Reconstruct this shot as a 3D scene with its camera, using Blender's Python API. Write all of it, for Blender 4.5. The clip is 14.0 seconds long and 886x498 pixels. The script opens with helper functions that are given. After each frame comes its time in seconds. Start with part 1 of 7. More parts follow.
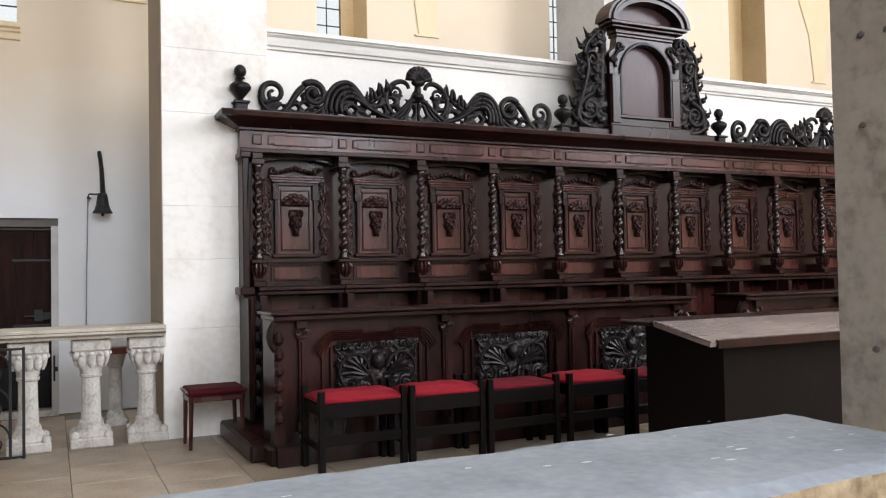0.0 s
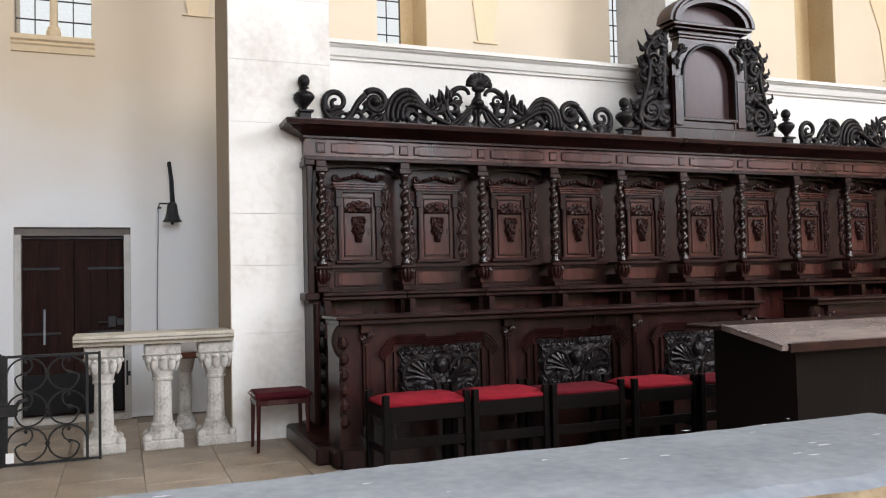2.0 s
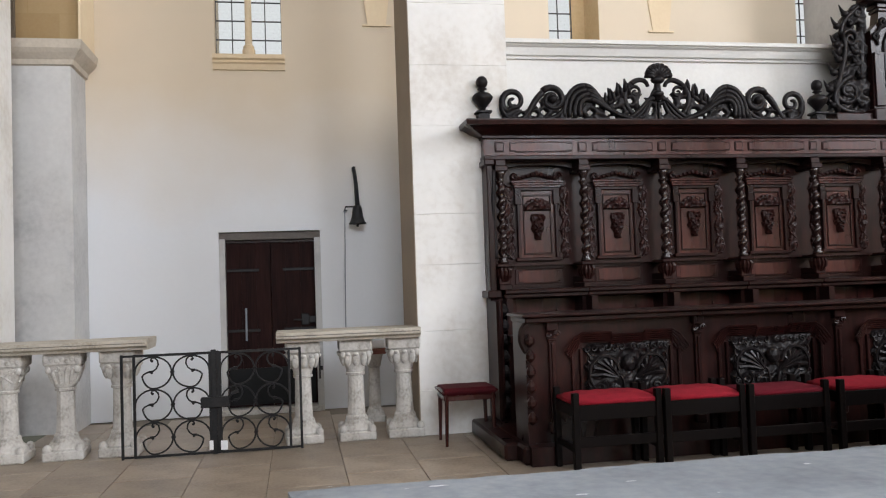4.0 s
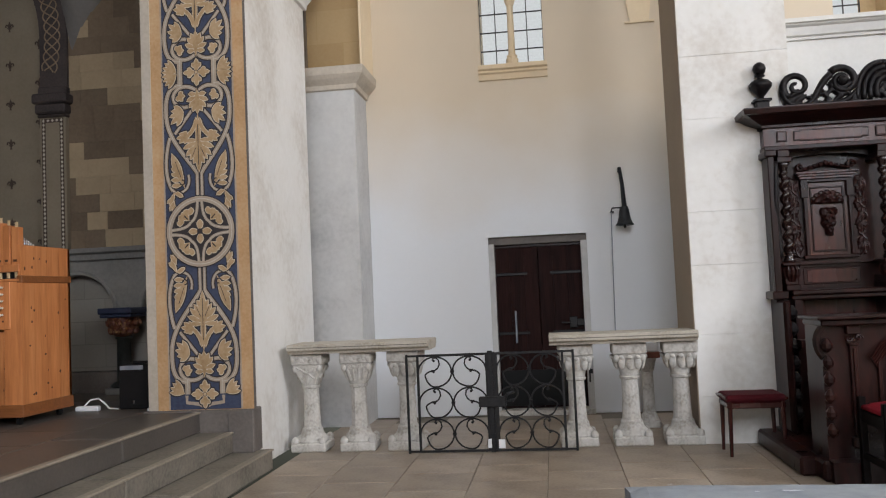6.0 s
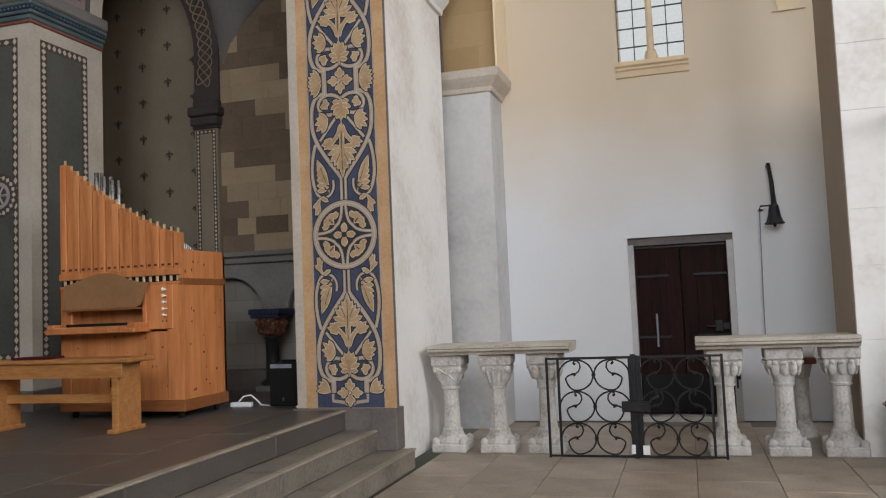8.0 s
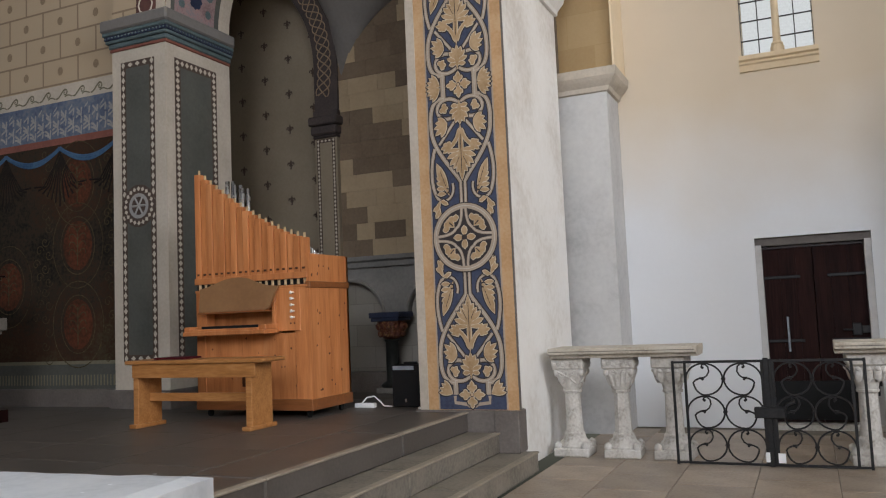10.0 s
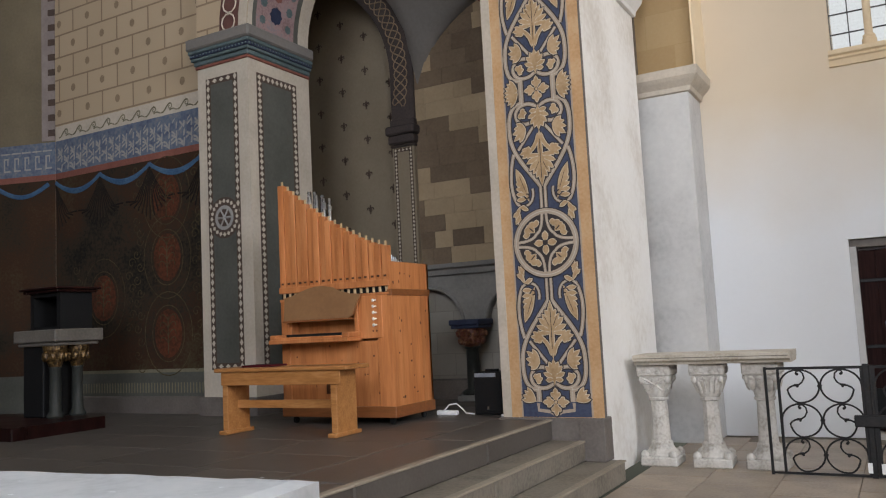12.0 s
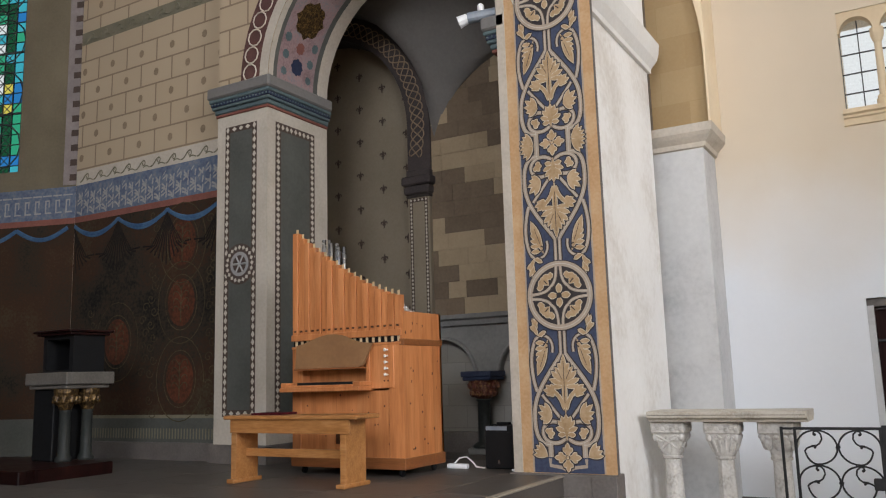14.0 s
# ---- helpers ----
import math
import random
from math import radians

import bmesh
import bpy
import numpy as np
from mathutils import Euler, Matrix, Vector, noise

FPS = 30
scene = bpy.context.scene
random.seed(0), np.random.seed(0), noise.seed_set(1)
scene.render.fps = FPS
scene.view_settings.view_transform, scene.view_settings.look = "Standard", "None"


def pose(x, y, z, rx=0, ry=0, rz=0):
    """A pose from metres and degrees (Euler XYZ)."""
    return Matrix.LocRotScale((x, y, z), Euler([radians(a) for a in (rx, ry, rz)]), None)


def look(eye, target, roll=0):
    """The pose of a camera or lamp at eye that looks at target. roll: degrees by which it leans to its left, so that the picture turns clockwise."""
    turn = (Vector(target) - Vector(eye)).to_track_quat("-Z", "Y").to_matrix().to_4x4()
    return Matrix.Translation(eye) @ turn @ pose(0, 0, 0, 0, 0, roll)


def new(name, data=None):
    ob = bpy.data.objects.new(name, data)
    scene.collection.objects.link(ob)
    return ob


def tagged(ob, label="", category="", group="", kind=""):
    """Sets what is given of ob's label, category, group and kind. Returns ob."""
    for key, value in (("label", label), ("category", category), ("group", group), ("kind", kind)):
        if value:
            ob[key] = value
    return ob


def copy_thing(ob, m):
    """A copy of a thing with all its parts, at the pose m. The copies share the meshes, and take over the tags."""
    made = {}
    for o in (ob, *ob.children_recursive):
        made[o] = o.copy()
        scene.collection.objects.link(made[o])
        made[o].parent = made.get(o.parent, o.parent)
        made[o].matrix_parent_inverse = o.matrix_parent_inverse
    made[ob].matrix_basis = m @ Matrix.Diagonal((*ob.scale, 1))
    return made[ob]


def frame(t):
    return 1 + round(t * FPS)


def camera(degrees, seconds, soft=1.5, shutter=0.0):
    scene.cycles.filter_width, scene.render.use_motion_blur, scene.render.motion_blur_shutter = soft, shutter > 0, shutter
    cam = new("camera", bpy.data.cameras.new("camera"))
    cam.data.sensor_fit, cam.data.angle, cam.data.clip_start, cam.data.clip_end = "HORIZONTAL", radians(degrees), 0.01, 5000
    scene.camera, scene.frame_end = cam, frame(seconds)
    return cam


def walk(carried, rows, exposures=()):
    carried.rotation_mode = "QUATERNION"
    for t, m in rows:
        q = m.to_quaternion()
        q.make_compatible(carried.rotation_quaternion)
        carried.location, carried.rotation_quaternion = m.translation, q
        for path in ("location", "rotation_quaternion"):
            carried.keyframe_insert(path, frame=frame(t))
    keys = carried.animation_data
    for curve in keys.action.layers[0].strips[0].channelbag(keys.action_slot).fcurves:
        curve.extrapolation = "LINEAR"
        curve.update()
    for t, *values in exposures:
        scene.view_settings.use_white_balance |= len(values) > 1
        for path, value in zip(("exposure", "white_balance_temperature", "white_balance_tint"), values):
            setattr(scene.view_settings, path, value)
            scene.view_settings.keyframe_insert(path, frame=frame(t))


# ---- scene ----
EXPOSURES = [(0.0, 0.15), (2.0, 0.1), (4.5, -0.25), (5.5, -0.35), (9.0, -0.35), (11.5, -0.22), (14.0, -0.05)]
cam = camera(57.15, 14.0, soft=1.15)
PATH = [
    (0, pose(0.442, -0.014, 1.449, 91.50, 1.06, -25.70)),
    (0.5, pose(0.430, -0.021, 1.443, 91.78, 1.00, -25.96)),
    (1, pose(0.422, -0.018, 1.437, 91.94, 1.04, -25.36)),
    (1.5, pose(0.419, -0.017, 1.425, 92.16, 1.09, -24.04)),
    (2, pose(0.405, -0.015, 1.419, 92.18, 1.33, -21.60)),
    (4.5, pose(0.174, -0.011, 1.436, 92.58, 2.09, -5.06)),
    (5, pose(0.131, 0.014, 1.393, 93.07, 2.19, 0.89)),
    (5.5, pose(0.111, 0.014, 1.399, 93.25, 2.36, 4.65)),
    (6, pose(0.087, -0.002, 1.418, 93.30, 2.54, 7.67)),
    (6.5, pose(0.048, -0.005, 1.421, 93.43, 2.67, 10.42)),
    (7, pose(0.013, -0.003, 1.429, 93.54, 2.60, 13.01)),
    (7.5, pose(-0.000, 0.000, 1.422, 93.73, 2.53, 14.97)),
    (8, pose(-0.015, -0.001, 1.414, 93.88, 2.40, 16.68)),
    (8.5, pose(-0.046, -0.002, 1.409, 94.00, 2.17, 18.81)),
    (9, pose(-0.071, -0.016, 1.396, 94.29, 2.13, 20.49)),
    (11.5, pose(-0.199, -0.043, 1.369, 95.17, 3.01, 28.84)),
    (12, pose(-0.199, -0.043, 1.369, 95.49, 2.89, 29.45)),
    (12.5, pose(-0.199, -0.042, 1.369, 96.09, 2.52, 29.93)),
    (13, pose(-0.199, -0.043, 1.369, 97.14, 2.24, 30.32)),
    (13.5, pose(-0.199, -0.043, 1.369, 98.16, 1.85, 30.25)),
    (14, pose(-0.198, -0.044, 1.369, 99.07, 1.65, 30.27)),
]
walk(cam, PATH, EXPOSURES)
# ---- light ----
world = bpy.data.worlds.new("world")
scene.world = world
world.use_nodes = True
wn = world.node_tree.nodes
sky = wn.new("ShaderNodeTexSky")
sky.sky_type, sky.sun_disc = "NISHITA", False
sky.sun_elevation, sky.sun_rotation = radians(42), radians(140)
world.node_tree.links.new(sky.outputs[0], wn["Background"].inputs[0])
wn["Background"].inputs[1].default_value = 0.12


def area_lamp(name, eye, target, sx, sy, watts, colour):
    """Area lamp standing in for sky light from one side of the church."""
    data = bpy.data.lights.new(name, "AREA")
    data.shape, data.size, data.size_y, data.energy, data.color = "RECTANGLE", sx, sy, watts, colour
    new(name, data).matrix_world = look(eye, target)


DAY = (0.92, 0.96, 1.05)
# stands in for unseen nave windows; the west wall itself has no opening
area_lamp("west_window_light", (14.6, -1.0, 7.0), (0, 2, 1.5), 5.0, 6.0, 2300, DAY)
area_lamp("south_area_lamp", (2.0, -8.6, 6.6), (2.0, 6, 2.0), 2.4, 5.0, 640, DAY)
area_lamp("south_area_lamp", (8.0, -8.6, 6.6), (7.0, 6, 2.0), 2.4, 5.0, 640, DAY)
# extra lamp added to brighten the door wall, its window unseen
area_lamp("south_area_lamp", (-1.2, -8.6, 6.6), (-0.5, 9, 2.0), 2.0, 5.0, 420, DAY)
area_lamp("north_window_light", (3.2, 9.3, 7.6), (2.0, 5.0, 0), 1.2, 2.0, 90, DAY)
# added fill lamp for the chancel; the wall behind it has no window
area_lamp("apse_fill_lamp", (-9.5, -2.6, 6.5), (-6.5, 6, 1.5), 1.4, 3.4, 18, DAY)


# ---- materials ----
def mat(name, stops, rough=0.7, scale=3.0, detail=0.5, bump=0.15, bump_scale=60.0, metal=0.0, stretch=(1, 1, 1), rand=0.0, spec=0.5, coat=0.0):
    """Noise at two scales blends the colours of stops; a fine noise gives relief."""
    m = bpy.data.materials.new(name)
    m.use_nodes = True
    n, l = m.node_tree.nodes, m.node_tree.links
    b = n["Principled BSDF"]
    tc, mp = n.new("ShaderNodeTexCoord"), n.new("ShaderNodeMapping")
    mp.inputs["Scale"].default_value = stretch
    l.new(tc.outputs["Object"], mp.inputs[0])
    big, fine = n.new("ShaderNodeTexNoise"), n.new("ShaderNodeTexNoise")
    big.inputs["Scale"].default_value, big.inputs["Detail"].default_value = scale, 6
    fine.inputs["Scale"].default_value, fine.inputs["Detail"].default_value = bump_scale, 4
    l.new(mp.outputs[0], big.inputs[0]), l.new(mp.outputs[0], fine.inputs[0])
    mix = n.new("ShaderNodeMath")
    mix.operation = "MULTIPLY_ADD"
    mix.inputs[1].default_value = detail
    add = n.new("ShaderNodeMath")
    add.operation = "MULTIPLY"
    add.inputs[1].default_value = 1 - detail
    l.new(big.outputs[0], add.inputs[0])
    l.new(fine.outputs[0], mix.inputs[0]), l.new(add.outputs[0], mix.inputs[2])
    ramp = n.new("ShaderNodeValToRGB")
    e = ramp.color_ramp.elements
    while len(e) < len(stops):
        e.new(0.5)
    for k, c in enumerate(stops):
        e[k].position = 0.34 + 0.32 * k / max(1, len(stops) - 1)
        e[k].color = (*c, 1)
    l.new(mix.outputs[0], ramp.inputs[0])
    colour = ramp.outputs[0]
    if rand:
        info, hsv, mr = n.new("ShaderNodeObjectInfo"), n.new("ShaderNodeHueSaturation"), n.new("ShaderNodeMapRange")
        mr.inputs["To Min"].default_value, mr.inputs["To Max"].default_value = 1 - rand, 1 + rand
        l.new(info.outputs["Random"], mr.inputs[0]), l.new(mr.outputs[0], hsv.inputs["Value"]), l.new(colour, hsv.inputs["Color"])
        colour = hsv.outputs[0]
    l.new(colour, b.inputs["Base Color"])
    rr = n.new("ShaderNodeMapRange")
    rr.inputs["To Min"].default_value, rr.inputs["To Max"].default_value = max(0.03, rough - 0.12), min(1, rough + 0.12)
    l.new(big.outputs[0], rr.inputs[0]), l.new(rr.outputs[0], b.inputs["Roughness"])
    b.inputs["Metallic"].default_value = metal
    b.inputs["Specular IOR Level"].default_value = spec
    b.inputs["Coat Weight"].default_value = coat
    bp = n.new("ShaderNodeBump")
    bp.inputs["Strength"].default_value, bp.inputs["Distance"].default_value = bump, 0.01
    l.new(mix.outputs[0], bp.inputs["Height"]), l.new(bp.outputs[0], b.inputs["Normal"])
    return m


def mat_wash(name, low, high, z0, z1, rough=0.9):
    """Limewash that changes colour at a wavering height: low below, high above."""
    m = mat(name, [low, tuple(c * 1.04 for c in low)], rough, 0.7, 0.25, 0.12, 25)
    n, l = m.node_tree.nodes, m.node_tree.links
    tc, sep, nz = n.new("ShaderNodeTexCoord"), n.new("ShaderNodeSeparateXYZ"), n.new("ShaderNodeTexNoise")
    nz.inputs["Scale"].default_value, nz.inputs["Detail"].default_value = 0.9, 5
    l.new(tc.outputs["Object"], sep.inputs[0]), l.new(tc.outputs["Object"], nz.inputs[0])
    ad = n.new("ShaderNodeMath")
    ad.operation, ad.inputs[1].default_value = "MULTIPLY_ADD", 1.1
    l.new(nz.outputs[0], ad.inputs[0]), l.new(sep.outputs[2], ad.inputs[2])
    mr = n.new("ShaderNodeMapRange")
    mr.inputs["From Min"].default_value, mr.inputs["From Max"].default_value = z0 + 0.55, z1 + 0.55
    l.new(ad.outputs[0], mr.inputs[0])
    mx, hi = n.new("ShaderNodeMix"), n.new("ShaderNodeMix")
    mx.data_type = hi.data_type = "RGBA"
    hi.inputs[6].default_value, hi.inputs[7].default_value = (*high, 1), (*[c * 0.86 for c in high], 1)
    l.new(nz.outputs[0], hi.inputs[0])
    l.new(mr.outputs[0], mx.inputs[0])
    b = n["Principled BSDF"]
    old = b.inputs["Base Color"].links[0].from_socket
    l.new(old, mx.inputs[6]), l.new(hi.outputs[2], mx.inputs[7]), l.new(mx.outputs[2], b.inputs["Base Color"])
    return m


def mat_blocks(name, c1, c2, mortar, w, h, gap, rough=0.9, noise_mix=0.5):
    """Painted masonry: bricks of two tones with drawn joints, lying in the XZ plane."""
    m = mat(name, [c1, c2], rough, 1.2, 0.3, 0.1, 30)
    n, l = m.node_tree.nodes, m.node_tree.links
    tc, sep, com, br = n.new("ShaderNodeTexCoord"), n.new("ShaderNodeSeparateXYZ"), n.new("ShaderNodeCombineXYZ"), n.new("ShaderNodeTexBrick")
    l.new(tc.outputs["Object"], sep.inputs[0])
    l.new(sep.outputs[0], com.inputs[0]), l.new(sep.outputs[2], com.inputs[1]), l.new(com.outputs[0], br.inputs[0])
    for key, v in (("Scale", 1.0), ("Brick Width", w), ("Row Height", h), ("Mortar Size", gap), ("Mortar Smooth", 0.2), ("Bias", 0.0)):
        br.inputs[key].default_value = v
    br.inputs["Color1"].default_value, br.inputs["Color2"].default_value, br.inputs["Mortar"].default_value = (*c1, 1), (*c2, 1), (*mortar, 1)
    mx = n.new("ShaderNodeMix")
    mx.data_type, mx.inputs[0].default_value = "RGBA", noise_mix
    b = n["Principled BSDF"]
    old = b.inputs["Base Color"].links[0].from_socket
    l.new(br.outputs[0], mx.inputs[6]), l.new(old, mx.inputs[7]), l.new(mx.outputs[2], b.inputs["Base Color"])
    return m


WASH = mat_wash("limewash", (0.70, 0.715, 0.735), (0.71, 0.605, 0.465), 2.2, 3.7)
WHITE = mat("white_limewash", [(0.64, 0.625, 0.59), (0.74, 0.73, 0.70)], 0.9, 1.3, 0.3, 0.3, 22)
PIERSTONE = mat("limewashed_stone", [(0.62, 0.585, 0.53), (0.77, 0.755, 0.72), (0.82, 0.81, 0.785)], 0.88, 1.1, 0.25, 0.22, 16)
YELLOW = mat("ochre_plaster", [(0.66, 0.52, 0.34), (0.76, 0.63, 0.44)], 0.9, 0.9, 0.25, 0.15, 25)
OCHRE = mat("deep_ochre_plaster", [(0.46, 0.33, 0.17), (0.58, 0.44, 0.26)], 0.9, 1.5, 0.3, 0.15, 25)
OCHREBLOCKS = mat_blocks("ochre_painted_ashlar", (0.30, 0.195, 0.088), (0.40, 0.285, 0.150), (0.32, 0.22, 0.105), 0.62, 0.40, 0.004, noise_mix=0.45)
# taupe that carries the shade of the pier's side face
PIERSHADE = mat("taupe_pier_shade", [(0.30, 0.24, 0.18), (0.36, 0.29, 0.22)], 0.85, 1.2, 0.3, 0.15, 25)
GREYPLASTER = mat("grey_plaster", [(0.38, 0.375, 0.37), (0.50, 0.495, 0.485), (0.57, 0.565, 0.55)], 0.9, 1.6, 0.25, 0.2, 20)
LIMESTONE = mat("balustrade_limestone", [(0.30, 0.275, 0.24), (0.50, 0.475, 0.435), (0.60, 0.58, 0.545)], 0.85, 7, 0.4, 0.6, 38)
RAILSTONE = mat("rail_stone", [(0.30, 0.26, 0.20), (0.46, 0.42, 0.35), (0.52, 0.48, 0.41)], 0.8, 4, 0.4, 0.4, 50)
TILE = mat("floor_tile", [(0.20, 0.155, 0.11), (0.31, 0.25, 0.19), (0.38, 0.315, 0.245)], 0.42, 3.5, 0.35, 0.12, 40, rand=0.12)
GROUT = mat("floor_joint", [(0.16, 0.14, 0.11), (0.22, 0.19, 0.15)], 0.9, 8, 0.4, 0.2, 60)
STEPSTONE = mat("step_stone", [(0.105, 0.092, 0.074), (0.19, 0.168, 0.138), (0.24, 0.21, 0.172)], 0.6, 3, 0.4, 0.3, 35, rand=0.1)
STEPEDGE = mat("worn_step_edge", [(0.22, 0.19, 0.15), (0.36, 0.31, 0.24)], 0.55, 5, 0.4, 0.3, 40, rand=0.08)
SLATE = mat("chancel_floor_stone", [(0.066, 0.058, 0.050), (0.115, 0.10, 0.088)], 0.45, 2.2, 0.35, 0.12, 40, rand=0.1)
INKSTONE = mat("ink_dark_paint", [(0.036, 0.028, 0.028), (0.070, 0.054, 0.050)], 0.8, 5, 0.4, 0.2, 40)
DARKBASE = mat("dark_plinth_stone", [(0.10, 0.085, 0.075), (0.16, 0.14, 0.125)], 0.7, 4, 0.4, 0.3, 40)
BLUEGREY = mat("blue_grey_painted_stone", [(0.21, 0.24, 0.275), (0.275, 0.31, 0.355), (0.345, 0.38, 0.415)], 0.6, 6, 0.4, 0.45, 34)
CHIPS = mat("white_chipped_paint", [(0.62, 0.66, 0.70), (0.72, 0.75, 0.78)], 0.7, 9, 0.5, 0.3, 80)
TANSTONE = mat("tan_rough_stone", [(0.17, 0.12, 0.065), (0.34, 0.26, 0.16), (0.45, 0.36, 0.24)], 0.9, 7, 0.5, 1.0, 35)
PILLARSTONE = mat("pitted_grey_stone", [(0.26, 0.23, 0.19), (0.44, 0.40, 0.345), (0.50, 0.46, 0.40)], 0.9, 4.5, 0.5, 0.9, 26)
OAK = mat("dark_stained_oak", [(0.0050, 0.0016, 0.0015), (0.016, 0.0050, 0.0043), (0.036, 0.0105, 0.0084)], 0.31, 4, 0.4, 0.10, 26, stretch=(1, 1, 0.25), spec=0.24)
# much darker copy of the oak, with shade put into its colour
SHADEOAK = mat("shade_dark_oak", [(0.0022, 0.0014, 0.0013), (0.0055, 0.003, 0.0026)], 0.5, 4, 0.45, 0.2, 26, stretch=(1, 1, 0.25), spec=0.10)
OAKRED = mat("red_brown_oak", [(0.022, 0.0056, 0.0048), (0.055, 0.0145, 0.0115), (0.092, 0.0250, 0.0190)], 0.28, 3, 0.4, 0.08, 26, stretch=(1, 1, 0.2), spec=0.40)
OAKCARVED = mat("carved_brown_oak", [(0.006, 0.0020, 0.0018), (0.020, 0.0062, 0.0052), (0.048, 0.0140, 0.0108)], 0.34, 14, 0.5, 0.4, 50, spec=0.22)
RELIEF = mat("blackened_glossy_relief", [(0.004, 0.0030, 0.0031), (0.011, 0.0085, 0.0088), (0.020, 0.0155, 0.016)], 0.36, 9, 0.5, 0.4, 50, spec=0.22)
CARVED = mat("blackened_carving", [(0.0035, 0.0028, 0.0030), (0.009, 0.0072, 0.0076), (0.017, 0.0135, 0.014)], 0.38, 9, 0.5, 0.4, 50, spec=0.16)
POLISHED = mat("polished_column_oak", [(0.010, 0.005, 0.0045), (0.026, 0.012, 0.0105)], 0.24, 6, 0.5, 0.15, 40, spec=0.6)
PANELMAUVE = mat("faded_panel_wood", [(0.040, 0.022, 0.025), (0.066, 0.038, 0.041)], 0.35, 2, 0.4, 0.1, 30, stretch=(1, 1, 0.2), spec=0.2)
# pale base colour carries the window sheen on the desk lid
SHEENTOP = mat("sheen_pale_desk_top", [(0.15, 0.118, 0.11), (0.24, 0.195, 0.18)], 0.2, 3, 0.4, 0.1, 30, stretch=(0.3, 1, 1), spec=0.8)
DOORWOOD = mat("old_door_wood", [(0.010, 0.0045, 0.0042), (0.022, 0.0092, 0.0082), (0.033, 0.014, 0.0125)], 0.6, 3, 0.5, 0.3, 22, stretch=(3, 1, 0.2), spec=0.06)
IRON = mat("black_iron", [(0.010, 0.010, 0.011), (0.025, 0.024, 0.024)], 0.5, 12, 0.5, 0.3, 70, metal=0.5)
BRONZE = mat("dark_bronze", [(0.012, 0.013, 0.015), (0.03, 0.032, 0.035)], 0.45, 12, 0.5, 0.3, 70, metal=0.6)
VELVET = mat("red_velvet", [(0.17, 0.005, 0.012), (0.27, 0.010, 0.022)], 0.9, 14, 0.5, 0.25, 120, spec=0.2)
DEEPVELVET = mat("deep_red_velvet", [(0.085, 0.003, 0.009), (0.13, 0.006, 0.015)], 0.9, 14, 0.5, 0.25, 120, spec=0.2)
MAROON = mat("maroon_velvet", [(0.045, 0.003, 0.006), (0.07, 0.005, 0.009)], 0.9, 14, 0.5, 0.25, 120, spec=0.2)
PINE = mat("varnished_pine", [(0.42, 0.150, 0.050), (0.54, 0.205, 0.071), (0.63, 0.265, 0.102)], 0.36, 4, 0.35, 0.08, 18, stretch=(3, 3, 0.3), rand=0.10)
PINEDARK = mat("shaded_pine_trim", [(0.20, 0.07, 0.022), (0.30, 0.11, 0.036)], 0.4, 5, 0.45, 0.12, 20, stretch=(0.4, 4, 4))
BENCHWOOD = mat("bench_wood", [(0.30, 0.125, 0.036), (0.40, 0.175, 0.055), (0.47, 0.225, 0.080)], 0.35, 5, 0.45, 0.12, 20, stretch=(0.5, 4, 3), rand=0.06)
FELT = mat("brown_board", [(0.22, 0.11, 0.045), (0.28, 0.145, 0.06)], 0.6, 4, 0.4, 0.1, 30)
KNOT = mat("pine_knot", [(0.06, 0.02, 0.008), (0.11, 0.04, 0.015)], 0.5, 20, 0.5, 0.1, 60)
TIN = mat("tin_pipe_metal", [(0.55, 0.56, 0.58), (0.68, 0.69, 0.70)], 0.25, 8, 0.4, 0.05, 50, metal=1.0)
IVORY = mat("ivory_white", [(0.72, 0.68, 0.58), (0.80, 0.76, 0.68)], 0.4, 12, 0.4, 0.05, 60)
PALEPIN = mat("pale_wood_pin", [(0.50, 0.36, 0.19), (0.62, 0.47, 0.28)], 0.5, 12, 0.4, 0.05, 60)
BLACKBOX = mat("black_vinyl", [(0.006, 0.006, 0.0065), (0.012, 0.012, 0.0125)], 0.6, 30, 0.6, 0.35, 200, spec=0.2)
PLASTIC = mat("white_plastic", [(0.72, 0.73, 0.74), (0.80, 0.80, 0.80)], 0.4, 10, 0.3, 0.03, 60)
GREYMETAL = mat("grey_painted_metal", [(0.20, 0.23, 0.27), (0.28, 0.31, 0.35)], 0.4, 10, 0.3, 0.05, 60)
ALTARSTONE = mat("pale_altar_stone", [(0.09, 0.08, 0.068), (0.15, 0.135, 0.115)], 0.6, 5, 0.4, 0.2, 40)
ALTARCOL = mat("green_grey_marble", [(0.020, 0.022, 0.020), (0.040, 0.042, 0.038)], 0.45, 8, 0.4, 0.1, 40, stretch=(1, 1, 0.4), spec=0.15)
GOLD = mat("gilded_carving", [(0.018, 0.009, 0.005), (0.075, 0.043, 0.016), (0.26, 0.16, 0.055)], 0.45, 30, 0.5, 0.5, 60, metal=0.5)
CAPPAINT = mat("red_gold_capital", [(0.07, 0.014, 0.010), (0.11, 0.030, 0.016), (0.30, 0.17, 0.06)], 0.5, 26, 0.5, 0.5, 60)
NAVYPAINT = mat("navy_paint", [(0.012, 0.018, 0.045), (0.03, 0.04, 0.08)], 0.6, 9, 0.5, 0.2, 60)
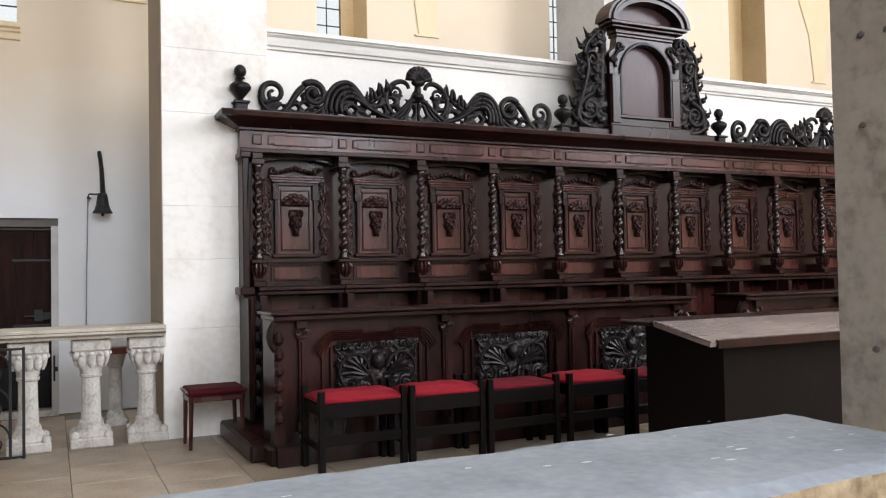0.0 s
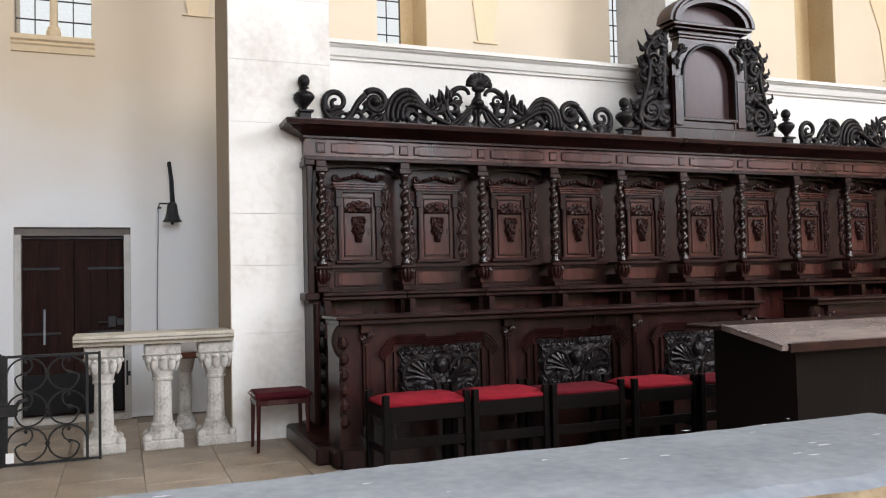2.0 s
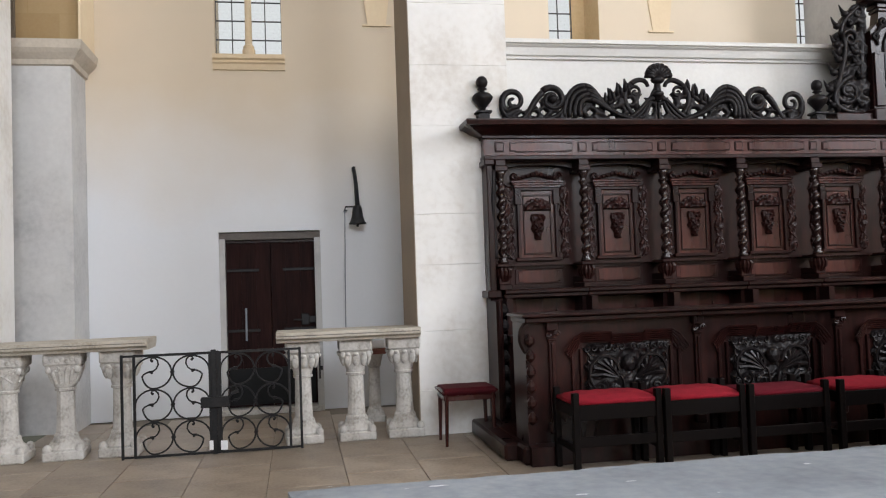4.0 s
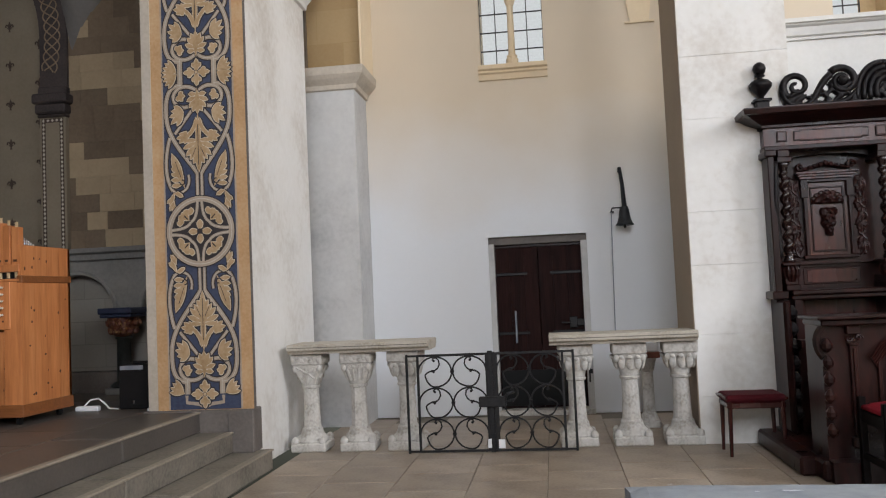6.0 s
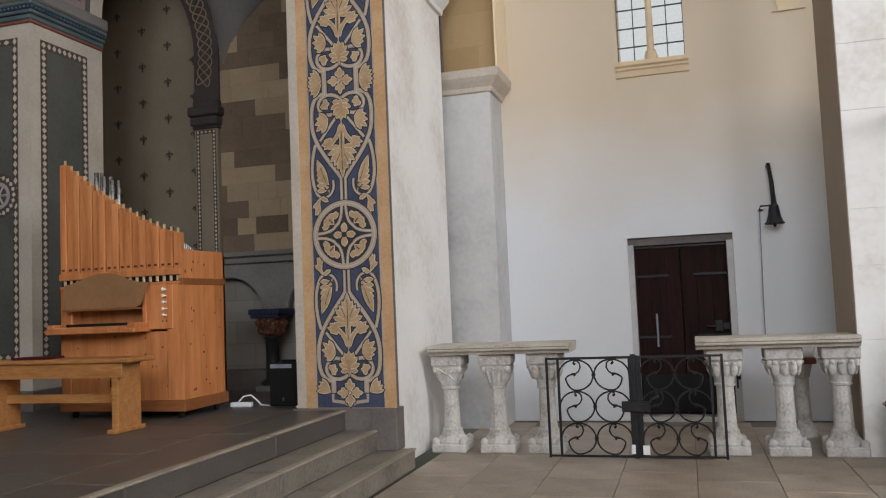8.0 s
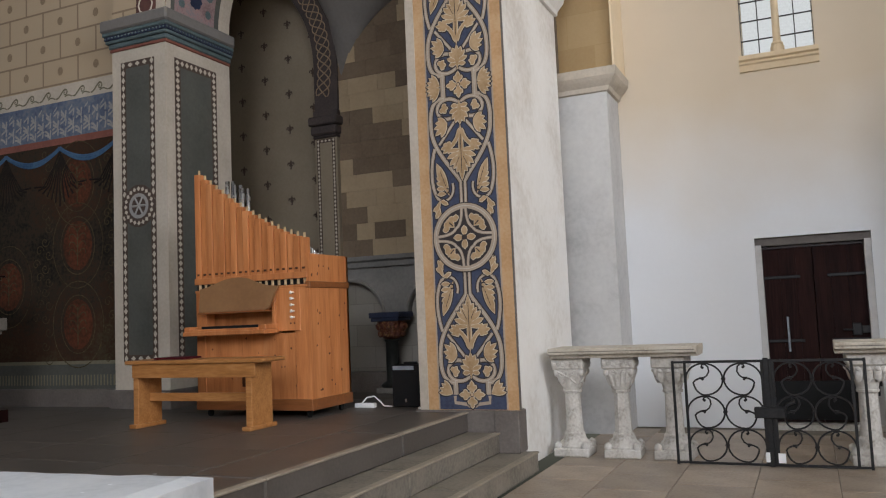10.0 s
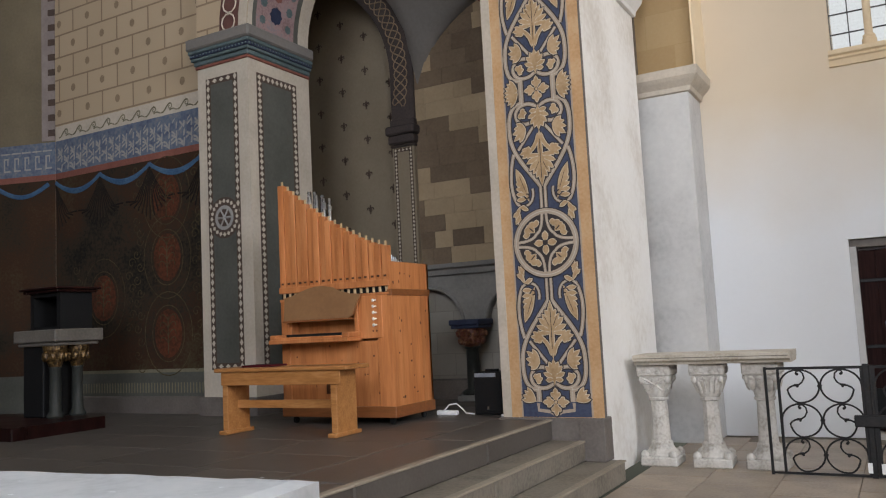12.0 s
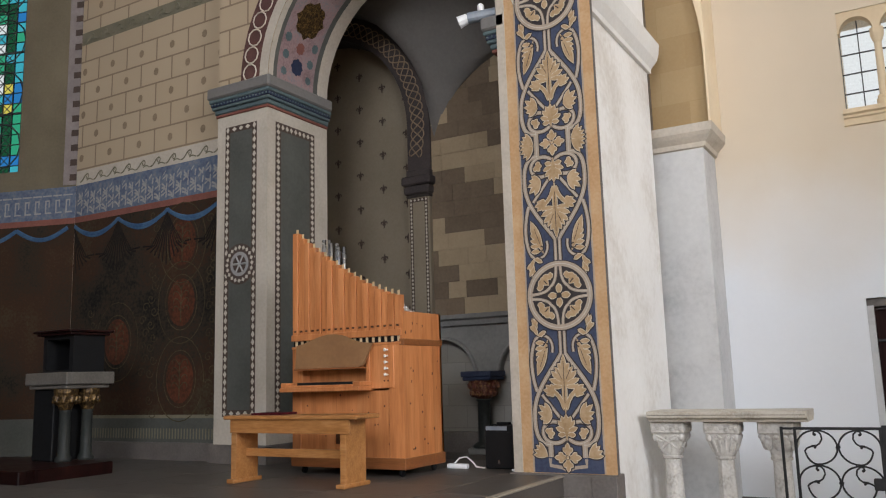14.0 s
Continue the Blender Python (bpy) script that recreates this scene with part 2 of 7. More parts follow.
# painted ornament colours
TANPAINT = mat("tan_ornament_paint", [(0.32, 0.205, 0.10), (0.42, 0.285, 0.155), (0.48, 0.345, 0.205)], 0.8, 6, 0.4, 0.15, 40)
BUFFLINE = mat("buff_line_paint", [(0.33, 0.26, 0.195), (0.42, 0.345, 0.27)], 0.8, 6, 0.4, 0.15, 40)
LEAFEDGE = mat("pale_leaf_edge_paint", [(0.52, 0.43, 0.31), (0.62, 0.53, 0.40)], 0.8, 6, 0.4, 0.1, 40)
OUTLINE = mat("dark_outline_paint", [(0.024, 0.019, 0.020), (0.042, 0.033, 0.032)], 0.8, 6, 0.4, 0.1, 40)
BLUEPAINT = mat("blue_ground_paint", [(0.030, 0.038, 0.075), (0.045, 0.058, 0.105), (0.06, 0.07, 0.115)], 0.8, 5, 0.45, 0.15, 40)
ORANGEBORDER = mat("orange_border_paint", [(0.42, 0.245, 0.11), (0.50, 0.31, 0.155), (0.54, 0.37, 0.21)], 0.8, 4, 0.4, 0.15, 40)
PALEPAINT = mat("pale_stone_paint", [(0.42, 0.37, 0.30), (0.54, 0.48, 0.40)], 0.85, 2.5, 0.4, 0.15, 30)
GREENPAINT = mat("grey_green_paint", [(0.062, 0.064, 0.054), (0.098, 0.10, 0.086)], 0.75, 2, 0.35, 0.1, 30)
BORDERDARK = mat("dark_border_paint", [(0.055, 0.035, 0.027), (0.085, 0.055, 0.042)], 0.8, 6, 0.4, 0.1, 40)
DIAMOND = mat("cream_diamond_paint", [(0.46, 0.41, 0.33), (0.56, 0.50, 0.41)], 0.8, 9, 0.4, 0.1, 60)
REDPAINT = mat("brick_red_paint", [(0.16, 0.055, 0.04), (0.24, 0.09, 0.065)], 0.8, 5, 0.4, 0.1, 40)
WINEPAINT = mat("wine_red_paint", [(0.075, 0.032, 0.028), (0.13, 0.055, 0.045)], 0.8, 5, 0.4, 0.1, 40)
TEALPAINT = mat("teal_grey_paint", [(0.065, 0.095, 0.10), (0.11, 0.15, 0.155)], 0.7, 5, 0.4, 0.15, 40)
PINKPAINT = mat("faded_pink_paint", [(0.19, 0.12, 0.12), (0.30, 0.20, 0.195), (0.20, 0.19, 0.20)], 0.8, 5, 0.45, 0.1, 40)
BLOCKWALL = mat_blocks("painted_block_wall", (0.42, 0.325, 0.215), (0.46, 0.36, 0.245), (0.13, 0.085, 0.055), 0.58, 0.31, 0.013, noise_mix=0.35)
ASHLARJOINT = mat("ashlar_joint_mortar", [(0.13, 0.10, 0.072), (0.18, 0.14, 0.10)], 0.9, 6, 0.4, 0.2, 40)
ASHLARPALE = mat("pale_ashlar_paint", [(0.30, 0.225, 0.14), (0.385, 0.295, 0.19)], 0.88, 2.2, 0.35, 0.2, 30, rand=0.10)
ASHLARDARK = mat("brown_ashlar_paint", [(0.13, 0.092, 0.060), (0.185, 0.137, 0.092)], 0.88, 2.2, 0.35, 0.2, 30, rand=0.12)
FLEURWALL = mat("stone_coloured_wall_paint", [(0.215, 0.175, 0.122), (0.265, 0.22, 0.16)], 0.85, 1.5, 0.3, 0.1, 30)
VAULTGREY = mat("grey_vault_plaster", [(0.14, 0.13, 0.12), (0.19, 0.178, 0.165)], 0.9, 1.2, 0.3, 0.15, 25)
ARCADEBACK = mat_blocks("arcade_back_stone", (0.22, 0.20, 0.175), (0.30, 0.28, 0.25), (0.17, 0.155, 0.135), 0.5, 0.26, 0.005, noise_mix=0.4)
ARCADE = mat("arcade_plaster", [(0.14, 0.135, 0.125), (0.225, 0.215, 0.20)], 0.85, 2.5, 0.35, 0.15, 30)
DRAPE = mat("painted_drapery", [(0.013, 0.012, 0.0115), (0.036, 0.028, 0.020), (0.052, 0.027, 0.017), (0.062, 0.048, 0.028)], 0.9, 1.1, 0.3, 0.1, 30, spec=0.08)
DOTPAINT = mat("faded_brown_dot_paint", [(0.20, 0.145, 0.09), (0.29, 0.215, 0.14)], 0.85, 9, 0.5, 0.1, 40)
DRAPEFOLD = mat("drapery_fold_paint", [(0.012, 0.010, 0.010), (0.026, 0.020, 0.016)], 0.9, 4, 0.4, 0.1, 40, spec=0.08)
DRAPERED = mat("drapery_red", [(0.034, 0.020, 0.013), (0.075, 0.028, 0.016), (0.125, 0.040, 0.021)], 0.85, 3, 0.5, 0.1, 30, spec=0.1)
DRAPEGOLD = mat("drapery_gold_line", [(0.030, 0.024, 0.014), (0.095, 0.072, 0.036)], 0.85, 3, 0.5, 0.1, 30, spec=0.1)
FRIEZEBLUE = mat("blue_frieze_paint", [(0.055, 0.075, 0.13), (0.11, 0.14, 0.20), (0.20, 0.20, 0.21)], 0.8, 6, 0.55, 0.1, 22)
FRIEZEPALE = mat("frieze_pale_paint", [(0.25, 0.25, 0.25), (0.36, 0.34, 0.31)], 0.8, 6, 0.4, 0.1, 40)
SWAGBLUE = mat("blue_swag_paint", [(0.03, 0.07, 0.14), (0.075, 0.14, 0.23)], 0.85, 4, 0.4, 0.1, 40, spec=0.1)
SCROLLPAINT = mat("olive_scroll_paint", [(0.14, 0.125, 0.08), (0.20, 0.18, 0.125)], 0.8, 6, 0.4, 0.1, 40)
OLIVESHADE = mat("olive_reveal_shade", [(0.13, 0.105, 0.065), (0.19, 0.155, 0.10)], 0.85, 1.5, 0.3, 0.1, 30)
QUOIN = mat("mauve_quoin_paint", [(0.20, 0.165, 0.155), (0.28, 0.24, 0.225)], 0.85, 4, 0.3, 0.1, 30)
LEAD = mat("lead_came", [(0.03, 0.03, 0.032), (0.05, 0.05, 0.052)], 0.6, 20, 0.4, 0.1, 60)


def mat_glass(name, colour, rough=0.25):
    m = bpy.data.materials.new(name)
    m.use_nodes = True
    n, l = m.node_tree.nodes, m.node_tree.links
    b = n["Principled BSDF"]
    nz, mx = n.new("ShaderNodeTexNoise"), n.new("ShaderNodeMix")
    nz.inputs["Scale"].default_value = 9
    mx.data_type = "RGBA"
    mx.inputs[6].default_value, mx.inputs[7].default_value = (*colour, 1), (*[c * 0.8 for c in colour], 1)
    l.new(nz.outputs[0], mx.inputs[0]), l.new(mx.outputs[2], b.inputs["Base Color"])
    b.inputs["Transmission Weight"].default_value, b.inputs["Roughness"].default_value, b.inputs["IOR"].default_value = 1.0, rough, 1.05
    return m


# paler copy of the blue-grey stone; the lit coping's brightness is in it
LITBLUEGREY = mat("lit_blue_grey_stone", [(0.40, 0.425, 0.45), (0.50, 0.525, 0.55), (0.55, 0.57, 0.59)], 0.65, 5, 0.3, 0.35, 38)
PANE = mat_glass("pale_window_glass", (0.93, 0.95, 0.96))
STAINED = [mat_glass("stained_" + k, c, 0.15) for k, c in (("blue", (0.03, 0.22, 0.55)), ("green", (0.04, 0.40, 0.22)), ("yellow", (0.75, 0.65, 0.12)), ("clear", (0.85, 0.9, 0.9)), ("turquoise", (0.06, 0.45, 0.55)), ("dark_green", (0.012, 0.09, 0.04)))]


def glow(name, colour, strength):
    m = bpy.data.materials.new(name)
    m.use_nodes = True
    b = m.node_tree.nodes["Principled BSDF"]
    b.inputs["Base Color"].default_value = (0, 0, 0, 1)
    b.inputs["Emission Color"].default_value, b.inputs["Emission Strength"].default_value = (*colour, 1), strength
    return m


SKYGLOW = glow("bright_sky", (0.97, 0.99, 1.0), 0.95)


# ---- building helpers ----
def mesh_of(bm, name, material):
    me = bpy.data.meshes.new(name)
    bmesh.ops.recalc_face_normals(bm, faces=bm.faces)
    bm.to_mesh(me)
    bm.free()
    me.materials.append(material)
    return me


def part(name, bm, material, parent=None, label="", smooth=False):
    me = mesh_of(bm, name, material)
    if smooth:
        me.polygons.foreach_set("use_smooth", [True] * len(me.polygons))
    ob = new(name, me)
    if parent:
        ob.parent = parent
    if label:
        ob["label"] = label
    return ob


def structure(name, bm, material, label, parent=None):
    ob = part(name, bm, material, parent)
    return tagged(ob, label, kind="structure")


def thing(name, label, category, group="", at=(0, 0, 0)):
    e = new(name)
    e.location = at
    return tagged(e, label, category, group)


def box(bm, x0, x1, y0, y1, z0, z1, bev=0.0, m=None):
    t = bmesh.new()
    bmesh.ops.create_cube(t, size=1)
    bmesh.ops.transform(t, matrix=Matrix.LocRotScale(((x0 + x1) / 2, (y0 + y1) / 2, (z0 + z1) / 2), None, (x1 - x0, y1 - y0, z1 - z0)), verts=t.verts)
    if bev:
        bmesh.ops.bevel(t, geom=t.edges[:], offset=bev, segments=1, affect="EDGES")
    merge(bm, t, m)
    return bm


def merge(bm, t, m=None):
    idx = []
    for v in t.verts:
        idx.append(bm.verts.new(m @ v.co if m else v.co))
    t.verts.index_update()
    for f in t.faces:
        try:
            bm.faces.new([idx[v.index] for v in f.verts])
        except ValueError:
            pass
    t.free()


def B(*boxes, bev=0.0):
    bm = bmesh.new()
    for b in boxes:
        box(bm, *b, bev=bev)
    return bm


def lathe(bm, profile, cx=0, cy=0, n=16, m=None, square=False):
    """A turned body: profile is a list of (radius, z)."""
    rings = []
    for r, z in profile:
        ring = []
        for k in range(n):
            a = 2 * math.pi * (k + 0.5) / n
            s = 1.0
            if square:
                s = 1 / max(abs(math.cos(a)), abs(math.sin(a)))
            p = Vector((cx + r * s * math.cos(a), cy + r * s * math.sin(a), z))
            ring.append(bm.verts.new(m @ p if m else p))
        rings.append(ring)
    for a, b in zip(rings, rings[1:]):
        for k in range(n):
            bm.faces.new((a[k], a[(k + 1) % n], b[(k + 1) % n], b[k]))
    bm.faces.new(rings[0][::-1]), bm.faces.new(rings[-1])
    return bm


def tube(bm, pts, r, n=6, taper=None, flat=1.0, m=None):
    """A round bar along points; taper gives the radius at its end; flat squeezes it along y."""
    pts = [Vector(p) for p in pts]
    rings = []
    for k, p in enumerate(pts):
        d = (pts[min(k + 1, len(pts) - 1)] - pts[max(k - 1, 0)]).normalized()
        side = d.cross(Vector((0, 1, 0)))
        if side.length < 0.05:
            side = d.cross(Vector((1, 0, 0)))
        side.normalize()
        up = side.cross(d).normalized()
        rr = r if taper is None else r + (taper - r) * k / (len(pts) - 1)
        ring = []
        for j in range(n):
            a = 2 * math.pi * j / n
            q = p + side * rr * math.cos(a) + up * rr * flat * math.sin(a)
            ring.append(bm.verts.new(m @ q if m else q))
        rings.append(ring)
    for a, b in zip(rings, rings[1:]):
        for j in range(n):
            bm.faces.new((a[j], a[(j + 1) % n], b[(j + 1) % n], b[j]))
    bm.faces.new(rings[0][::-1]), bm.faces.new(rings[-1])
    return bm


def blob(bm, x, y, z, rx, ry, rz, n=6, m=None):
    t = bmesh.new()
    bmesh.ops.create_icosphere(t, subdivisions=1 if n < 8 else 2, radius=1)
    bmesh.ops.transform(t, matrix=Matrix.LocRotScale((x, y, z), None, (rx, ry, rz)), verts=t.verts)
    merge(bm, t, m)


def prism(bm, outline, y0, y1, m=None):
    """An outline in x and z, extruded from y0 to y1."""
    a = [bm.verts.new(m @ Vector((x, y0, z)) if m else (x, y0, z)) for x, z in outline]
    b = [bm.verts.new(m @ Vector((x, y1, z)) if m else (x, y1, z)) for x, z in outline]
    bm.faces.new(a), bm.faces.new(b[::-1])
    for k in range(len(a)):
        j = (k + 1) % len(a)
        bm.faces.new((a[j], a[k], b[k], b[j]))
    return bm


def sweep_x(bm, profile, x0, x1):
    """A moulding along x: profile in (y, z)."""
    a = [bm.verts.new((x0, y, z)) for y, z in profile]
    b = [bm.verts.new((x1, y, z)) for y, z in profile]
    bm.faces.new(a), bm.faces.new(b[::-1])
    for k in range(len(a)):
        j = (k + 1) % len(a)
        bm.faces.new((a[j], a[k], b[k], b[j]))
    return bm


def wall_with_holes(bm, x0, x1, z0, z1, y0, y1, holes):
    """A wall of real thickness in x and z, cut by rectangular openings (hx0, hx1, hz0, hz1)."""
    xs = sorted({x0, x1, *[h[0] for h in holes], *[h[1] for h in holes]})
    zs = sorted({z0, z1, *[h[2] for h in holes], *[h[3] for h in holes]})
    solid = lambda i, j: 0 <= i < len(xs) - 1 and 0 <= j < len(zs) - 1 and not any(h[0] <= (xs[i] + xs[i + 1]) / 2 <= h[1] and h[2] <= (zs[j] + zs[j + 1]) / 2 <= h[3] for h in holes)
    V = {}
    def v(i, j, y):
        key = (i, j, y)
        if key not in V:
            V[key] = bm.verts.new((xs[i], y, zs[j]))
        return V[key]
    for i in range(len(xs) - 1):
        for j in range(len(zs) - 1):
            if not solid(i, j):
                continue
            bm.faces.new((v(i, j, y0), v(i + 1, j, y0), v(i + 1, j + 1, y0), v(i, j + 1, y0)))
            bm.faces.new((v(i, j, y1), v(i, j + 1, y1), v(i + 1, j + 1, y1), v(i + 1, j, y1)))
            for di, dj, e in ((-1, 0, ((i, j), (i, j + 1))), (1, 0, ((i + 1, j + 1), (i + 1, j))), (0, -1, ((i + 1, j), (i, j))), (0, 1, ((i, j + 1), (i + 1, j + 1)))):
                if not solid(i + di, j + dj):
                    (a, b), (c, d) = e
                    bm.faces.new((v(a, b, y0), v(a, b, y1), v(c, d, y1), v(c, d, y0)))
    return bm


def arc(cx, cz, r, a0, a1, n, rz=None):
    rz = r if rz is None else rz
    return [(cx + r * math.cos(radians(a0 + (a1 - a0) * k / n)), cz + rz * math.sin(radians(a0 + (a1 - a0) * k / n))) for k in range(n + 1)]


def spiral(cx, cz, r, turns, a0, sgn=1, n=22, y=0.0):
    return [(cx + r * (1 - 0.86 * k / n) * math.cos(a0 + sgn * 2 * math.pi * turns * k / n), y, cz + r * (1 - 0.86 * k / n) * math.sin(a0 + sgn * 2 * math.pi * turns * k / n)) for k in range(n + 1)]


def curve(p0, p1, p2, p3, n=12, y=0.0):
    out = []
    for k in range(n + 1):
        t = k / n
        a, b, c, d = (1 - t) ** 3, 3 * t * (1 - t) ** 2, 3 * t * t * (1 - t), t ** 3
        out.append((a * p0[0] + b * p1[0] + c * p2[0] + d * p3[0], y, a * p0[1] + b * p1[1] + c * p2[1] + d * p3[1]))
    return out

# ---- structure: nave ----
DW = 9.58     # face of the door wall
floor = structure("floor", B((-2.36, 15.2, -9.2, 10.2, -0.3, -0.012)), GROUT, "pale limestone slab floor with narrow joints")

wall = bmesh.new()
wall_with_holes(wall, -4.2, 15.2, 0, 11, DW, DW + 0.6,
                [(-0.64, 0.51, 0, 2.08), (-0.63, 0.13, 4.13, 5.26), (3.40, 4.06, 4.2, 7.4), (6.80, 7.6, 4.2, 7.4), (10.2, 11.0, 4.2, 7.4)])
wall_north = structure("wall_north", wall, WASH, "limewashed wall, white below and ochre above")
# unseen walls and ceiling, added to close the nave around the lamps
structure("wall_south", wall_with_holes(bmesh.new(), -12, 15.2, 0, 11, -9.2, -8.8, [(-2.2, -0.2, 4.0, 9.2), (0.8, 3.2, 4.0, 9.2), (6.8, 9.2, 4.0, 9.2)]), YELLOW, "unseen plain ochre plaster wall")
structure("wall_west", B((15.0, 15.4, -9.2, 10.2, 0, 11)), YELLOW, "unseen plain ochre plaster wall")
structure("ceiling", B((-12.5, 15.4, -9.4, 10.4, 11, 11.3)), WHITE, "unseen high whitewashed ceiling")
structure("backdrop", B((-14, 16, 12.0, 12.1, 0, 11)), SKYGLOW, "bright overcast sky outside the windows")

# low screen wall behind the stalls with its cornice
structure("wall_screen", B((2.30, 13.5, 7.95, 8.35, 0, 3.69)), WHITE, "white screen wall behind the choir stalls")
corn = sweep_x(bmesh.new(), [(7.95, 3.672), (7.92, 3.672), (7.912, 3.695), (7.885, 3.705), (7.87, 3.74), (7.86, 3.775), (7.825, 3.79), (7.82, 3.80), (7.79, 3.805), (7.79, 3.845), (8.40, 3.855), (8.40, 3.69), (7.95, 3.69)], 2.285, 13.5)
structure("trim_screen_cornice", corn, WHITE, "white moulded plaster cornice of the screen wall")

# white stone pier beside the stalls: courses of large blocks
pier = structure("pier_stalls", B((1.345, 1.995, 7.565, 8.49, 0, 2.915), (1.345, 2.27, 7.565, 8.49, 2.915, 11)), PIERSTONE, "limewashed stone pier beside the choir stalls")
random.seed(4)
zc = 0.0
for h in (0.42, 0.55, 0.62, 0.48, 0.846, 0.58, 0.6, 0.62, 0.6):
    part("stone", B((1.3335, 2.0 if zc < 2.9 else 2.285, 7.55, 7.6, zc + 0.001, zc + h - 0.001), bev=0.002), PIERSTONE, pier)
    zc += h
# thin sheet whose taupe colour stands in for shade on this side
structure("trim_pier_side", B((1.325, 1.333, 7.56, 8.50, 0, 11)), PIERSHADE, "side of the pier with its shade put into taupe")
# this pier stands in shadow; the grey colour holds that shade
structure("pier_transept", B((6.92, 8.3, 8.48, DW, 0, 11)), GREYPLASTER, "wall pier with its shade put into the grey colour")

# splayed ochre reveals and corbels on the upper wall
for xa, xb in ((3.40, 4.06), (6.80, 7.6), (10.2, 11.0)):
    bm = B((xb - 0.006, xb - 0.002, DW + 0.002, DW + 0.598, 4.2, 7.4))
    structure("trim_window_reveal", bm, OCHRE, "ochre painted window reveal")


def lancet_window(name, x0, x1, z0, z1, y, cols, rows, label):
    w = tagged(new(name), label, kind="structure")
    nx, nz = (x1 - x0) / cols, (z1 - z0) / rows
    me = None
    for i in range(cols):
        for j in range(rows):
            if me is None:
                me = mesh_of(B((0.004, nx - 0.004, 0, 0.005, 0.004, nz - 0.004)), "pane", PANE)
            ob = new("pane", me)
            ob.parent, ob.location, ob.visible_shadow = w, (x0 + i * nx, y, z0 + j * nz), False
    bars = bmesh.new()
    for i in range(cols + 1):
        box(bars, x0 + i * nx - 0.006, x0 + i * nx + 0.006, y - 0.006, y + 0.011, z0, z1)
    for j in range(rows + 1):
        box(bars, x0, x1, y - 0.008, y + 0.012, z0 + j * nz - 0.006, z0 + j * nz + 0.006)
    part("window_frame", bars, LEAD, w)
    return w


lancet_window("window_2", 3.50, 3.87, 4.2, 7.4, DW + 0.5, 2, 14, "tall leaded window with pale glass")
structure("trim_window_side", B((3.87, 4.06, DW + 0.5, DW + 0.55, 4.2, 7.4)), OCHRE, "ochre painted window splay")
lancet_window("window_3", 6.82, 7.58, 4.2, 7.4, DW + 0.5, 4, 14, "tall leaded window with pale glass")
lancet_window("window_4", 10.22, 10.7, 4.2, 7.4, DW + 0.5, 2, 14, "tall leaded window with pale glass")
structure("trim_window_side", B((10.7, 11.0, DW + 0.5, DW + 0.55, 4.2, 7.4)), OCHRE, "ochre painted window splay")


def corbel(x, z):
    bm = bmesh.new()
    prism(bm, [(x - 0.17, z), (x + 0.17, z), (x + 0.17, z + 0.02), (x - 0.17, z + 0.02)], DW - 0.03, DW)
    prism(bm, [(x - 0.11, z + 0.02), (x + 0.11, z + 0.02), (x + 0.21, z + 0.8), (x - 0.21, z + 0.8)], DW - 0.022, DW)
    prism(bm, [(x - 0.21, z + 0.8), (x + 0.21, z + 0.8), (x + 0.75, z + 2.2), (x - 0.75, z + 2.2)], DW - 0.022, DW)
    structure("trim_corbel", bm, YELLOW, "shallow ochre plaster vault springer")


for x in (1.25, 4.88, 8.9, 12.2):
    corbel(x, 4.50)

# twin window with its colonnette and sill
win = lancet_window("window_1", -0.63, 0.13, 4.13, 5.26, DW + 0.16, 4, 5, "twin round-headed leaded window with a stone colonnette")
bm = bmesh.new()
for xc in (-0.45, -0.05):
    pts = [(xc - 0.2, 5.262)] + [(xc - 0.2, 5.02)] + arc(xc, 5.02, 0.165, 180, 0, 14) + [(xc + 0.2, 5.02), (xc + 0.2, 5.262)]
    prism(bm, pts, DW + 0.02, DW + 0.15)
part("tracery", bm, YELLOW, win)
bm = bmesh.new()
lathe(bm, [(0.075, 4.147), (0.075, 4.215), (0.06, 4.225), (0.065, 4.25), (0.042, 4.275), (0.038, 4.86), (0.045, 4.87), (0.07, 4.95), (0.07, 5.02)], -0.25, DW + 0.075, 14)
part("colonnette", bm, YELLOW, win, "ochre stone colonnette")
sill = sweep_x(bmesh.new(), [(DW + 0.15, 4.13), (DW - 0.085, 4.125), (DW - 0.09, 4.075), (DW - 0.055, 4.06), (DW - 0.06, 4.035), (DW - 0.035, 4.02), (DW - 0.03, 3.955), (DW, 3.95), (DW, 4.125)], -0.655, 0.16)
part("window_sill", sill, YELLOW, win)

# grey respond with moulded impost and the arch over it
structure("pier_respond", B((-4.2, -2.045, 8.98, DW - 0.002, 0, 3.82)), GREYPLASTER, "grey plastered respond pier")
prof = [(0.0, 3.82), (0.03, 3.83), (0.04, 3.88), (0.10, 3.94), (0.13, 3.98), (0.14, 4.07), (0.0, 4.08)]
a = bmesh.new()
rows_ = []
for o, z in prof:
    rows_.append([a.verts.new(p) for p in ((-4.2, 8.98 - o, z), (-2.045 + o, 8.98 - o, z), (-2.045 + o, DW - 0.002, z))])
for r0, r1 in zip(rows_, rows_[1:]):
    for k in (0, 1):
        a.faces.new((r0[k], r0[k + 1], r1[k + 1], r1[k]))
top = a.verts.new((-4.2, DW - 0.002, 4.08))
a.faces.new((*rows_[-1], top))
structure("trim_impost", a, PALEPAINT, "beige moulded impost")
over = [(-1.963, 4.082), (-1.963, 4.9)] + arc(-5.163, 4.9, 3.2, 0, 78, 20)[1:] + [(-4.5, 11), (-1.94, 11), (-1.94, 4.082)]
structure("wall_over_respond", prism(bmesh.new(), over, 8.985, DW - 0.003), YELLOW, "ochre plaster wall with a wide arch")
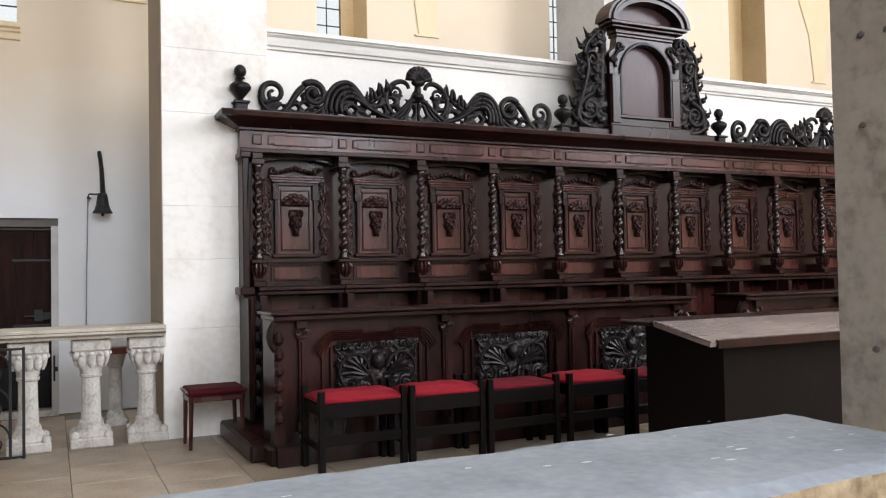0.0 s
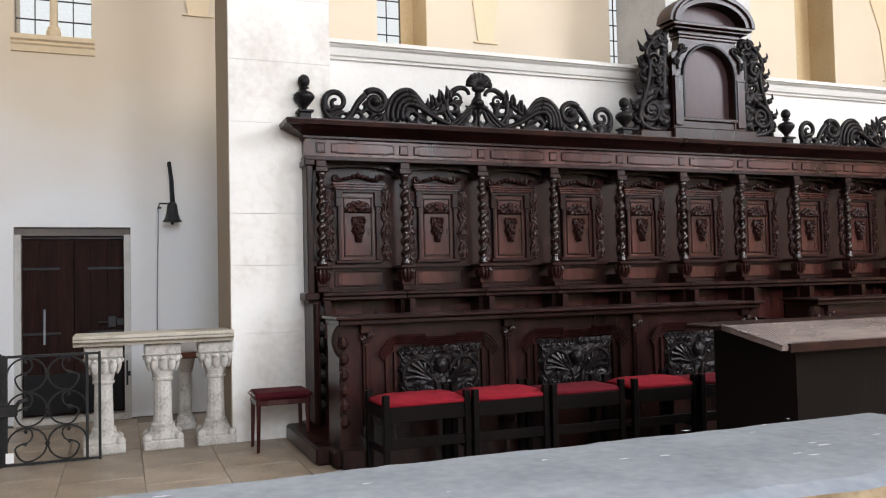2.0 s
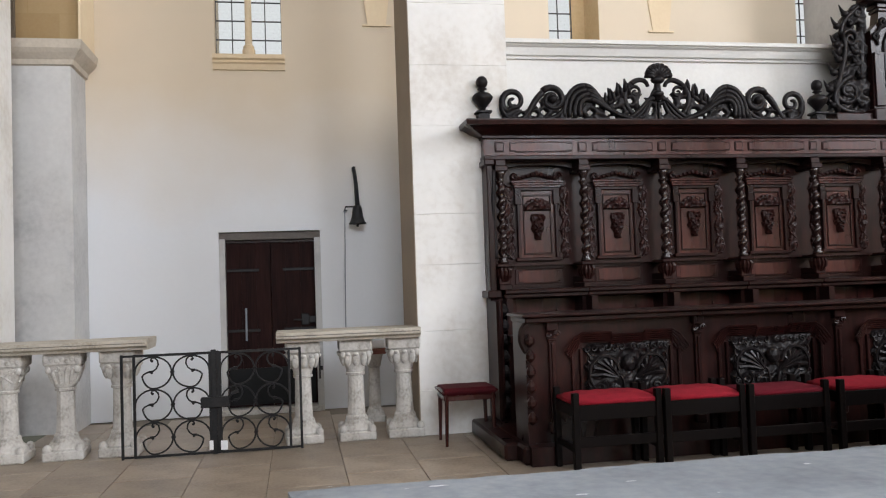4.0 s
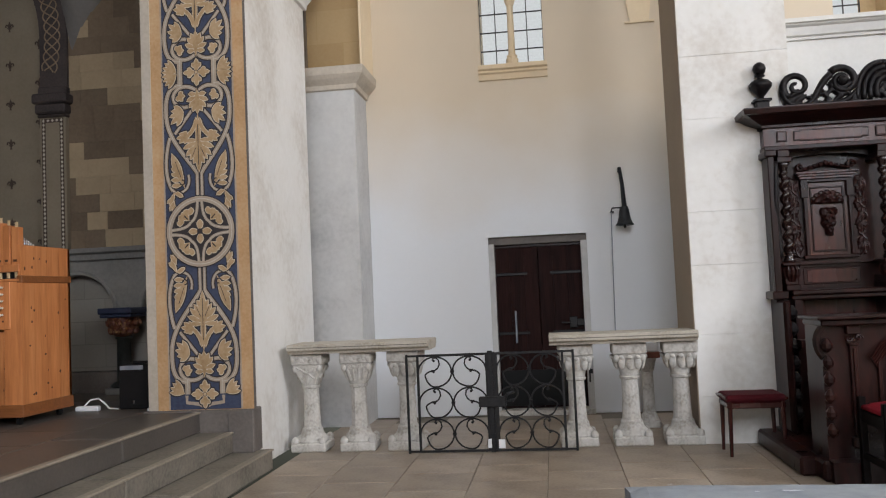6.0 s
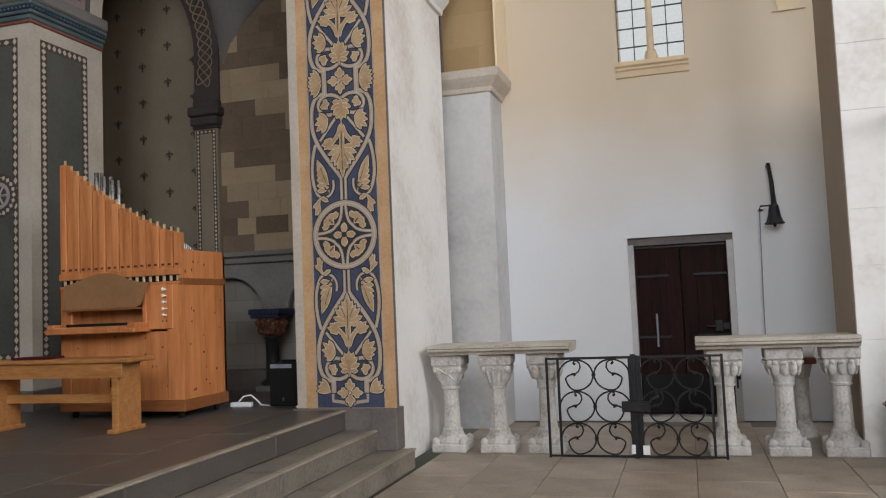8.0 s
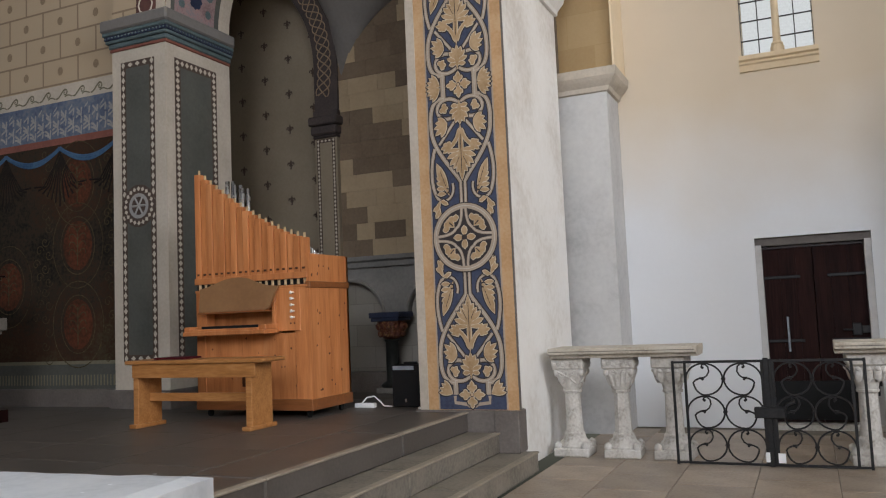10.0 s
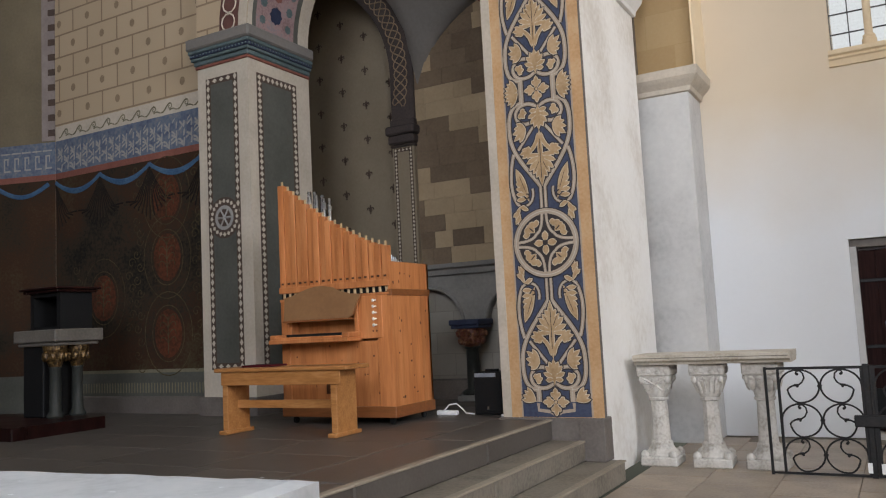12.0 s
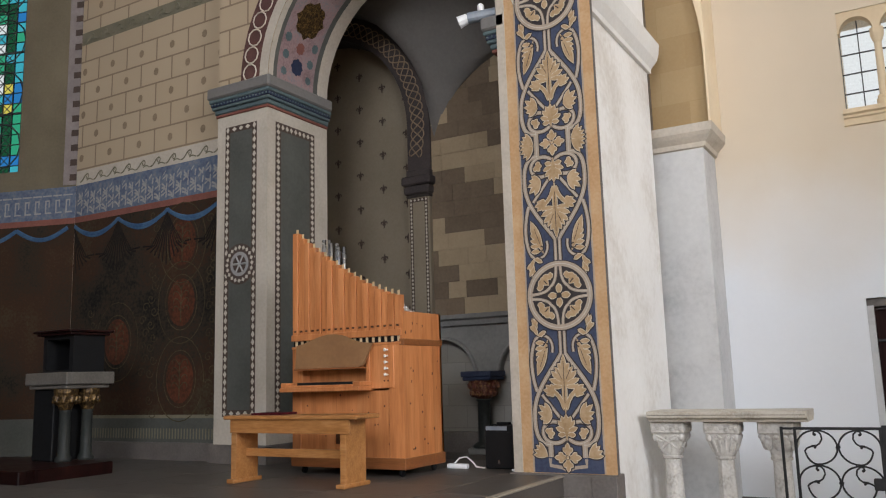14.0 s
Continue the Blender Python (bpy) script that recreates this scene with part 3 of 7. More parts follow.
structure("wall_behind_arch", B((-4.2, -1.955, 9.06, DW - 0.004, 4.085, 11)), OCHREBLOCKS, "ochre plaster wall seen under the arch")

# ---- structure: chancel ----
PZ = 0.52
plat = structure("floor_chancel", B((-12.4, -3.3, -6.0, 9.6, 0, PZ - 0.012)), DARKBASE, "dark stone floor of the raised chancel")
step_objs = []
for k, (xe, z) in enumerate(((-2.36, 0.173), (-2.66, 0.346), (-2.95, 0.52))):
    st = tagged(new("stair_step"), "worn grey stone step to the raised chancel", "step", "steps to the chancel", "structure")
    step_objs.append(st)
    y = -6.0
    random.seed(k)
    end = 6.80 if k == 0 else 6.69
    while y < end - 0.05:
        ln = min(random.uniform(1.2, 1.9), end - y)
        if end - y - ln < 0.5:
            ln = end - y
        part("block", B((xe - (0.42 if k < 2 else 0.55), xe, y + 0.002, y + ln - 0.002, z - 0.173, z), bev=0.012), STEPSTONE if k < 2 else SLATE, st)
        part("tread_edge", B((xe - 0.05, xe + 0.012, y + 0.003, y + ln - 0.003, z - 0.012, z + 0.003), bev=0.004), STEPEDGE, st)
        y += ln
# stone plates of the chancel floor
plates = {}
random.seed(2)
for j in range(14):
    y = -1.0 + j * 0.62
    x = -3.5 - random.uniform(0, 0.5)
    xs = [-3.5, x - 0.6]
    while xs[-1] > -10.4:
        xs.append(xs[-1] - 1.05)
    for a_, b_ in zip(xs, xs[1:]):
        w = round(a_ - b_, 2)
        if w not in plates:
            plates[w] = mesh_of(B((0.002, w - 0.002, 0.002, 0.618, -0.02, 0.0), bev=0.003), "floor_stone", SLATE)
        ob = new("floor_stone", plates[w])
        ob.parent, ob.location = plat, (b_, y, PZ - 0.0005)

# painted pier of the chancel arch
structure("pier_chancel", B((-3.42, -2.52, 6.705, 8.66, 0, 11)), PIERSTONE, "tall limewashed stone pier of the chancel arch")
structure("trim_pier_foot", B((-3.46, -2.50, 6.66, 6.70, 0.17, 0.535), (-2.70, -2.47, 6.655, 6.86, 0.17, 0.533), bev=0.008), DARKBASE, "dark stone foot of the painted pier")
bm = bmesh.new()
rows_ = []
for o, z in ((0.0, 4.67), (0.03, 4.68), (0.035, 4.73), (0.09, 4.83), (0.11, 4.91), (0.12, 5.03), (0.0, 5.04)):
    rows_.append([bm.verts.new(p) for p in ((-2.515 + o, 6.74, z), (-2.515 + o, 8.66 + o, z))])
for r0, r1 in zip(rows_, rows_[1:]):
    bm.faces.new((r0[0], r0[1], r1[1], r1[0]))
bm.faces.new([r[0] for r in rows_])
bm.faces.new([r[1] for r in rows_][::-1])
structure("trim_pier_cornice", bm, WHITE, "white moulded cornice on the pier side")

# north wall of the chancel with its arch
SP, R = 4.86, 1.465
cx = (-6.35 - 3.42) / 2
bm = bmesh.new()
ring = arc(cx, SP, R, 180, 0, 28)
prism(bm, [(-6.35, SP)] + ring[1:-1] + [(-3.42, SP), (-3.42, 11), (-6.35, 11)], 6.702, 7.78)
structure("wall_arch", bm, BLOCKWALL, "painted block wall over the round arch")
structure("wall_chancel", B((-9.95, -7.13, 6.85, 7.78, PZ - 0.02, 11)), BLOCKWALL, "wall painted with pale blocks and drawn joints")
structure("wall_jamb", B((-7.13, -6.352, 6.70, 7.78, 4.86, 11)), BLOCKWALL, "painted block wall beside the arch")
col = structure("pier_jamb", B((-7.13, -6.352, 6.70, 7.78, 0.72, 4.50)), PALEPAINT, "pale painted pier with grey-green panels")
structure("trim_jamb_plinth", B((-7.18, -6.32, 6.66, 7.80, PZ - 0.02, 0.72), (-9.95, -7.18, 6.80, 6.86, PZ - 0.02, 0.72), bev=0.01), DARKBASE, "dark stone plinth")


def impost(x0, x1, y0, y1, z0):
    """Projecting painted capital: red fillet, teal hollow with beads, grey slab."""
    t = tagged(new("trim_capital"), "teal and grey painted moulded capital", kind="structure")
    part("fillet", B((x0 - 0.02, x1 + 0.02, y0 - 0.02, y1, z0, z0 + 0.035), bev=0.008), REDPAINT, t)
    bm = bmesh.new()
    for o, za, zb in ((0.03, 0.036, 0.09), (0.055, 0.09, 0.13), (0.08, 0.17, 0.215)):
        box(bm, x0 - o, x1 + o, y0 - o, y1, z0 + za, z0 + zb, bev=0.01)
    part("hollow", bm, TEALPAINT, t)
    part("band", B((x0 - 0.06, x1 + 0.06, y0 - 0.06, y1, z0 + 0.13, z0 + 0.17)), NAVYPAINT, t)
    bm = bmesh.new()
    k = x0 - 0.04
    while k < x1 + 0.05:
        blob(bm, k, y0 - 0.062, z0 + 0.15, 0.014, 0.012, 0.014)
        k += 0.05
    k = y0 - 0.04
    while k < y1 - 0.02:
        blob(bm, x1 + 0.062, k, z0 + 0.15, 0.012, 0.014, 0.014)
        k += 0.05
    part("bead_row", bm, TEALPAINT, t)
    part("slab", B((x0 - 0.10, x1 + 0.10, y0 - 0.10, y1, z0 + 0.215, z0 + 0.355), bev=0.02), VAULTGREY, t)


impost(-7.13, -6.352, 6.70, 7.78, 4.50)
impost(-3.5, -3.43, 6.79, 7.70, 4.50)

# grey-green panels with diamond borders on the jamb pier
def diamond_border(parent, flat_of, u0, u1, v0, v1, w, step):
    """Dark border strip with a row of cream diamonds; flat_of maps (u, v, d) to the world, d proud of the wall."""
    strip, dia = bmesh.new(), bmesh.new()
    def quad(bm, pts, d):
        bm.faces.new([bm.verts.new(flat_of(u, v, d)) for u, v in pts])
    for a0, a1, b0, b1 in ((u0, u0 + w, v0, v1), (u1 - w, u1, v0, v1), (u0 + w, u1 - w, v0, v0 + w), (u0 + w, u1 - w, v1 - w, v1)):
        quad(strip, [(a0, b0), (a1, b0), (a1, b1), (a0, b1)], 0.004)
    r = w * 0.36
    n = int((v1 - v0 - w) / step)
    for k in range(n + 1):
        v = v0 + w / 2 + k * (v1 - v0 - w) / n
        for u in (u0 + w / 2, u1 - w / 2):
            quad(dia, [(u - r, v), (u, v - step * 0.46), (u + r, v), (u, v + step * 0.46)], 0.006)
    n = max(2, int((u1 - u0 - w) / step))
    for k in range(1, n):
        u = u0 + w / 2 + k * (u1 - u0 - w) / n
        for v in (v0 + w / 2, v1 - w / 2):
            quad(dia, [(u - step * 0.42, v), (u, v - r), (u + step * 0.42, v), (u, v + r)], 0.006)
    part("border", strip, BORDERDARK, parent), part("diamond_row", dia, DIAMOND, parent)


def flat_panel(name, parent, flat_of, u0, u1, v0, v1, material, d=0.003):
    bm = bmesh.new()
    bm.faces.new([bm.verts.new(flat_of(u, v, d)) for u, v in ((u0, v0), (u1, v0), (u1, v1), (u0, v1))])
    return part(name, bm, material, parent)


FRONT = lambda u, v, d: (u, 6.70 - d, v)
SIDE = lambda u, v, d: (-6.352 + d, u, v)
flat_panel("panel", col, FRONT, -6.96, -6.55, 1.06, 4.32, GREENPAINT)
diamond_border(col, FRONT, -7.0, -6.51, 1.02, 4.36, 0.075, 0.085)
flat_panel("panel", col, SIDE, 6.90, 7.45, 0.95, 4.30, GREENPAINT)
diamond_border(col, SIDE, 6.83, 7.53, 0.90, 4.36, 0.095, 0.07)
# round medallions with spokes
def disc(flat_of, u, v, r0, r1, d, n=28):
    bm = bmesh.new()
    a = [bm.verts.new(flat_of(u + r0 * math.cos(2 * math.pi * k / n), v + r0 * math.sin(2 * math.pi * k / n), d)) for k in range(n)] if r0 else None
    b = [bm.verts.new(flat_of(u + r1 * math.cos(2 * math.pi * k / n), v + r1 * math.sin(2 * math.pi * k / n), d)) for k in range(n)]
    if a:
        for k in range(n):
            bm.faces.new((a[k], a[(k + 1) % n], b[(k + 1) % n], b[k]))
    else:
        bm.faces.new(b)
    return bm


part("medallion", disc(FRONT, -6.755, 2.72, 0, 0.235, 0.008), BORDERDARK, col)
part("medallion_ring", disc(FRONT, -6.755, 2.72, 0.10, 0.14, 0.010), FRIEZEPALE, col)
bm = bmesh.new()
for k in range(20):
    a_ = 2 * math.pi * k / 20
    c_ = (-6.755 + 0.19 * math.cos(a_), 2.72 + 0.19 * math.sin(a_))
    bm.faces.new([bm.verts.new(FRONT(c_[0] + 0.026 * math.cos(q), c_[1] + 0.026 * math.sin(q), 0.010)) for q in (a_, a_ + 1.57, a_ + 3.14, a_ + 4.71)])
part("medallion_diamonds", bm, DIAMOND, col)
bm = bmesh.new()
for k in range(6):
    a_ = math.pi * k / 3
    tube(bm, [(-6.755, 6.69, 2.72), (-6.755 + 0.1 * math.cos(a_), 6.69, 2.72 + 0.1 * math.sin(a_))], 0.012, 4)
part("medallion_spokes", bm, FRIEZEPALE, col)

# painted rings of the arch: front ring, pale edge, soffit
def ring_face(r0, r1, y, material, name, label="", a0=180, a1=0):
    bm = bmesh.new()
    p, q = arc(cx, SP, r0, a0, a1, 28), arc(cx, SP, r1, a0, a1, 28)
    for k in range(28):
        bm.faces.new([bm.verts.new((x, y, z)) for x, z in (p[k], p[k + 1], q[k + 1], q[k])])
    return structure(name, bm, material, label)


ring_face(R, R + 0.13, 6.697, PALEPAINT, "trim_arch_edge", "pale painted edge of the arch")
ring_face(R + 0.13, R + 0.42, 6.697, WINEPAINT, "trim_arch_ring", "dark red painted arch ring with scroll pattern")
bm = bmesh.new()
for k in range(26):
    a_ = radians(180 - 180 * (k + 0.5) / 26)
    c_ = Vector((cx + (R + 0.275) * math.cos(a_), 6.69, SP + (R + 0.275) * math.sin(a_)))
    tube(bm, [c_ + Vector((0.10 * math.cos(t), 0, 0.10 * math.sin(t))) for t in [2 * math.pi * j / 10 for j in range(11)]], 0.010, 4)
structure("trim_arch_scroll", bm, DIAMOND, "cream painted scroll rings on the arch")


def soffit(y0, y1, r, material, name, label, a0=180, a1=0, n=28):
    bm = bmesh.new()
    p = arc(cx, SP, r, a0, a1, n)
    for k in range(n):
        bm.faces.new([bm.verts.new((x, y, z)) for (x, z), y in ((p[k], y0), (p[k + 1], y0), (p[k + 1], y1), (p[k], y1))])
    return structure(name, bm, material, label)


soffit(6.702, 6.78, R - 0.004, PALEPAINT, "trim_soffit_edge", "pale painted soffit edge")
soffit(6.78, 6.84, R - 0.004, GREENPAINT, "trim_soffit_line", "dark painted soffit line")
soffit(6.84, 7.50, R - 0.004, PINKPAINT, "trim_soffit_field", "faded pink painted soffit with roundels")
soffit(7.50, 7.58, R - 0.004, GREENPAINT, "trim_soffit_line", "dark painted soffit line")
soffit(7.58, 7.78, R - 0.004, PALEPAINT, "trim_soffit_edge", "pale painted soffit edge")
for a_, yy, rr, mt in ((170, 7.17, 0.10, NAVYPAINT), (161, 7.17, 0.07, REDPAINT), (147, 7.17, 0.22, GOLD), (128, 7.17, 0.10, REDPAINT), (166, 6.95, 0.055, TEALPAINT), (166, 7.39, 0.055, TEALPAINT), (158, 6.93, 0.055, TEALPAINT), (158, 7.41, 0.055, TEALPAINT), (174, 6.95, 0.05, TEALPAINT), (174, 7.39, 0.05, TEALPAINT)):
    bm = bmesh.new()
    vs = []
    for k in range(20):
        q = 2 * math.pi * k / 20
        lobes = 1 + 0.12 * math.cos(8 * q)
        ang = radians(a_) + rr * lobes * math.cos(q) / R
        vs.append(bm.verts.new((cx + (R - 0.008) * math.cos(ang), yy + rr * lobes * math.sin(q), SP + (R - 0.008) * math.sin(ang))))
    bm.faces.new(vs)
    structure("trim_soffit_roundel", bm, mt, "painted roundel on the arch soffit")

# painted bands of the chancel wall
WF = 6.85
def band(name, x0, x1, z0, z1, material, label, d=0.004):
    return structure(name, B((x0, x1, WF - d, WF + 0.01, z0, z1)), material, label)


X0, X1 = -9.94, -7.135
band("trim_dado", X0, X1, 0.72, 1.0, GREENPAINT, "dark green painted dado band")
bm = bmesh.new()
for k in range(56):
    x = X0 + 0.03 + k * 0.05
    box(bm, x, x + 0.018, WF - 0.007, WF, 0.76, 0.88)
structure("trim_dado_stripes", bm, SCROLLPAINT, "row of pale painted strokes on the dado")
band("trim_dado_line", X0, X1, 1.0, 1.04, SCROLLPAINT, "pale painted dado line", 0.006)
band("trim_drapery", X0, X1, 1.04, 3.60, DRAPE, "faded painted drapery with medallions")
band("trim_red_line", X0, X1, 3.60, 3.68, REDPAINT, "red painted line under the frieze", 0.006)
band("trim_frieze", X0, X1, 3.68, 4.12, FRIEZEBLUE, "blue painted frieze with meander pattern")
band("trim_scroll_band", X0, X1, 4.12, 4.32, PALEPAINT, "pale painted band with scrolls")
band("trim_scroll_band", X0, X1, 6.14, 6.32, SCROLLPAINT, "grey painted band with scrolls")
bm = bmesh.new()
for zc in (4.20, 6.21):
    for k in range(10):
        x = X0 + 0.2 + k * 0.28
        tube(bm, curve((x - 0.12, zc - 0.04), (x - 0.05, zc - 0.04), (x - 0.02, zc + 0.09), (x + 0.05, zc + 0.05), 8, WF - 0.006), 0.010, 4)
        tube(bm, spiral(x + 0.02, zc + 0.02, 0.045, 1.0, 1.6, -1, 10, WF - 0.006), 0.008, 4)
        tube(bm, curve((x + 0.02, zc - 0.03), (x + 0.07, zc), (x + 0.1, zc - 0.02), (x + 0.14, zc - 0.04), 6, WF - 0.006), 0.008, 4)
structure("trim_scrolls", bm, SCROLLPAINT, "olive painted scrollwork")
bm = bmesh.new()
random.seed(8)
for k in range(22):
    x = X0 + 0.03 + k * 0.127
    for q in range(3):
        z = 3.735 + 0.105 * q
        tilt_ = 0.05 if (k + q) % 2 else -0.05
        for dz, ln in ((0.0, 0.10), (0.045, 0.075)):
            if random.random() < 0.86:
                strip_pts = [(x + 0.012 * q, z + dz), (x + 0.5 * ln, z + dz + tilt_ * 0.3), (x + ln, z + dz + tilt_)]
                for (xa, za), (xb, zb) in zip(strip_pts, strip_pts[1:]):
                    prism(bm, [(xa, za), (xb, zb), (xb + 0.006, zb + 0.026), (xa + 0.006, za + 0.026)], WF - 0.006, WF)
        prism(bm, [(x + 0.085, z - 0.02), (x + 0.105, z - 0.02), (x + 0.115, z + 0.06), (x + 0.095, z + 0.06)], WF - 0.0065, WF)
structure("trim_meander", bm, FRIEZEPALE, "pale painted broken meander on the frieze")
# swags along the top of the painted drapery, folds fanning from their knots
bm, fold = bmesh.new(), bmesh.new()
KNOTS = (-9.94, -9.05, -8.13, -7.22)
for xa, xb in zip(KNOTS, KNOTS[1:]):
    for off, r_ in ((0.0, 0.026), (-0.035, 0.014)):
        tube(bm, [(xa + (xb - xa) * t / 14, WF - 0.008, 3.56 + off * math.sin(math.pi * t / 14) - 0.15 * math.sin(math.pi * t / 14) ** 0.8) for t in range(15)], r_, 6, flat=0.2)
for xk in KNOTS:
    for j in range(-6, 7):
        if X0 < xk + 0.07 * j < X1:
            e_ = 0.072 * j
            tube(fold, [(xk, WF - 0.006, 3.53), (xk + 0.25 * e_, WF - 0.006, 3.34), (xk + 0.62 * e_, WF - 0.006, 3.12), (xk + e_, WF - 0.006, 2.86 + 0.045 * abs(j))], 0.006, 4, taper=0.013, flat=0.3)
structure("trim_swag", bm, SWAGBLUE, "blue painted swag line"), structure("trim_drapery_folds", fold, DRAPEFOLD, "dark painted folds of the drapery")
med, lines = bmesh.new(), bmesh.new()
for xm, zm in ((-7.85, 2.375), (-7.85, 3.11), (-7.85, 1.46), (-9.0, 1.95)):
    vs = [med.verts.new((xm + 0.23 * math.cos(2 * math.pi * k / 24), WF - 0.0055, zm + 0.29 * math.sin(2 * math.pi * k / 24))) for k in range(24)]
    med.faces.new(vs)
    for r in (0.27, 0.40):
        tube(lines, [(xm + r * math.cos(2 * math.pi * k / 24), WF - 0.006, zm + 1.25 * r * math.sin(2 * math.pi * k / 24)) for k in range(25)], 0.006, 4, flat=0.3)
    tube(lines, [(xm, WF - 0.008, zm - 0.24), (xm, WF - 0.008, zm + 0.2)], 0.008, 4, flat=0.3)
    for s in (-1, 1):
        for q in range(4):
            z0 = zm - 0.12 + 0.09 * q
            tube(lines, curve((xm, z0), (xm + s * 0.05, z0 + 0.1), (xm + s * 0.14, z0 + 0.1), (xm + s * 0.13, z0 + 0.02), 6, WF - 0.008), 0.006, 4, flat=0.3)
        for q in range(6):
            tube(lines, spiral(xm + s * (0.47 + 0.06 * (q % 2)), zm - 0.4 + 0.16 * q, 0.07, 1.2, 0, s, 12, WF - 0.006), 0.005, 4, flat=0.3)
structure("trim_drapery_medallions", med, DRAPERED, "faded red painted medallions"), structure("trim_drapery_lines", lines, DRAPEGOLD, "gold painted ornament lines on the drapery")
# dots on the painted blocks
bm = bmesh.new()
for r_ in range(13, 34):
    z = (r_ + 0.5) * 0.31
    if z < 4.42 or 6.0 < z < 6.42:
        continue
    for k in range(-18, -11):
        x = 0.58 * k + (0.29 if r_ % 2 else 0)
        if -9.9 < x < -7.2:
            vs = [bm.verts.new((x + 0.042 * math.cos(q * 0.3927) * (1 + 0.10 * (q % 2)), WF - 0.003, z + 0.05 * math.sin(q * 0.3927) * (1 + 0.10 * (q % 2)))) for q in range(16)]
            bm.faces.new(vs)
structure("trim_block_flowers", bm, DOTPAINT, "small painted flowers on the wall blocks")

# apse facet with the stained window
FA = Matrix.Translation((-9.95, 6.85, 0)) @ Matrix.Rotation(math.atan2(-0.31, -0.95), 4, "Z")
def facet(name, bm, material, label):
    ob = structure(name, bm, material, label)
    ob.matrix_world = FA
    return ob


fw = wall_with_holes(bmesh.new(), -0.02, 5.0, PZ, 11, -0.5, 0, [(0.93, 1.9, 4.4, 10.0)])
# flat wall in place of a splayed reveal; its shading is in the olive
facet("wall_apse", fw, OLIVESHADE, "flat apse wall with reveal shading put into its olive")
facet("trim_apse_drapery", B((0, 5, -0.001, 0.004, 1.0, 3.60)), DRAPE, "faded painted drapery on the apse wall")
facet("trim_apse_dado", B((0, 5, -0.001, 0.006, PZ, 1.0)), GREENPAINT, "dark green painted dado")
facet("trim_apse_frieze", B((0, 5, -0.001, 0.004, 3.68, 4.12)), FRIEZEBLUE, "blue painted frieze")
facet("trim_apse_line", B((0, 5, -0.001, 0.006, 3.60, 3.68)), REDPAINT, "red painted line")
bm = bmesh.new()
for k in range(30):
    x = 0.05 + k * 0.16
    for za, zb, xa, xb in ((3.76, 3.78, 0, 0.10), (3.78, 3.95, 0.08, 0.10), (3.93, 3.95, 0.03, 0.1), (3.85, 3.95, 0.03, 0.045), (4.0, 4.02, 0, 0.14)):
        box(bm, x + xa, x + xb, 0.0, 0.007, za, zb)
facet("trim_apse_meander", bm, FRIEZEPALE, "pale painted meander")
bm = bmesh.new()
for k in range(6):
    tube(bm, [(0.1 + 0.8 * k + 0.8 * t / 12, 0.008, 3.55 - 0.15 * math.sin(math.pi * t / 12)) for t in range(13)], 0.03, 6, flat=0.2)
facet("trim_apse_swag", bm, SWAGBLUE, "blue painted swag line")
bm, bm2 = B((0.0, 0.2, -0.001, 0.012, 4.14, 11)), bmesh.new()
for k in range(32):
    box(bm2, 0.0, 0.10, 0.0, 0.016, 4.2 + k * 0.21, 4.29 + k * 0.21)
facet("trim_quoin", bm, QUOIN, "mauve painted corner strip"), facet("trim_quoin_blocks", bm2, BORDERDARK, "dark painted quoin blocks")
# stained panes
w5 = tagged(new("window_5"), "tall stained glass window in blue and green", kind="structure")
w5.matrix_world = FA
random.seed(12)
shared = {}
for i in range(6):
    for j in range(36):
        k = random.choice(((0, 4), (0, 4, 4, 1), (0, 4, 5, 5, 2), (5, 4, 1, 3), (0, 4, 3), (0, 4, 1))[i])
        if k not in shared:
            shared[k] = mesh_of(B((0.004, 0.158, 0, 0.006, 0.004, 0.151)), "pane", STAINED[k])
        ob = new("pane", shared[k])
        ob.parent, ob.location, ob.visible_shadow = w5, (0.93 + i * 0.1617, -0.2, 4.4 + j * 0.1556), False
bm = bmesh.new()
for i in range(7):
    box(bm, 0.93 + i * 0.1617 - 0.006, 0.93 + i * 0.1617 + 0.006, -0.21, -0.188, 4.4, 10)
for j in range(37):
    box(bm, 0.93, 1.9, -0.208, -0.186, 4.4 + j * 0.1556 - (0.014 if j % 6 == 0 else 0.005), 4.4 + j * 0.1556 + (0.014 if j % 6 == 0 else 0.005))
for j in range(36):
    for k in range(2):
        u_ = 1.2534 + 0.1617 * k
        z_ = 4.4 + 0.1556 * j
        tube(bm, [(u_, -0.185, z_), (u_ + 0.1617, -0.185, z_ + 0.1556)], 0.007, 4)
        tube(bm, [(u_ + 0.1617, -0.185, z_), (u_, -0.185, z_ + 0.1556)], 0.007, 4)
for j in range(7):
    tube(bm, [(1.415 + 0.34 * math.cos(t * 0.5236), -0.18, 4.85 + 0.8 * j + 0.34 * math.sin(t * 0.5236)) for t in range(13)], 0.012, 4)
part("leading", bm, LEAD, w5)
facet("backdrop_apse", B((-0.5, 4, -2.0, -1.9, 2, 11)), SKYGLOW, "bright sky outside the stained window")
structure("wall_chancel_south", B((-12.4, -3.3, -6.2, -6.0, 0, 11)), FLEURWALL, "plain painted chancel wall")
structure("wall_apse_end", B((-15.2, -14.9, -9.2, 8.0, 0, 11)), DRAPE, "dark painted apse wall")
structure("wall_apse_south", B((-15.2, -12.2, -6.2, -6.0, 0, 11)), FLEURWALL, "plain painted chancel wall")
structure("floor_apse", B((-15.2, -12.35, -6.2, 8.0, 0, PZ - 0.013)), SLATE, "dark stone floor of the apse")

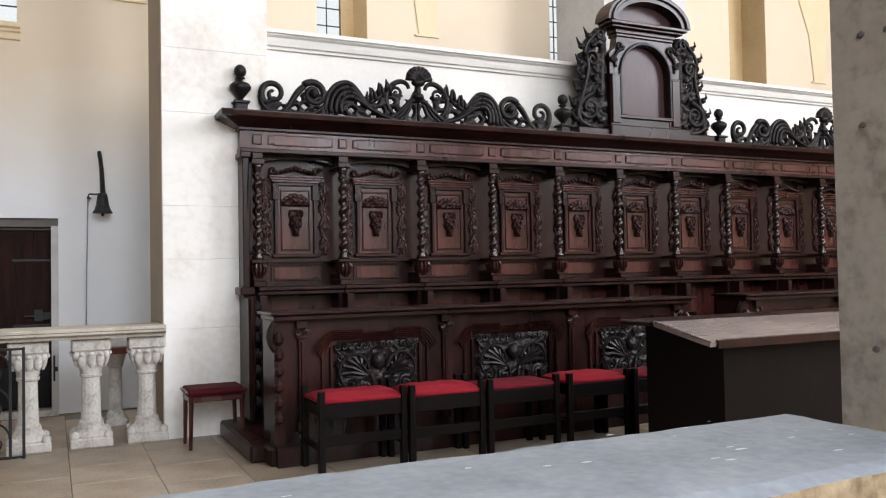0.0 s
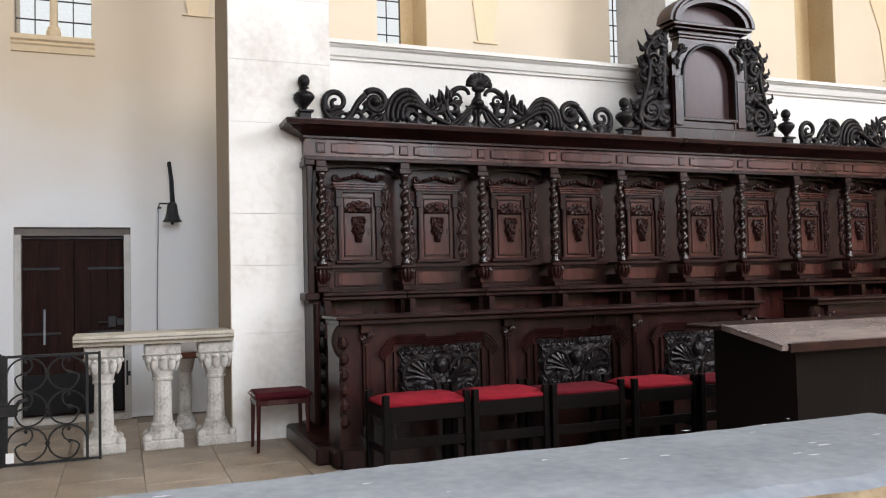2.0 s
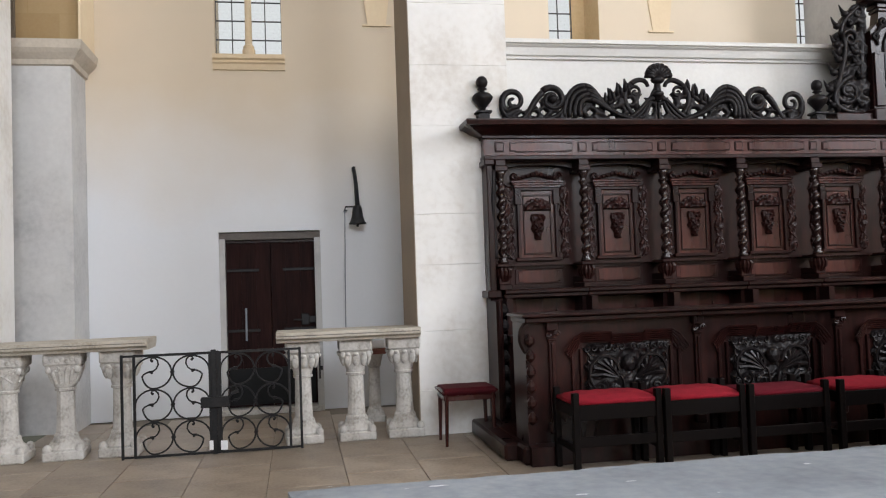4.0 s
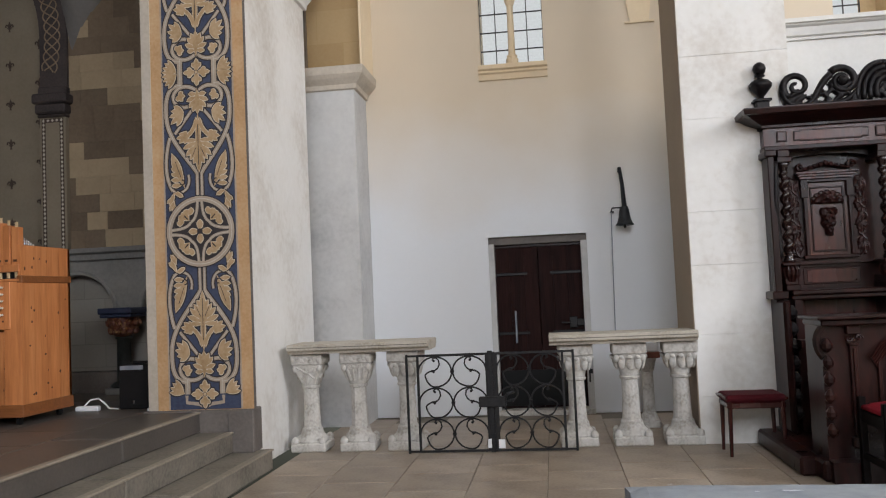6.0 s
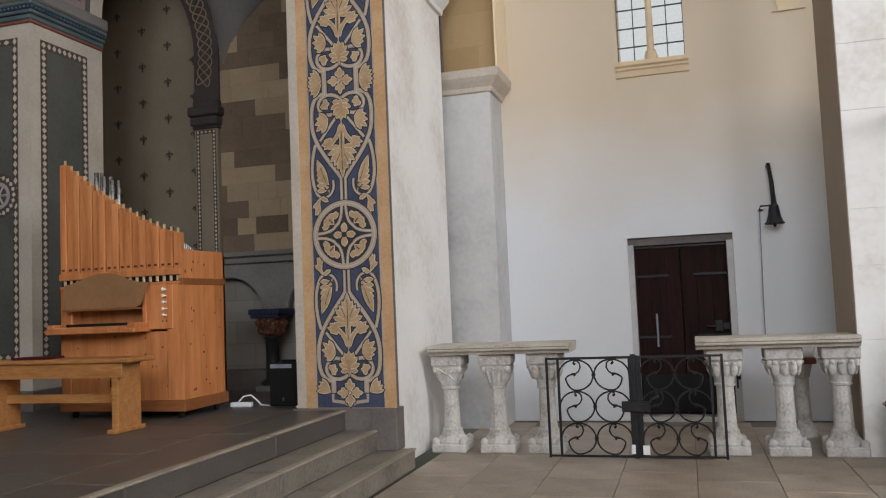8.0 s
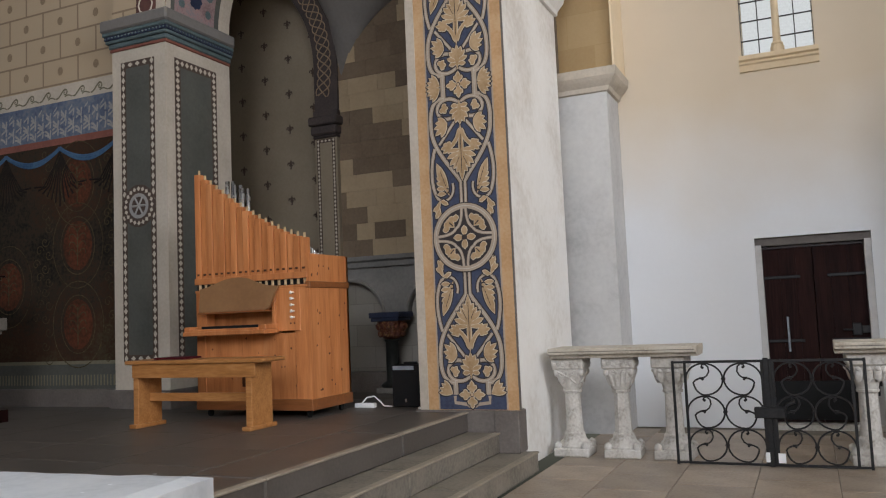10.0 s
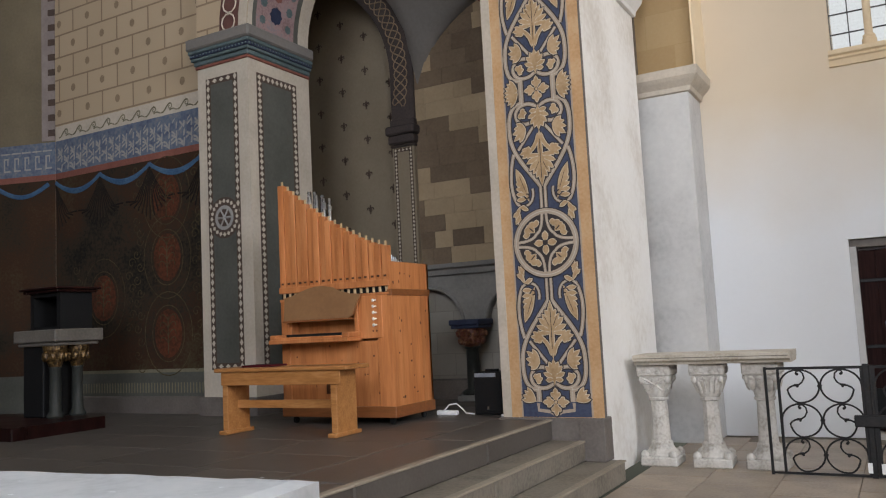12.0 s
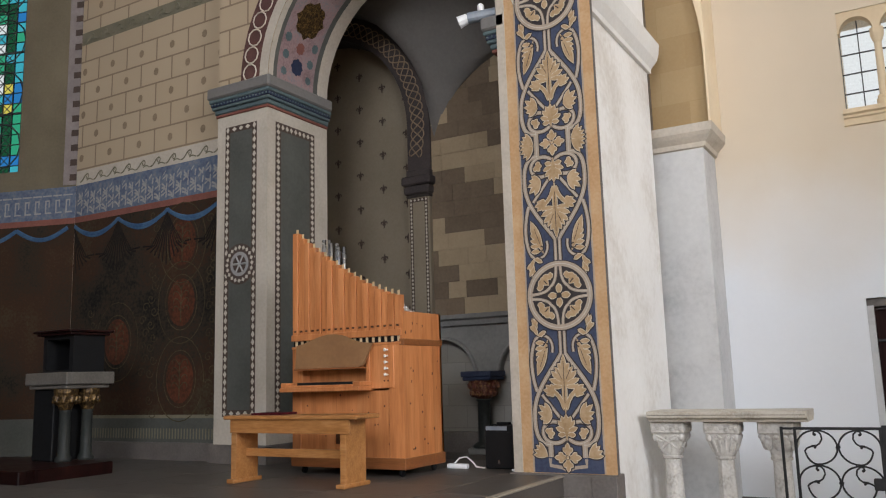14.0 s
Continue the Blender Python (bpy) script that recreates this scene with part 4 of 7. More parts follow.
# side chapel behind the arch
ashlar = structure("wall_ashlar", B((-5.64, -2.6, 9.0, 9.3, PZ - 0.02, 8.0)), ASHLARJOINT, "wall of patchy painted ashlar blocks")
rnd = random.Random(31)
for j in range(21):
    za, xa = 2.17 + 0.212 * j, -5.64 - rnd.uniform(0.0, 0.22)
    while xa < -3.0:
        ln = rnd.choice((0.26, 0.34, 0.44, 0.52))
        xb = xa + ln
        tone = math.sin(2.6 * (xa + 0.5 * ln) + 3.3 * za + 1.4 * math.sin(1.7 * za)) + rnd.uniform(-0.75, 0.75)
        part("stone", B((max(xa, -5.638) + 0.0012, min(xb, -2.7) - 0.0012, 8.990 - 0.003 * rnd.random(), 9.02, za + 0.0012, za + 0.2108)), ASHLARPALE if tone > 0.12 else ASHLARDARK, ashlar)
        xa = xb
structure("wall_fleur", B((-10.5, -5.64, 9.32, 9.56, PZ - 0.02, 8.0)), FLEURWALL, "stone-coloured wall painted with small lilies")
structure("wall_chapel_end", B((-10.7, -10.5, 7.78, 9.56, PZ - 0.02, 8.0)), FLEURWALL, "stone-coloured chapel wall")
bm = bmesh.new()
random.seed(3)
for i in range(11):
    for j in range(12):
        x, z = -6.15 - i * 0.40, 1.3 + j * 0.50 + (0.25 if i % 2 else 0)
        y = 9.314
        prism(bm, [(x - 0.014, z - 0.03), (x + 0.014, z - 0.03), (x + 0.018, z + 0.03), (x, z + 0.075), (x - 0.018, z + 0.03)], y, 9.322)
        for s in (-1, 1):
            tube(bm, curve((x, z - 0.01), (x + s * 0.03, z + 0.05), (x + s * 0.05, z + 0.04), (x + s * 0.05, z + 0.0), 5, y), 0.009, 4)
        prism(bm, [(x - 0.03, z - 0.012), (x + 0.03, z - 0.012), (x + 0.03, z), (x - 0.03, z)], y - 0.001, 9.322)
        prism(bm, [(x - 0.012, z - 0.06), (x + 0.012, z - 0.06), (x + 0.006, z - 0.03), (x - 0.006, z - 0.03)], y, 9.322)
structure("trim_lilies", bm, BORDERDARK, "small dark painted lilies on the wall")
pil = structure("pier_chapel", B((-5.89, -5.56, 8.92, 9.31, PZ - 0.02, 3.80)), FLEURWALL, "stone-coloured chapel pilaster")
PF = lambda u, v, d: (u, 8.92 - d, v)
diamond_border(pil, PF, -5.865, -5.585, 0.7, 3.74, 0.05, 0.05)
bm = B((-5.91, -5.54, 8.88, 9.31, 3.75, 3.79), (-5.92, -5.53, 8.85, 9.31, 3.79, 3.91), (-5.94, -5.50, 8.82, 9.31, 3.91, 4.03), (-5.91, -5.54, 8.90, 9.31, 4.03, 4.13), bev=0.02)
structure("trim_chapel_capital", bm, INKSTONE, "dark painted chapel capital")
ac, r_in, r_out, st = -7.5, 1.6, 1.95, 4.75
inner, outer = [(ac + r_in, 4.13)] + arc(ac, st, r_in, 0, 180, 26) + [(ac - r_in, 4.13)], [(ac + r_out, 4.13)] + arc(ac, st, r_out, 0, 180, 26) + [(ac - r_out, 4.13)]
bm = bmesh.new()
for k in range(len(inner) - 1):
    quad = (inner[k], inner[k + 1], outer[k + 1], outer[k])
    prism(bm, list(quad), 8.95, 9.316)
structure("trim_chapel_arch", bm, INKSTONE, "dark painted arch with interlace")
bm = bmesh.new()
for ph in (0, math.pi / 2, math.pi, 1.5 * math.pi):
    pts = []
    for k in range(220):
        a_ = radians(-14 + 194 * k / 219)
        rr = 1.77 + 0.10 * math.sin(22 * a_ + ph)
        pts.append((ac + rr * math.cos(a_), 8.945, st + rr * math.sin(a_)))
    tube(bm, pts, 0.009, 4)
structure("trim_chapel_interlace", bm, DOTPAINT, "painted interlace lines")
# grey groin vault of the side chapel
bm = bmesh.new()
gx, gy = [-10.5 + 7.9 * k / 60 for k in range(61)], [7.70 + 1.30 * k / 16 for k in range(17)]
def vault_z(x, y):
    z2 = 4.13 + 2.9 * math.sqrt(max(0, 1 - ((y - 7.5) / 1.5) ** 2))
    if x > -5.54:
        z1 = 4.13 + 1.45 * math.sqrt(max(0, 1 - ((x + 4.04) / 1.5) ** 2))
    else:
        z1 = st + 1.955 * math.sqrt(max(0, 1 - ((x - ac) / 1.955) ** 2)) if abs(x - ac) < 1.95 else 4.13
    return max(z1, z2)
grid = [[bm.verts.new((x, y, vault_z(x, y))) for y in gy] for x in gx]
for i_ in range(60):
    for j_ in range(16):
        bm.faces.new((grid[i_][j_], grid[i_ + 1][j_], grid[i_ + 1][j_ + 1], grid[i_][j_ + 1]))
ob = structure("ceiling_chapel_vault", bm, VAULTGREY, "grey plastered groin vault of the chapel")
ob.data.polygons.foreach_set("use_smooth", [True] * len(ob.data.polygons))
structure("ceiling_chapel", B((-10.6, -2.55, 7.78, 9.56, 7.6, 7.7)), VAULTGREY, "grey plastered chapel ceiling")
# blind arcade with ledge below the ashlar
bm = bmesh.new()
AY = 8.62
prism(bm, [(-5.69, 1.40)] + arc(-5.25, 1.40, 0.44, 180, 0, 16) + [(-4.49, 1.40)] + arc(-4.05, 1.40, 0.44, 180, 0, 16)[0:] + [(-3.0, 1.40), (-3.0, 2.0), (-5.69, 2.0)], AY, 8.995)
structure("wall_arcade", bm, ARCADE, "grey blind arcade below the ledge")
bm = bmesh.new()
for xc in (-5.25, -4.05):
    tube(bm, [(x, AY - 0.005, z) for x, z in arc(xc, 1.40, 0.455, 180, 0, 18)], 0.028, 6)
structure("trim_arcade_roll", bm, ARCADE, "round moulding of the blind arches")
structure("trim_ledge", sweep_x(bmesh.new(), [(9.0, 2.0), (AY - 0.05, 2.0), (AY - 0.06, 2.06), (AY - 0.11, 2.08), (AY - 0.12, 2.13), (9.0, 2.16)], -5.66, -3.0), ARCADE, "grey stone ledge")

# ---- painted ornament on the chancel pier ----
PX = -2.905
face = structure("painted_face", B((-3.335, -2.475, 6.696, 6.704, 0.535, 11)), ORANGEBORDER, "painted pier face with blue ground and tan leaf scrolls")
part("pale_edge", B((-3.42, -3.335, 6.69, 6.704, 0.17, 11)), PALEPAINT, face)
part("edge_strip", B((-2.475, -2.52 + 0.001, 6.70, 6.704, 0.535, 11), (-2.475, -2.462, 6.697, 6.72, 0.535, 11)), DARKBASE, face)
part("blue_ground", B((-3.222, -2.588, 6.693, 6.6965, 0.54, 11)), BLUEPAINT, face)
part("pale_line", B((-3.236, -3.222, 6.692, 6.6965, 0.54, 11), (-2.588, -2.574, 6.692, 6.6965, 0.54, 11)), BUFFLINE, face)


def strip(bm, pts, w, y):
    """A flat painted stroke along points (x, z)."""
    L, Rr = [], []
    for k, (x, z) in enumerate(pts):
        x2, z2 = pts[min(k + 1, len(pts) - 1)]
        x1, z1 = pts[max(k - 1, 0)]
        d = math.hypot(x2 - x1, z2 - z1) or 1
        nx, nz = -(z2 - z1) / d * w / 2, (x2 - x1) / d * w / 2
        L.append(bm.verts.new((x + nx, y, z + nz))), Rr.append(bm.verts.new((x - nx, y, z - nz)))
    for k in range(len(pts) - 1):
        bm.faces.new((L[k], L[k + 1], Rr[k + 1], Rr[k]))


def petal_points(x, z, ang, ln, wd, grow=0.0, n=9):
    """One rounded lobe from its root at (x, z), pointing along ang."""
    pts = []
    for s in (1, -1):
        side = []
        for k in range(n + 1):
            t = k / n
            side.append((t * (ln + 1.6 * grow) - 0.6 * grow, s * (wd * math.sin(math.pi * t ** 1.25) ** 0.95 + grow * min(1, 4 * t, 4 * (1.02 - t)))))
        pts += side if s > 0 else side[-2:0:-1]
    ca, sa = math.cos(ang), math.sin(ang)
    return [(x + u * ca - v * sa, z + u * sa + v * ca) for u, v in pts]


def poly(bm, pts, y):
    """Fan-filled flat shape about its centre."""
    cxx, czz = sum(p[0] for p in pts) / len(pts), sum(p[1] for p in pts) / len(pts)
    c = bm.verts.new((cxx, y, czz))
    vs = [bm.verts.new((px, y, pz)) for px, pz in pts]
    for k in range(len(vs)):
        bm.faces.new((c, vs[k], vs[(k + 1) % len(vs)]))


class Paint:
    """Layers of one painted field: dark contour, strand, strand line, leaf contour, pale leaf edge, leaf, rib."""

    def __init__(self, origin, sgn=1, y=6.6922):
        self.o, self.sgn, self.y, self.k = origin, sgn, y, 0
        self.bm = {nm: bmesh.new() for nm in ("strand_contour", "strand", "strand_line", "contour", "pale_edge_line", "leaf", "rib")}
        self.depth = {"strand_contour": 0.0, "strand": 0.0012, "strand_line": 0.0024, "contour": 0.0030, "pale_edge_line": 0.0052, "leaf": 0.0074, "rib": 0.0096}

    def at(self, nm):
        return self.y - self.depth[nm] - 0.000012 * self.k

    def p(self, x, h):
        return (self.o[0] + x, self.o[1] + self.sgn * h)

    def petal(self, x, h, ang, ln, wd):
        self.k += 1
        a = ang * self.sgn
        px, pz = self.p(x, h)
        poly(self.bm["contour"], petal_points(px, pz, a, ln, wd, 0.0165), self.at("contour"))
        poly(self.bm["pale_edge_line"], petal_points(px, pz, a, ln, wd, 0.0058), self.at("pale_edge_line"))
        poly(self.bm["leaf"], petal_points(px, pz, a, ln, wd), self.at("leaf"))

    def rib(self, pts, w=0.006):
        self.k += 1
        strip(self.bm["rib"], [self.p(x, h) for x, h in pts], w, self.at("rib"))

    def stroke(self, pts, w=0.034):
        self.k += 1
        q = [self.p(x, h) for x, h in pts]
        strip(self.bm["strand_contour"], q, w + 0.022, self.at("strand_contour"))
        strip(self.bm["strand"], q, w, self.at("strand"))
        strip(self.bm["strand_line"], q, 0.005, self.at("strand_line"))

    def finish(self):
        for nm, m_ in (("strand_contour", OUTLINE), ("strand", BUFFLINE), ("strand_line", DIAMOND), ("contour", OUTLINE), ("pale_edge_line", LEAFEDGE), ("leaf", TANPAINT), ("rib", OUTLINE)):
            if len(self.bm[nm].verts):
                part("painted_" + nm, self.bm[nm], m_, face)
            else:
                self.bm[nm].free()


def bez(*p, n=10):
    return [(q[0], q[2]) for q in curve(*p, n)]


def ornament(z0, sgn):
    """Half a repeat of the painted scrolls: from the rosette at z0 towards the medallion 1.4 m on."""
    o = Paint((PX, z0), sgn)
    for s in (-1, 1):
        D = lambda deg: deg if s > 0 else 180 - deg
        # bar beside the rosette with its side fan
        o.stroke([(s * 0.157, 0.0), (s * 0.157, 0.125)], 0.046)
        for q in (6, 24, 42, 58):
            o.petal(s * 0.186, 0.006, radians(D(q)), 0.132 + 0.0002 * q, 0.0165)
        # long ogee strand closing on the stem
        o.stroke(bez((s * 0.150, 0.105), (s * 0.295, 0.10), (s * 0.302, 0.26), (s * 0.288, 0.42), n=12) + bez((s * 0.288, 0.42), (s * 0.262, 0.60), (s * 0.10, 0.76), (s * 0.021, 0.885), n=12)[1:], 0.036)
        o.stroke([(s * 0.021, 0.875), (s * 0.021, 1.11)], 0.026)
        # volute under the bar with a curled leaf in its eye
        o.stroke(bez((s * 0.012, 0.165), (s * 0.06, 0.10), (s * 0.20, 0.10), (s * 0.222, 0.20), n=10) + bez((s * 0.222, 0.20), (s * 0.225, 0.285), (s * 0.15, 0.325), (s * 0.075, 0.295), n=9)[1:], 0.032)
        for q, ln in ((215, 0.05), (170, 0.062), (128, 0.066), (85, 0.05)):
            o.petal(s * 0.175, 0.195, radians(D(q)), ln, 0.017)
        # leaf springing sideways from the volute
        for q, ln in ((-34, 0.105), (-8, 0.115), (16, 0.135), (40, 0.155), (62, 0.135)):
            o.petal(s * 0.128, 0.345, radians(D(q)), ln, 0.019)
        # crossing diagonal
        o.stroke([(s * 0.055, 0.335), (s * 0.215, 0.535)], 0.026)
        # curled side branch of the palmette
        for k in range(5):
            t = k / 4
            o.petal(s * (0.018 + 0.045 * t * t), 0.40 + 0.13 * t, radians(D(88 - 46 * t)), 0.085, 0.015)
        for q, ln in ((66, 0.075), (38, 0.10), (12, 0.105), (-14, 0.08), (-44, 0.05)):
            o.petal(s * 0.095, 0.555, radians(D(q)), ln, 0.0165)
        # lobes of the great leaf
        for h, q, ln, wd in ((0.60, 2, 0.12, 0.017), (0.615, 22, 0.145, 0.020), (0.635, 42, 0.15, 0.021), (0.665, 54, 0.13, 0.018), (0.715, 62, 0.095, 0.016), (0.745, 50, 0.075, 0.014)):
            o.petal(s * 0.004, h, radians(D(q)), ln, wd)
        o.rib([(s * 0.020, 0.665), (s * 0.058, 0.745)], 0.005)
        # spandrel strand and its teardrop leaf
        o.stroke(bez((s * 0.262, 0.565), (s * 0.318, 0.74), (s * 0.318, 0.93), (s * 0.245, 1.035), n=12), 0.030)
        o.stroke(bez((s * 0.245, 1.035), (s * 0.17, 1.09), (s * 0.07, 1.02), (s * 0.100, 0.90), n=8), 0.022)
        for k in range(6):
            t = k / 5
            o.petal(s * (0.155 + 0.045 * t), 0.985 - 0.19 * t, radians(D(4 - 52 * t)), 0.098 - 0.03 * t, 0.0175)
        o.petal(s * 0.135, 1.015, radians(D(-70)), 0.33, 0.034)
        o.rib([(s * (0.155 + 0.022 * math.cos(q * 0.7)), 0.965 + 0.022 * math.sin(q * 0.7)) for q in range(8)], 0.011)
        o.rib([(s * 0.165, 0.92), (s * 0.215, 0.78)], 0.005)
        # corner leaf beside the medallion
        for h, q, ln in ((1.05, 66, 0.12), (1.09, 34, 0.085), (1.12, 60, 0.10), (1.15, 80, 0.11), (1.05, 152, 0.085), (1.06, 176, 0.05)):
            o.petal(s * 0.228, h, radians(D(q)), ln, 0.0155)
        # cluster between the volutes
        for h, q, ln in ((0.195, -4, 0.075), (0.215, 22, 0.10), (0.235, 46, 0.105), (0.25, 68, 0.105)):
            o.petal(s * 0.004, h, radians(D(q)), ln, 0.018)
    # central cluster, stem and great leaf
    for ln, h, wd in ((0.23, 0.14, 0.026), (0.34, 0.36, 0.020), (0.30, 0.585, 0.026), (0.24, 0.56, 0.046)):
        o.petal(0, h, math.pi / 2, ln, wd)
    o.rib([(0, 0.46), (0, 0.82)], 0.006)
    # rosette of four clubbed petals
    if sgn > 0:
        for a in (0, 90, 180, 270):
            c, d = math.cos(radians(a)), math.sin(radians(a))
            for q, ln in ((-44, 0.058), (44, 0.058), (0, 0.082)):
                o.petal(0.038 * c, 0.038 * d, radians(a + q), ln, 0.0175)
            o.petal(0, 0, radians(a), 0.075, 0.02)
        o.rib([(0.018 * math.cos(q * 0.7854), 0.018 * math.sin(q * 0.7854)) for q in range(9)], 0.005)
    o.finish()


def medallion(z0):
    F2 = lambda y: (lambda u, v, d: (u, y, v))
    part("medallion_ground", disc(F2(6.6815), PX, z0, 0, 0.316, 0, 48), OUTLINE, face)
    part("medallion_ring", disc(F2(6.6803), PX, z0, 0.258, 0.308, 0, 48), BUFFLINE, face)
    part("medallion_ring_line", disc(F2(6.6795), PX, z0, 0.281, 0.287, 0, 48), DIAMOND, face)
    o = Paint((PX, z0), 1, 6.6792)
    for k in range(4):
        a = 90 * k
        c, d = math.cos(radians(a)), math.sin(radians(a))
        for s in (-1, 1):
            # arm of the cross whose two strands bend into the neighbouring arms
            w = lambda u, v: (u * c - v * d, u * d + v * c)
            o.stroke([w(*q) for q in bez((0.258, s * 0.020), (0.16, s * 0.022), (0.10, s * 0.045), (0.083, s * 0.083), n=9)], 0.026)
            # leaf hugging the ring
            e = radians(a + 45)
            for q, ln in ((0.0, 0.075), (0.30, 0.075), (0.60, 0.062)):
                g = e - s * 0.30 + s * q
                o.petal(0.165 * math.cos(g), 0.165 * math.sin(g), g + s * 0.5, ln, 0.022)
        e = radians(a + 45)
        o.petal(0.135 * math.cos(e), 0.135 * math.sin(e), e, 0.10, 0.034)
        o.rib([(0.152 * math.cos(e), 0.152 * math.sin(e)), (0.20 * math.cos(e), 0.20 * math.sin(e))], 0.010)
        o.petal(0.006 * c, 0.006 * d, radians(a), 0.098, 0.026)
    o.rib([(-0.024, 0), (0.024, 0)], 0.046)
    o.finish()


for z0, ss in ((0.67, (1,)), (3.47, (-1, 1)), (6.27, (-1,))):
    for sg in ss:
        ornament(z0, sg)
for z0 in (2.07, 4.87):
    medallion(z0)
# pointed hem of the lowest ornament
bm = bmesh.new()
strip(bm, [(PX - 0.165, 0.66), (PX - 0.165, 0.60), (PX - 0.05, 0.585), (PX, 0.55), (PX + 0.05, 0.585), (PX + 0.165, 0.60), (PX + 0.165, 0.66)], 0.03, 6.6880)
part("hem", bm, BUFFLINE, face)

# ---- door ----
door = tagged(new("door_1"), "closed dark wooden double door with iron hinges", kind="structure")
part("frame_stone", B((-0.64, -0.575, DW + 0.03, DW + 0.24, 0, 2.0), (0.44, 0.51, DW + 0.03, DW + 0.24, 0, 2.0)), GREYPLASTER, door)
# dark colour here stands in for the shadow under the opening's head
part("lintel", B((-0.64, 0.51, DW + 0.06, DW + 0.24, 1.99, 2.079)), DARKBASE, door)
part("head_rail", B((-0.575, 0.44, DW + 0.13, DW + 0.22, 1.955, 1.99), bev=0.004), OAK, door)
for k in range(6):
    xa = -0.575 + k * 0.1692
    part("plank", B((xa + (0.004 if k == 3 else 0.0006), xa + (0.165 if k == 2 else 0.1686), DW + 0.16 - (0.004 if k == 2 else 0), DW + 0.22, 0.06, 1.97), bev=0.0015), DOORWOOD, door)
part("threshold", B((-0.64, 0.51, DW - 0.02, DW + 0.6, -0.012, 0.045)), LIMESTONE, door)
part("panel_lower", B((-0.56, 0.42, DW + 0.145, DW + 0.158, 0.08, 0.50), bev=0.003), BLACKBOX, door)
bm = bmesh.new()
for z in (1.62, 0.92):
    for x0, x1 in ((-0.60, -0.20), (0.07, 0.47)):
        box(bm, x0, x1, DW + 0.142, DW + 0.152, z, z + 0.034, bev=0.004)
    for x in (-0.59, 0.455):
        lathe(bm, [(0.016, z - 0.05), (0.02, z - 0.045), (0.02, z + 0.075), (0.016, z + 0.08)], x, DW + 0.14, 8)
part("hinge", bm, IRON, door)
bm = B((0.27, 0.36, DW + 0.13, DW + 0.155, 0.98, 1.11), (0.36, 0.48, DW + 0.12, DW + 0.15, 1.0, 1.08), bev=0.005)
tube(bm, [(0.28, DW + 0.13, 1.04), (0.28, DW + 0.09, 1.04), (0.18, DW + 0.085, 1.045)], 0.010, 6)
part("door_handle", bm, IRON, door)
part("bolt", tube(bmesh.new(), [(-0.36, DW + 0.14, 0.82), (-0.36, DW + 0.14, 1.2)], 0.012, 6), GREYMETAL, door)
part("hinge_lower", B((0.455, 0.475, DW + 0.02, DW + 0.035, 0.35, 0.62), (0.46, 0.5, DW + 0.015, DW + 0.03, 0.45, 0.5)), IRON, door)
structure("wall_behind_door", B((-1.2, 1.2, DW + 0.62, DW + 0.7, 0, 2.6)), DARKBASE, "dark space closed behind the door")

# ---- bell ----
bell = thing("sacristy_bell", "small dark bronze bell on a wall bracket with a pull cord", "bell")
bm = lathe(bmesh.new(), [(0.02, 2.345), (0.045, 2.34), (0.055, 2.30), (0.065, 2.22), (0.085, 2.16), (0.105, 2.135), (0.10, 2.128), (0.06, 2.14)], 0.94, DW - 0.17, 16)
part("bell_body", bm, BRONZE, bell, smooth=True)
part("clapper", lathe(bmesh.new(), [(0.01, 2.14), (0.018, 2.115), (0.01, 2.095)], 0.94, DW - 0.17, 8), IRON, bell)
bm = tube(bmesh.new(), [(0.945, DW - 0.17, 2.34), (0.94, DW - 0.17, 2.44), (0.935, DW - 0.15, 2.6), (0.915, DW - 0.12, 2.80)], 0.028, 8, taper=0.02)
box(bm, 0.90, 0.935, DW - 0.13, DW, 2.76, 2.80)
part("bracket", bm, BRONZE, bell)
bm = tube(bmesh.new(), [(0.945, DW - 0.17, 2.33), (0.81, DW - 0.12, 2.335), (0.80, DW - 0.1, 2.30)], 0.009, 6)
box(bm, 0.79, 0.83, DW - 0.12, DW, 2.29, 2.30)
part("lever", bm, IRON, bell)
part("pull_cord", tube(bmesh.new(), [(0.80, DW - 0.1, 2.30), (0.785, DW - 0.09, 1.6), (0.77, DW - 0.08, 0.7)], 0.006, 5), GREYMETAL, bell)

